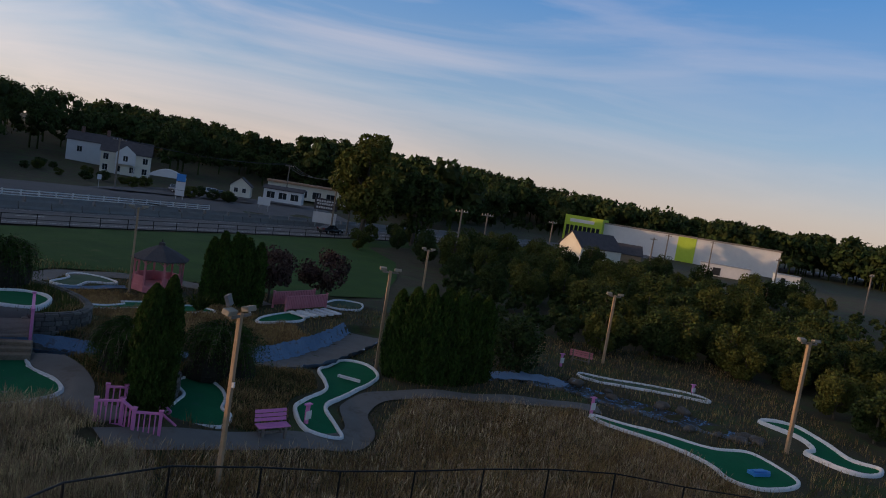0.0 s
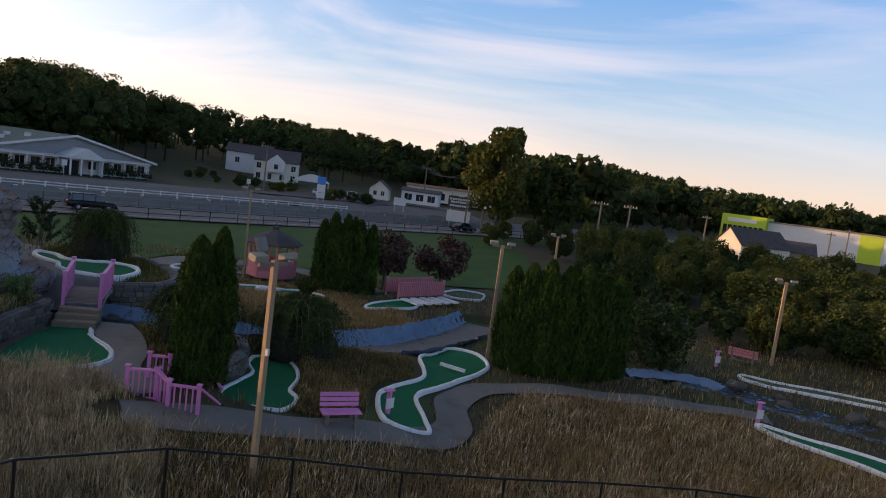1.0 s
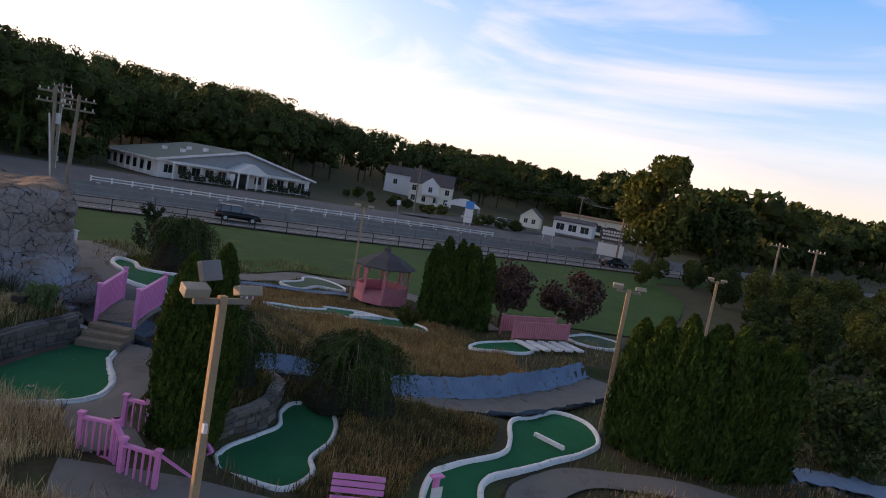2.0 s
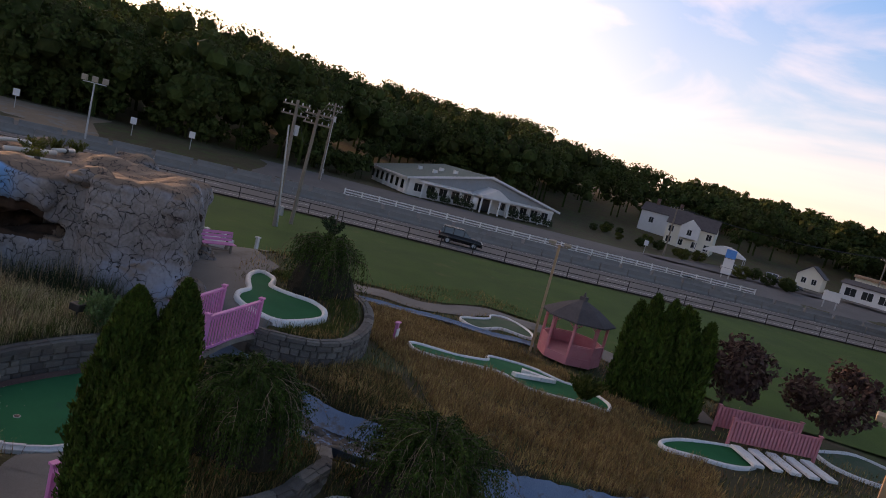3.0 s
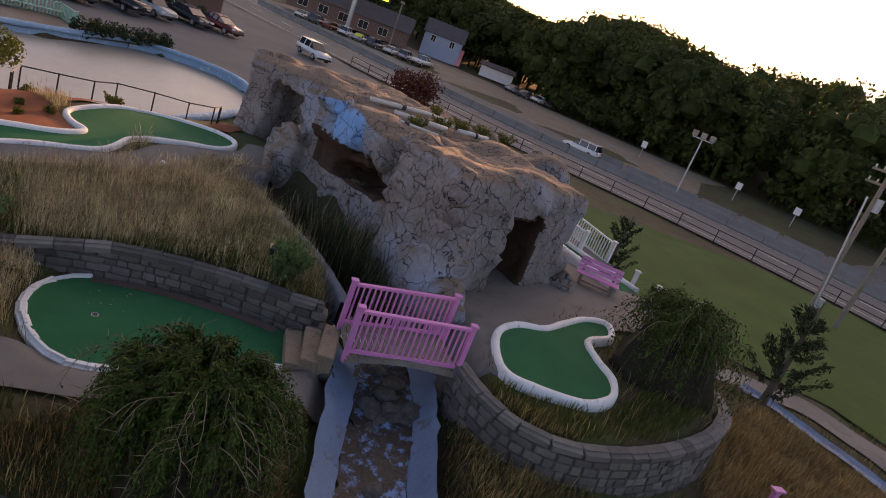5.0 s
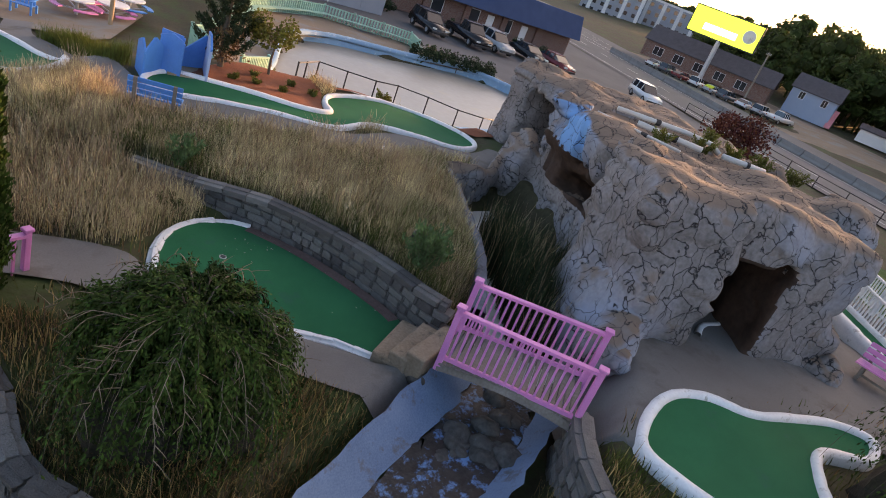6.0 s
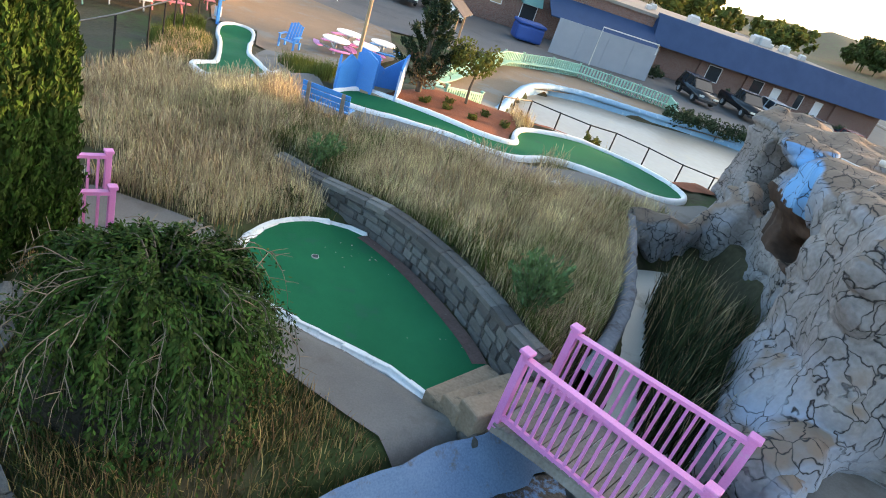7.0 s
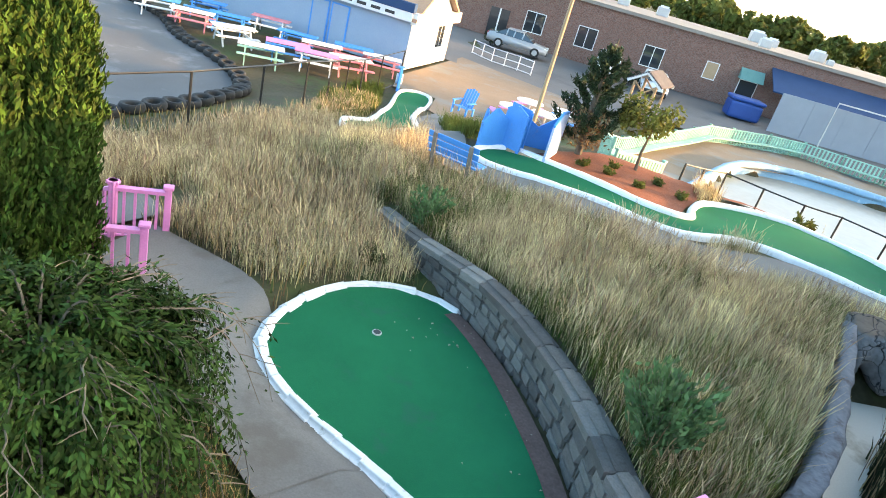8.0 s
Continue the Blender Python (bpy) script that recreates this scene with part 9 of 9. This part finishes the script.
# ---- grass, reeds, weeds ----
M["seedhead"] = material("grass_seed_heads", (0.19, 0.123, 0.0665), (0.62, 0.46, 0.29), 0.5, 0.85, 0.0, fine=2.0, island=0.45, trans=0.2, spec=0.2)
M["tangrass"] = material("golden_brown_grass", (0.15, 0.092, 0.038), (0.48, 0.30, 0.135), 0.45, 0.85, 0.0, fine=2.2, island=0.5, trans=0.15, spec=0.2)
M["lushgrass"] = material("lush_grass", (0.045, 0.075, 0.014), (0.12, 0.135, 0.035), 0.6, 0.85, 0.0, fine=1.8, island=0.4, trans=0.35, spec=0.2)
def blades(name, label, pts, tall, wide, mat, seed, lean=0.35, per=1, category="grass", heads=False):
    """Upright grass blades: each one a bent, tapering strip of its own. One object of stuff."""
    g = np.random.default_rng(seed)
    P = np.repeat(np.asarray(pts, float), per, 0)
    n = len(P)
    P = P + g.normal(0, 0.05, P.shape)
    z = land(P[:, 0], P[:, 1]) - 0.02
    a = g.uniform(0, 2 * math.pi, n)
    h = tall * g.uniform(0.55, 1.2, n) * (0.8 + 0.22 * np.sin(P[:, 0] * 1.1 + seed) * np.cos(P[:, 1] * 0.9) + 0.22 * np.sin(P[:, 0] * 3.7 + 1.3 * P[:, 1]) * np.sin(P[:, 1] * 4.3 - seed))
    d = np.c_[np.cos(a), np.sin(a)] * (lean * h * g.uniform(0.1, 1.0, n))[:, None] + np.array([0.03, 0.01]) * h[:, None]
    s = np.c_[-np.sin(a), np.cos(a)] * (wide * g.uniform(0.6, 1.3, n))[:, None] / 2
    rows = []
    steps = ((0.0, 0.6), (0.62, 0.5), (0.76, 1.9), (1.0, 0.2)) if heads else ((0.0, 1.0), (0.55, 0.8), (1.0, 0.12))
    for f, w in steps:
        c = P + d * f**2
        zz = z + h * f * (1 - 0.12 * f)
        rows += [np.c_[c - s * w, zz], np.c_[c + s * w, zz]]
    V = np.stack(rows, 1).reshape(-1, 3)
    k = np.arange(n)[:, None] * 2 * len(steps)
    F = np.vstack([k + np.array([[2 * j, 2 * j + 1, 2 * j + 3, 2 * j + 2]]) for j in range(len(steps) - 1)])
    ob = part(name, mesh_of(name, V, F, mat), mat)
    return tagged(ob, label, category, kind="stuff")


def scatter(n, x0, x1, y0, y1, keep, seed, clump=0.0):
    g = np.random.default_rng(seed)
    P = np.c_[g.uniform(x0, x1, n), g.uniform(y0, y1, n)]
    ok = keep(P[:, 0], P[:, 1])
    return P[ok]


CLEAR = [curve(p, 4, True) for p in (
    [(-13.5, 13.6), (-15.6, 14.7), (-17.2, 15.6), (-18.7, 15.2), (-21.1, 16.3), (-22.8, 15.6), (-22.4, 14.0), (-20.8, 12.5), (-18.3, 12.7), (-17.4, 14.1), (-14.9, 12.6), (-13.0, 12.4)],
    [(-9.4, 10.1), (-10.0, 8.8), (-9.9, 4.0), (-9.8, -0.5), (-11.5, -0.8), (-11.4, 3.0), (-11.4, 6.1), (-11.8, 9.0), (-12.1, 10.9), (-11.3, 12.2), (-10.0, 11.8)],
    FORK,
    FADED,
    [(-3.9, 23.3), (-4.8, 26.0), (-4.2, 29.0), (-5.0, 32.2), (-4.6, 35.0), (-2.2, 35.1), (-1.6, 33.0), (-2.9, 28.8), (-3.2, 26.6), (-2.2, 24.0)],
    [(-10.4, 41.0), (-9.8, 44.2), (-8.4, 45.0), (-7.4, 43.6), (-9.4, 40.3)],
    [(9.0, 32.3), (14.0, 30.3), (16.4, 30.0), (17.0, 27.8), (16.0, 26.2), (13.6, 25.8), (12.6, 27.6), (8.8, 31.0)],
    [(19.0, 35.9), (21.5, 35.9), (21.9, 33.0), (22.8, 30.2), (20.0, 29.0), (18.9, 31.2)],
)] + [GREEN_1, GREEN_8, G3]


def open_ground(X, Y, margin=0.12):
    ok = np.ones(X.shape, bool)
    for c in CLEAR:
        ok &= signed(c, X, Y) < -margin
    for line, w, _ in PATHS:
        ok &= along(curve(line, 4), X, Y)[0] > w / 2 + 0.08
    ok &= signed(TRACK, X, Y) < -0.5
    ok &= signed(POND, X, Y) < 0.0
    for w in (WALL_1, WALL_2, WALL_3, POND_WALL):
        ok &= along(w, X, Y)[0] > 0.22
    ok &= along(STREAM[:40], X, Y)[0] > 1.25
    ok &= along(CHANNEL, X, Y)[0] > 0.42
    ok &= ~((along(STREAM[30:], X, Y)[0] < 1.5))
    ok &= signed(DRY_BED, X, Y) < 0.1
    ok &= signed(np.array([(-15.0, 26.6), (-15.9, 25.4), (-18.6, 25.2), (-24.0, 25.8), (-29.0, 26.2), (-29.0, 30.4), (-24.6, 30.2), (-20.4, 27.6), (-16.2, 26.2)]), X, Y) < 0
    ok &= signed(np.array([(-25.5, 13.0), (-22.2, 17.2), (-19.8, 21.0), (-17.6, 25.2), (-22.0, 28.0), (-28.5, 26.0), (-28.5, 13.0)]), X, Y) < 0
    ok &= signed(np.array([(-14.4, 12.4), (-16.5, 10.6), (-18.9, 10.6), (-18.4, 13.0), (-17.4, 14.2)]), X, Y) < 0
    ok &= signed(np.array([(-18.6, 10.4), (-19.2, 12.6), (-22.5, 12.8), (-23.0, 15.2), (-25.2, 15.0), (-25.2, 9.8)]), X, Y) < 0
    ok &= signed(np.array([(-12.7, 13.0), (-12.7, 8.0), (-14.2, 7.4), (-17.5, 8.6), (-17.4, 12.4), (-15.0, 13.2), (-13.6, 13.9)]), X, Y) < 0
    ok &= ~((Y < 3.2) & (X < -9.4)) & ~((X < -19.0) & (Y < 11.0))
    return ok


def bank_zone(X, Y):
    return (signed(BANK, X, Y) > 0.05) & open_ground(X, Y) & (Y > 9) & (X > -21.5)


def meadow(X, Y):
    return open_ground(X, Y) & (signed(np.array([(-20.5, 32.2), (-14.6, 31.5), (-9.8, 29.5), (-8.2, 33.0), (-6.0, 38.0), (-8.0, 41.0), (-12.0, 43.0), (-17.0, 43.0), (-21.0, 42.0), (-26.4, 37.0), (-26.4, 35.0)]), X, Y) > 0)


def front(X, Y):
    return open_ground(X, Y) & (signed(np.array([(-8.5, 17.8), (-4.0, 21.0), (-1.2, 23.8), (-0.8, 27.5), (0.0, 30.2), (4.5, 31.6), (8.6, 32.2), (12.0, 28.0), (13.5, 24.5), (15.0, 20.0), (4.0, 17.0), (-6.0, 14.5)]), X, Y) > 0)


def rest_zone(X, Y):
    lawn_side = signed(np.array([(-18, 50), (-24, 49), (-28, 44), (-29.5, 38), (-26, 33.2), (-22, 31.6), (-15, 31), (-9, 29), (-3, 36), (-3.5, 56), (-8, 52.5)]), X, Y) > 0
    return open_ground(X, Y) & ~bank_zone(X, Y) & ~front(X, Y) & ~meadow(X, Y) & ((signed(BANK, X, Y) < -0.3) | (X > -12)) & ((X > -14.4) | lawn_side | (Y > 26.5))


blades("dry_meadow_grass", "tall pale dry grass on the bank behind the stone wall", scatter(230000, -23, -9.8, 8.5, 23.2, bank_zone, 1), 0.52, 0.0075, M["drygrass"], 1, 0.45)
blades("seeding_grass", "tall seeding stalks above the dry grass", scatter(62000, -23, -9.8, 8.5, 23.2, bank_zone, 41), 0.74, 0.0065, M["seedhead"], 41, 0.5, heads=True)


def green_patch(X, Y):
    return bank_zone(X, Y) & (np.sin(X * 1.1 + 0.6 * Y) * np.cos(Y * 0.8 - 0.5 * X) + 0.35 * np.sin(X * 3.1 - Y * 2.3) > 0.2)


blades("patch_grass", "fresh green tufts scattered among the dry stalks", scatter(90000, -23, -9.8, 8.5, 23.2, green_patch, 45), 0.56, 0.012, M["lushgrass"], 45, 0.55)


def wall_edge(X, Y):
    d = np.minimum(along(WALL_1, X, Y)[0], along(POND_WALL, X, Y)[0])
    return bank_zone(X, Y) & (d < 0.6 + 0.5 * np.sin(X * 2.3 + Y * 1.7) ** 2)


blades("edge_grass", "fresh green grass along the walls of the bank", scatter(90000, -21, -11, 15.5, 23.6, wall_edge, 43), 0.4, 0.010, M["lushgrass"], 43, 0.55)
blades("green_undergrowth", "rough green grass among the dry stalks", scatter(50000, -23, -9.8, 8.5, 23.2, bank_zone, 2), 0.26, 0.014, M["greengrass"], 2, 0.6)
blades("brown_meadow_grass", "brown seeding meadow grass before the greens", scatter(150000, -9, 15, 14, 33, front, 3), 0.46, 0.014, M["tangrass"], 3, 0.6)
blades("tall_brown_grass", "taller tan seed stalks over the brown meadow", scatter(40000, -9, 15, 14, 33, front, 44), 0.66, 0.012, M["seedhead"], 44, 0.55, heads=True)
blades("low_meadow_grass", "rough green and brown grass tufts", scatter(14000, -9, 15, 14, 33, front, 4), 0.3, 0.03, M["greengrass"], 4, 0.6)
blades("dry_slope_grass", "dry brown grass on the slope by the stream", scatter(130000, -27, -5, 29, 44, meadow, 5), 0.42, 0.018, M["tangrass"], 5, 0.6)
P = scatter(115000, -30, 24, 10, 50, rest_zone, 6)
gsel = np.random.default_rng(3).uniform(0, 1, len(P)) < 0.45
blades("rough_grass", "rough uncut green grass between the greens", P[~gsel], 0.3, 0.026, M["greengrass"], 6, 0.6)
blades("rough_dry_grass", "dry stalks among the rough grass", P[gsel], 0.42, 0.02, M["tangrass"], 7, 0.5)




def verge(X, Y):
    return open_ground(X, Y) & ~bank_zone(X, Y) & (signed(np.array([(-5.6, 15.6), (-7.6, 18.2), (-9.4, 19.9), (-10.9, 19.7), (-11.7, 19.1), (-12.6, 18.7), (-12.4, 14.0), (-12.0, 8.0), (-9.2, 4.0), (-8.2, 10.0), (-7.6, 13.0)]), X, Y) > 0)


def island(X, Y):
    return signed(np.array([(-12.1, 6.6), (-12.45, 9.6), (-12.75, 11.4), (-13.1, 11.8), (-13.6, 10.2), (-13.4, 6.8)]), X, Y) > 0


def hollow(X, Y):
    return open_ground(X, Y) & (signed(np.array([(-14.2, 24.0), (-11.2, 22.4), (-8.6, 21.0), (-5.0, 22.2), (-3.4, 27.0), (-4.6, 31.0), (-9.2, 29.6), (-13.8, 30.4), (-15.0, 28.0)]), X, Y) > 0)


def terrace_bed(X, Y):
    return open_ground(X, Y) & (signed(np.array([(-15.2, 26.6), (-14.5, 27.4), (-14.6, 28.6), (-16.4, 30.4), (-19.0, 31.6), (-22.0, 31.4), (-21.5, 29.4), (-18.0, 30.0), (-15.8, 29.0)]), X, Y) > 0)


P = scatter(110000, -13, -5, 4, 20, verge, 31)
gsel = np.random.default_rng(4).uniform(0, 1, len(P)) < 0.78
blades("verge_grass", "tall pale dry grass between path and kart fence", P[gsel], 0.5, 0.008, M["drygrass"], 31, 0.45)
blades("verge_seeding_grass", "tall seeding stalks beside the path", scatter(40000, -13, -5, 4, 20, verge, 42), 0.7, 0.0065, M["seedhead"], 42, 0.5, heads=True)
blades("verge_undergrowth", "green grass among the dry stalks beside the path", P[~gsel], 0.3, 0.014, M["greengrass"], 32, 0.6)


def strip_bed(X, Y):
    return open_ground(X, Y) & (signed(np.array([(-8.9, 10.2), (-10.0, 8.8), (-9.9, 0.4), (-8.2, 0.4), (-7.9, 5.0)]), X, Y) > 0)


blades("fence_grass", "lush yellow-green weeds between green and kart fence", scatter(40000, -11, -7, 0, 11, strip_bed, 37), 0.6, 0.014, M["lushgrass"], 37, 0.5)
blades("island_grass", "lush green long grass beside the blue bench", scatter(26000, -15, -11, 4, 12, island, 33), 0.62, 0.014, M["lushgrass"], 33, 0.5)
P = scatter(210000, -16, -3, 20, 32, hollow, 34)
gsel = np.random.default_rng(5).uniform(0, 1, len(P)) < 0.6
blades("hollow_grass", "short matted green grass in the hollow by the stream", P[gsel], 0.25, 0.013, M["greengrass"], 34, 0.8)
blades("hollow_dry_grass", "brown seeding grass in the hollow by the stream", P[~gsel], 0.34, 0.011, M["tangrass"], 35, 0.6)
blades("terrace_grass", "rough green grass round the heart-shaped green", scatter(60000, -23, -13, 25, 33, terrace_bed, 36), 0.26, 0.013, M["lushgrass"], 36, 0.7)


def reed_zone(X, Y):
    return (signed(np.array([(-16.75, 23.6), (-17.9, 22.0), (-18.85, 20.5), (-19.7, 19.4), (-20.9, 20.6), (-19.4, 23.0), (-17.6, 24.6)]), X, Y) > 0)


blades("pond_reeds", "dense dark green reeds standing in the pond", scatter(19000, -21, -16, 19, 25, reed_zone, 8), 1.8, 0.028, M["reed"], 8, 0.28, 1, "reeds")
blades("dry_reeds", "dead brown stalks among the reeds", scatter(3600, -21, -16, 19, 25, reed_zone, 9), 1.75, 0.016, M["seedhead"], 9, 0.35, 1, "reeds")


def weed(x, y, tall, r, n, seed, mat, label, leaf=0.06, z=None):
    g = np.random.default_rng(seed)
    t = thing("weed_clump", label, "weed", ground_pose(x, y) if z is None else (x, y, z), group="weed clumps")
    bm, C, W = bmesh.new(), [], []
    for k in range(n):
        a, L = g.uniform(0, 2 * math.pi), g.uniform(0.6, 1.0)
        tip = np.array([math.cos(a) * r * g.uniform(0.2, 1.0), math.sin(a) * r * g.uniform(0.2, 1.0), tall * L])
        tube(bm, [(0, 0, 0), tip * np.array([0.5, 0.5, 0.55]), tip], [0.006, 0.005, 0.002], 3, False)
        m = 60
        s = g.uniform(0.25, 1.0, m)[:, None]
        C.append(tip * s * np.array([1, 1, 1]) + g.normal(0, 0.03, (m, 3)))
        W.append(np.tile(tip, (m, 1)) + g.normal(0, 0.35, (m, 3)))
    C, W = np.vstack(C), np.vstack(W)
    V, F = leaves(C, W, g.normal(0, 1, C.shape), leaf * 1.5, leaf * 0.6)
    tagged(part("stem", bm, M["oldwood"], t), kind="stuff")
    part("foliage", mesh_of("foliage", V, F, M[mat]), None, t)


weed(-15.2, 22.1, 0.95, 0.5, 60, 1, "sage", "grey-green bushy weed at the wall", 0.07)
weed(-12.5, 17.4, 0.75, 0.4, 22, 2, "sage", "grey-green weed in the dry grass")
weed(-11.9, 18.6, 0.3, 0.25, 12, 3, "greengrass", "low weed at the green's edge")
weed(-13.6, 40.4, 1.1, 0.9, 40, 4, "leaf2", "leafy green shrub before the gazebo", 0.12)
weed(-19.6, 10.4, 0.8, 0.4, 22, 5, "leaf2", "yellow-green weed at the pool fence", 0.07)
weed(-21.6, 11.6, 0.4, 0.4, 18, 6, "leaf2", "yellow-green weed in the mulch", 0.07)
for k, (x, y) in enumerate(((-16.3, 12.5), (-17.0, 12.9), (-15.7, 12.3), (-17.6, 12.2), (-18.0, 12.8), (-16.6, 11.8))):
    weed(x, y, 0.22, 0.18, 8, 20 + k, "leaf2", "small dry weed in the red mulch", 0.05)
sl = thing("ground_light", "small dark box lamp standing in the grass", "lamp", ground_pose(-15.35, 21.65), 30)
part("housing", boxes((-0.16, -0.12, 0.42, 0.16, 0.12, 0.6), bevel=0.02), M["dark"], sl)
part("stake", boxes((-0.02, -0.02, 0, 0.02, 0.02, 0.42)), M["dark"], sl)
for k, (x, y) in enumerate(((-26.4, 22.6), (-25.9, 21.9), (-27.0, 23.4), (-22.6, 21.4), (-24.6, 21.6), (-26.9, 20.6))):
    hit, at_, _, _ = rock.children[0].ray_cast(Vector((x, y, 9)), Vector((0, 0, -1)))
    weed(x, y, 0.5, 0.45, 16, 40 + k, "leaf2", "yellow-green weeds growing in cracks of the rock's top", 0.05, (at_.z if hit else 3.4) - 0.05)
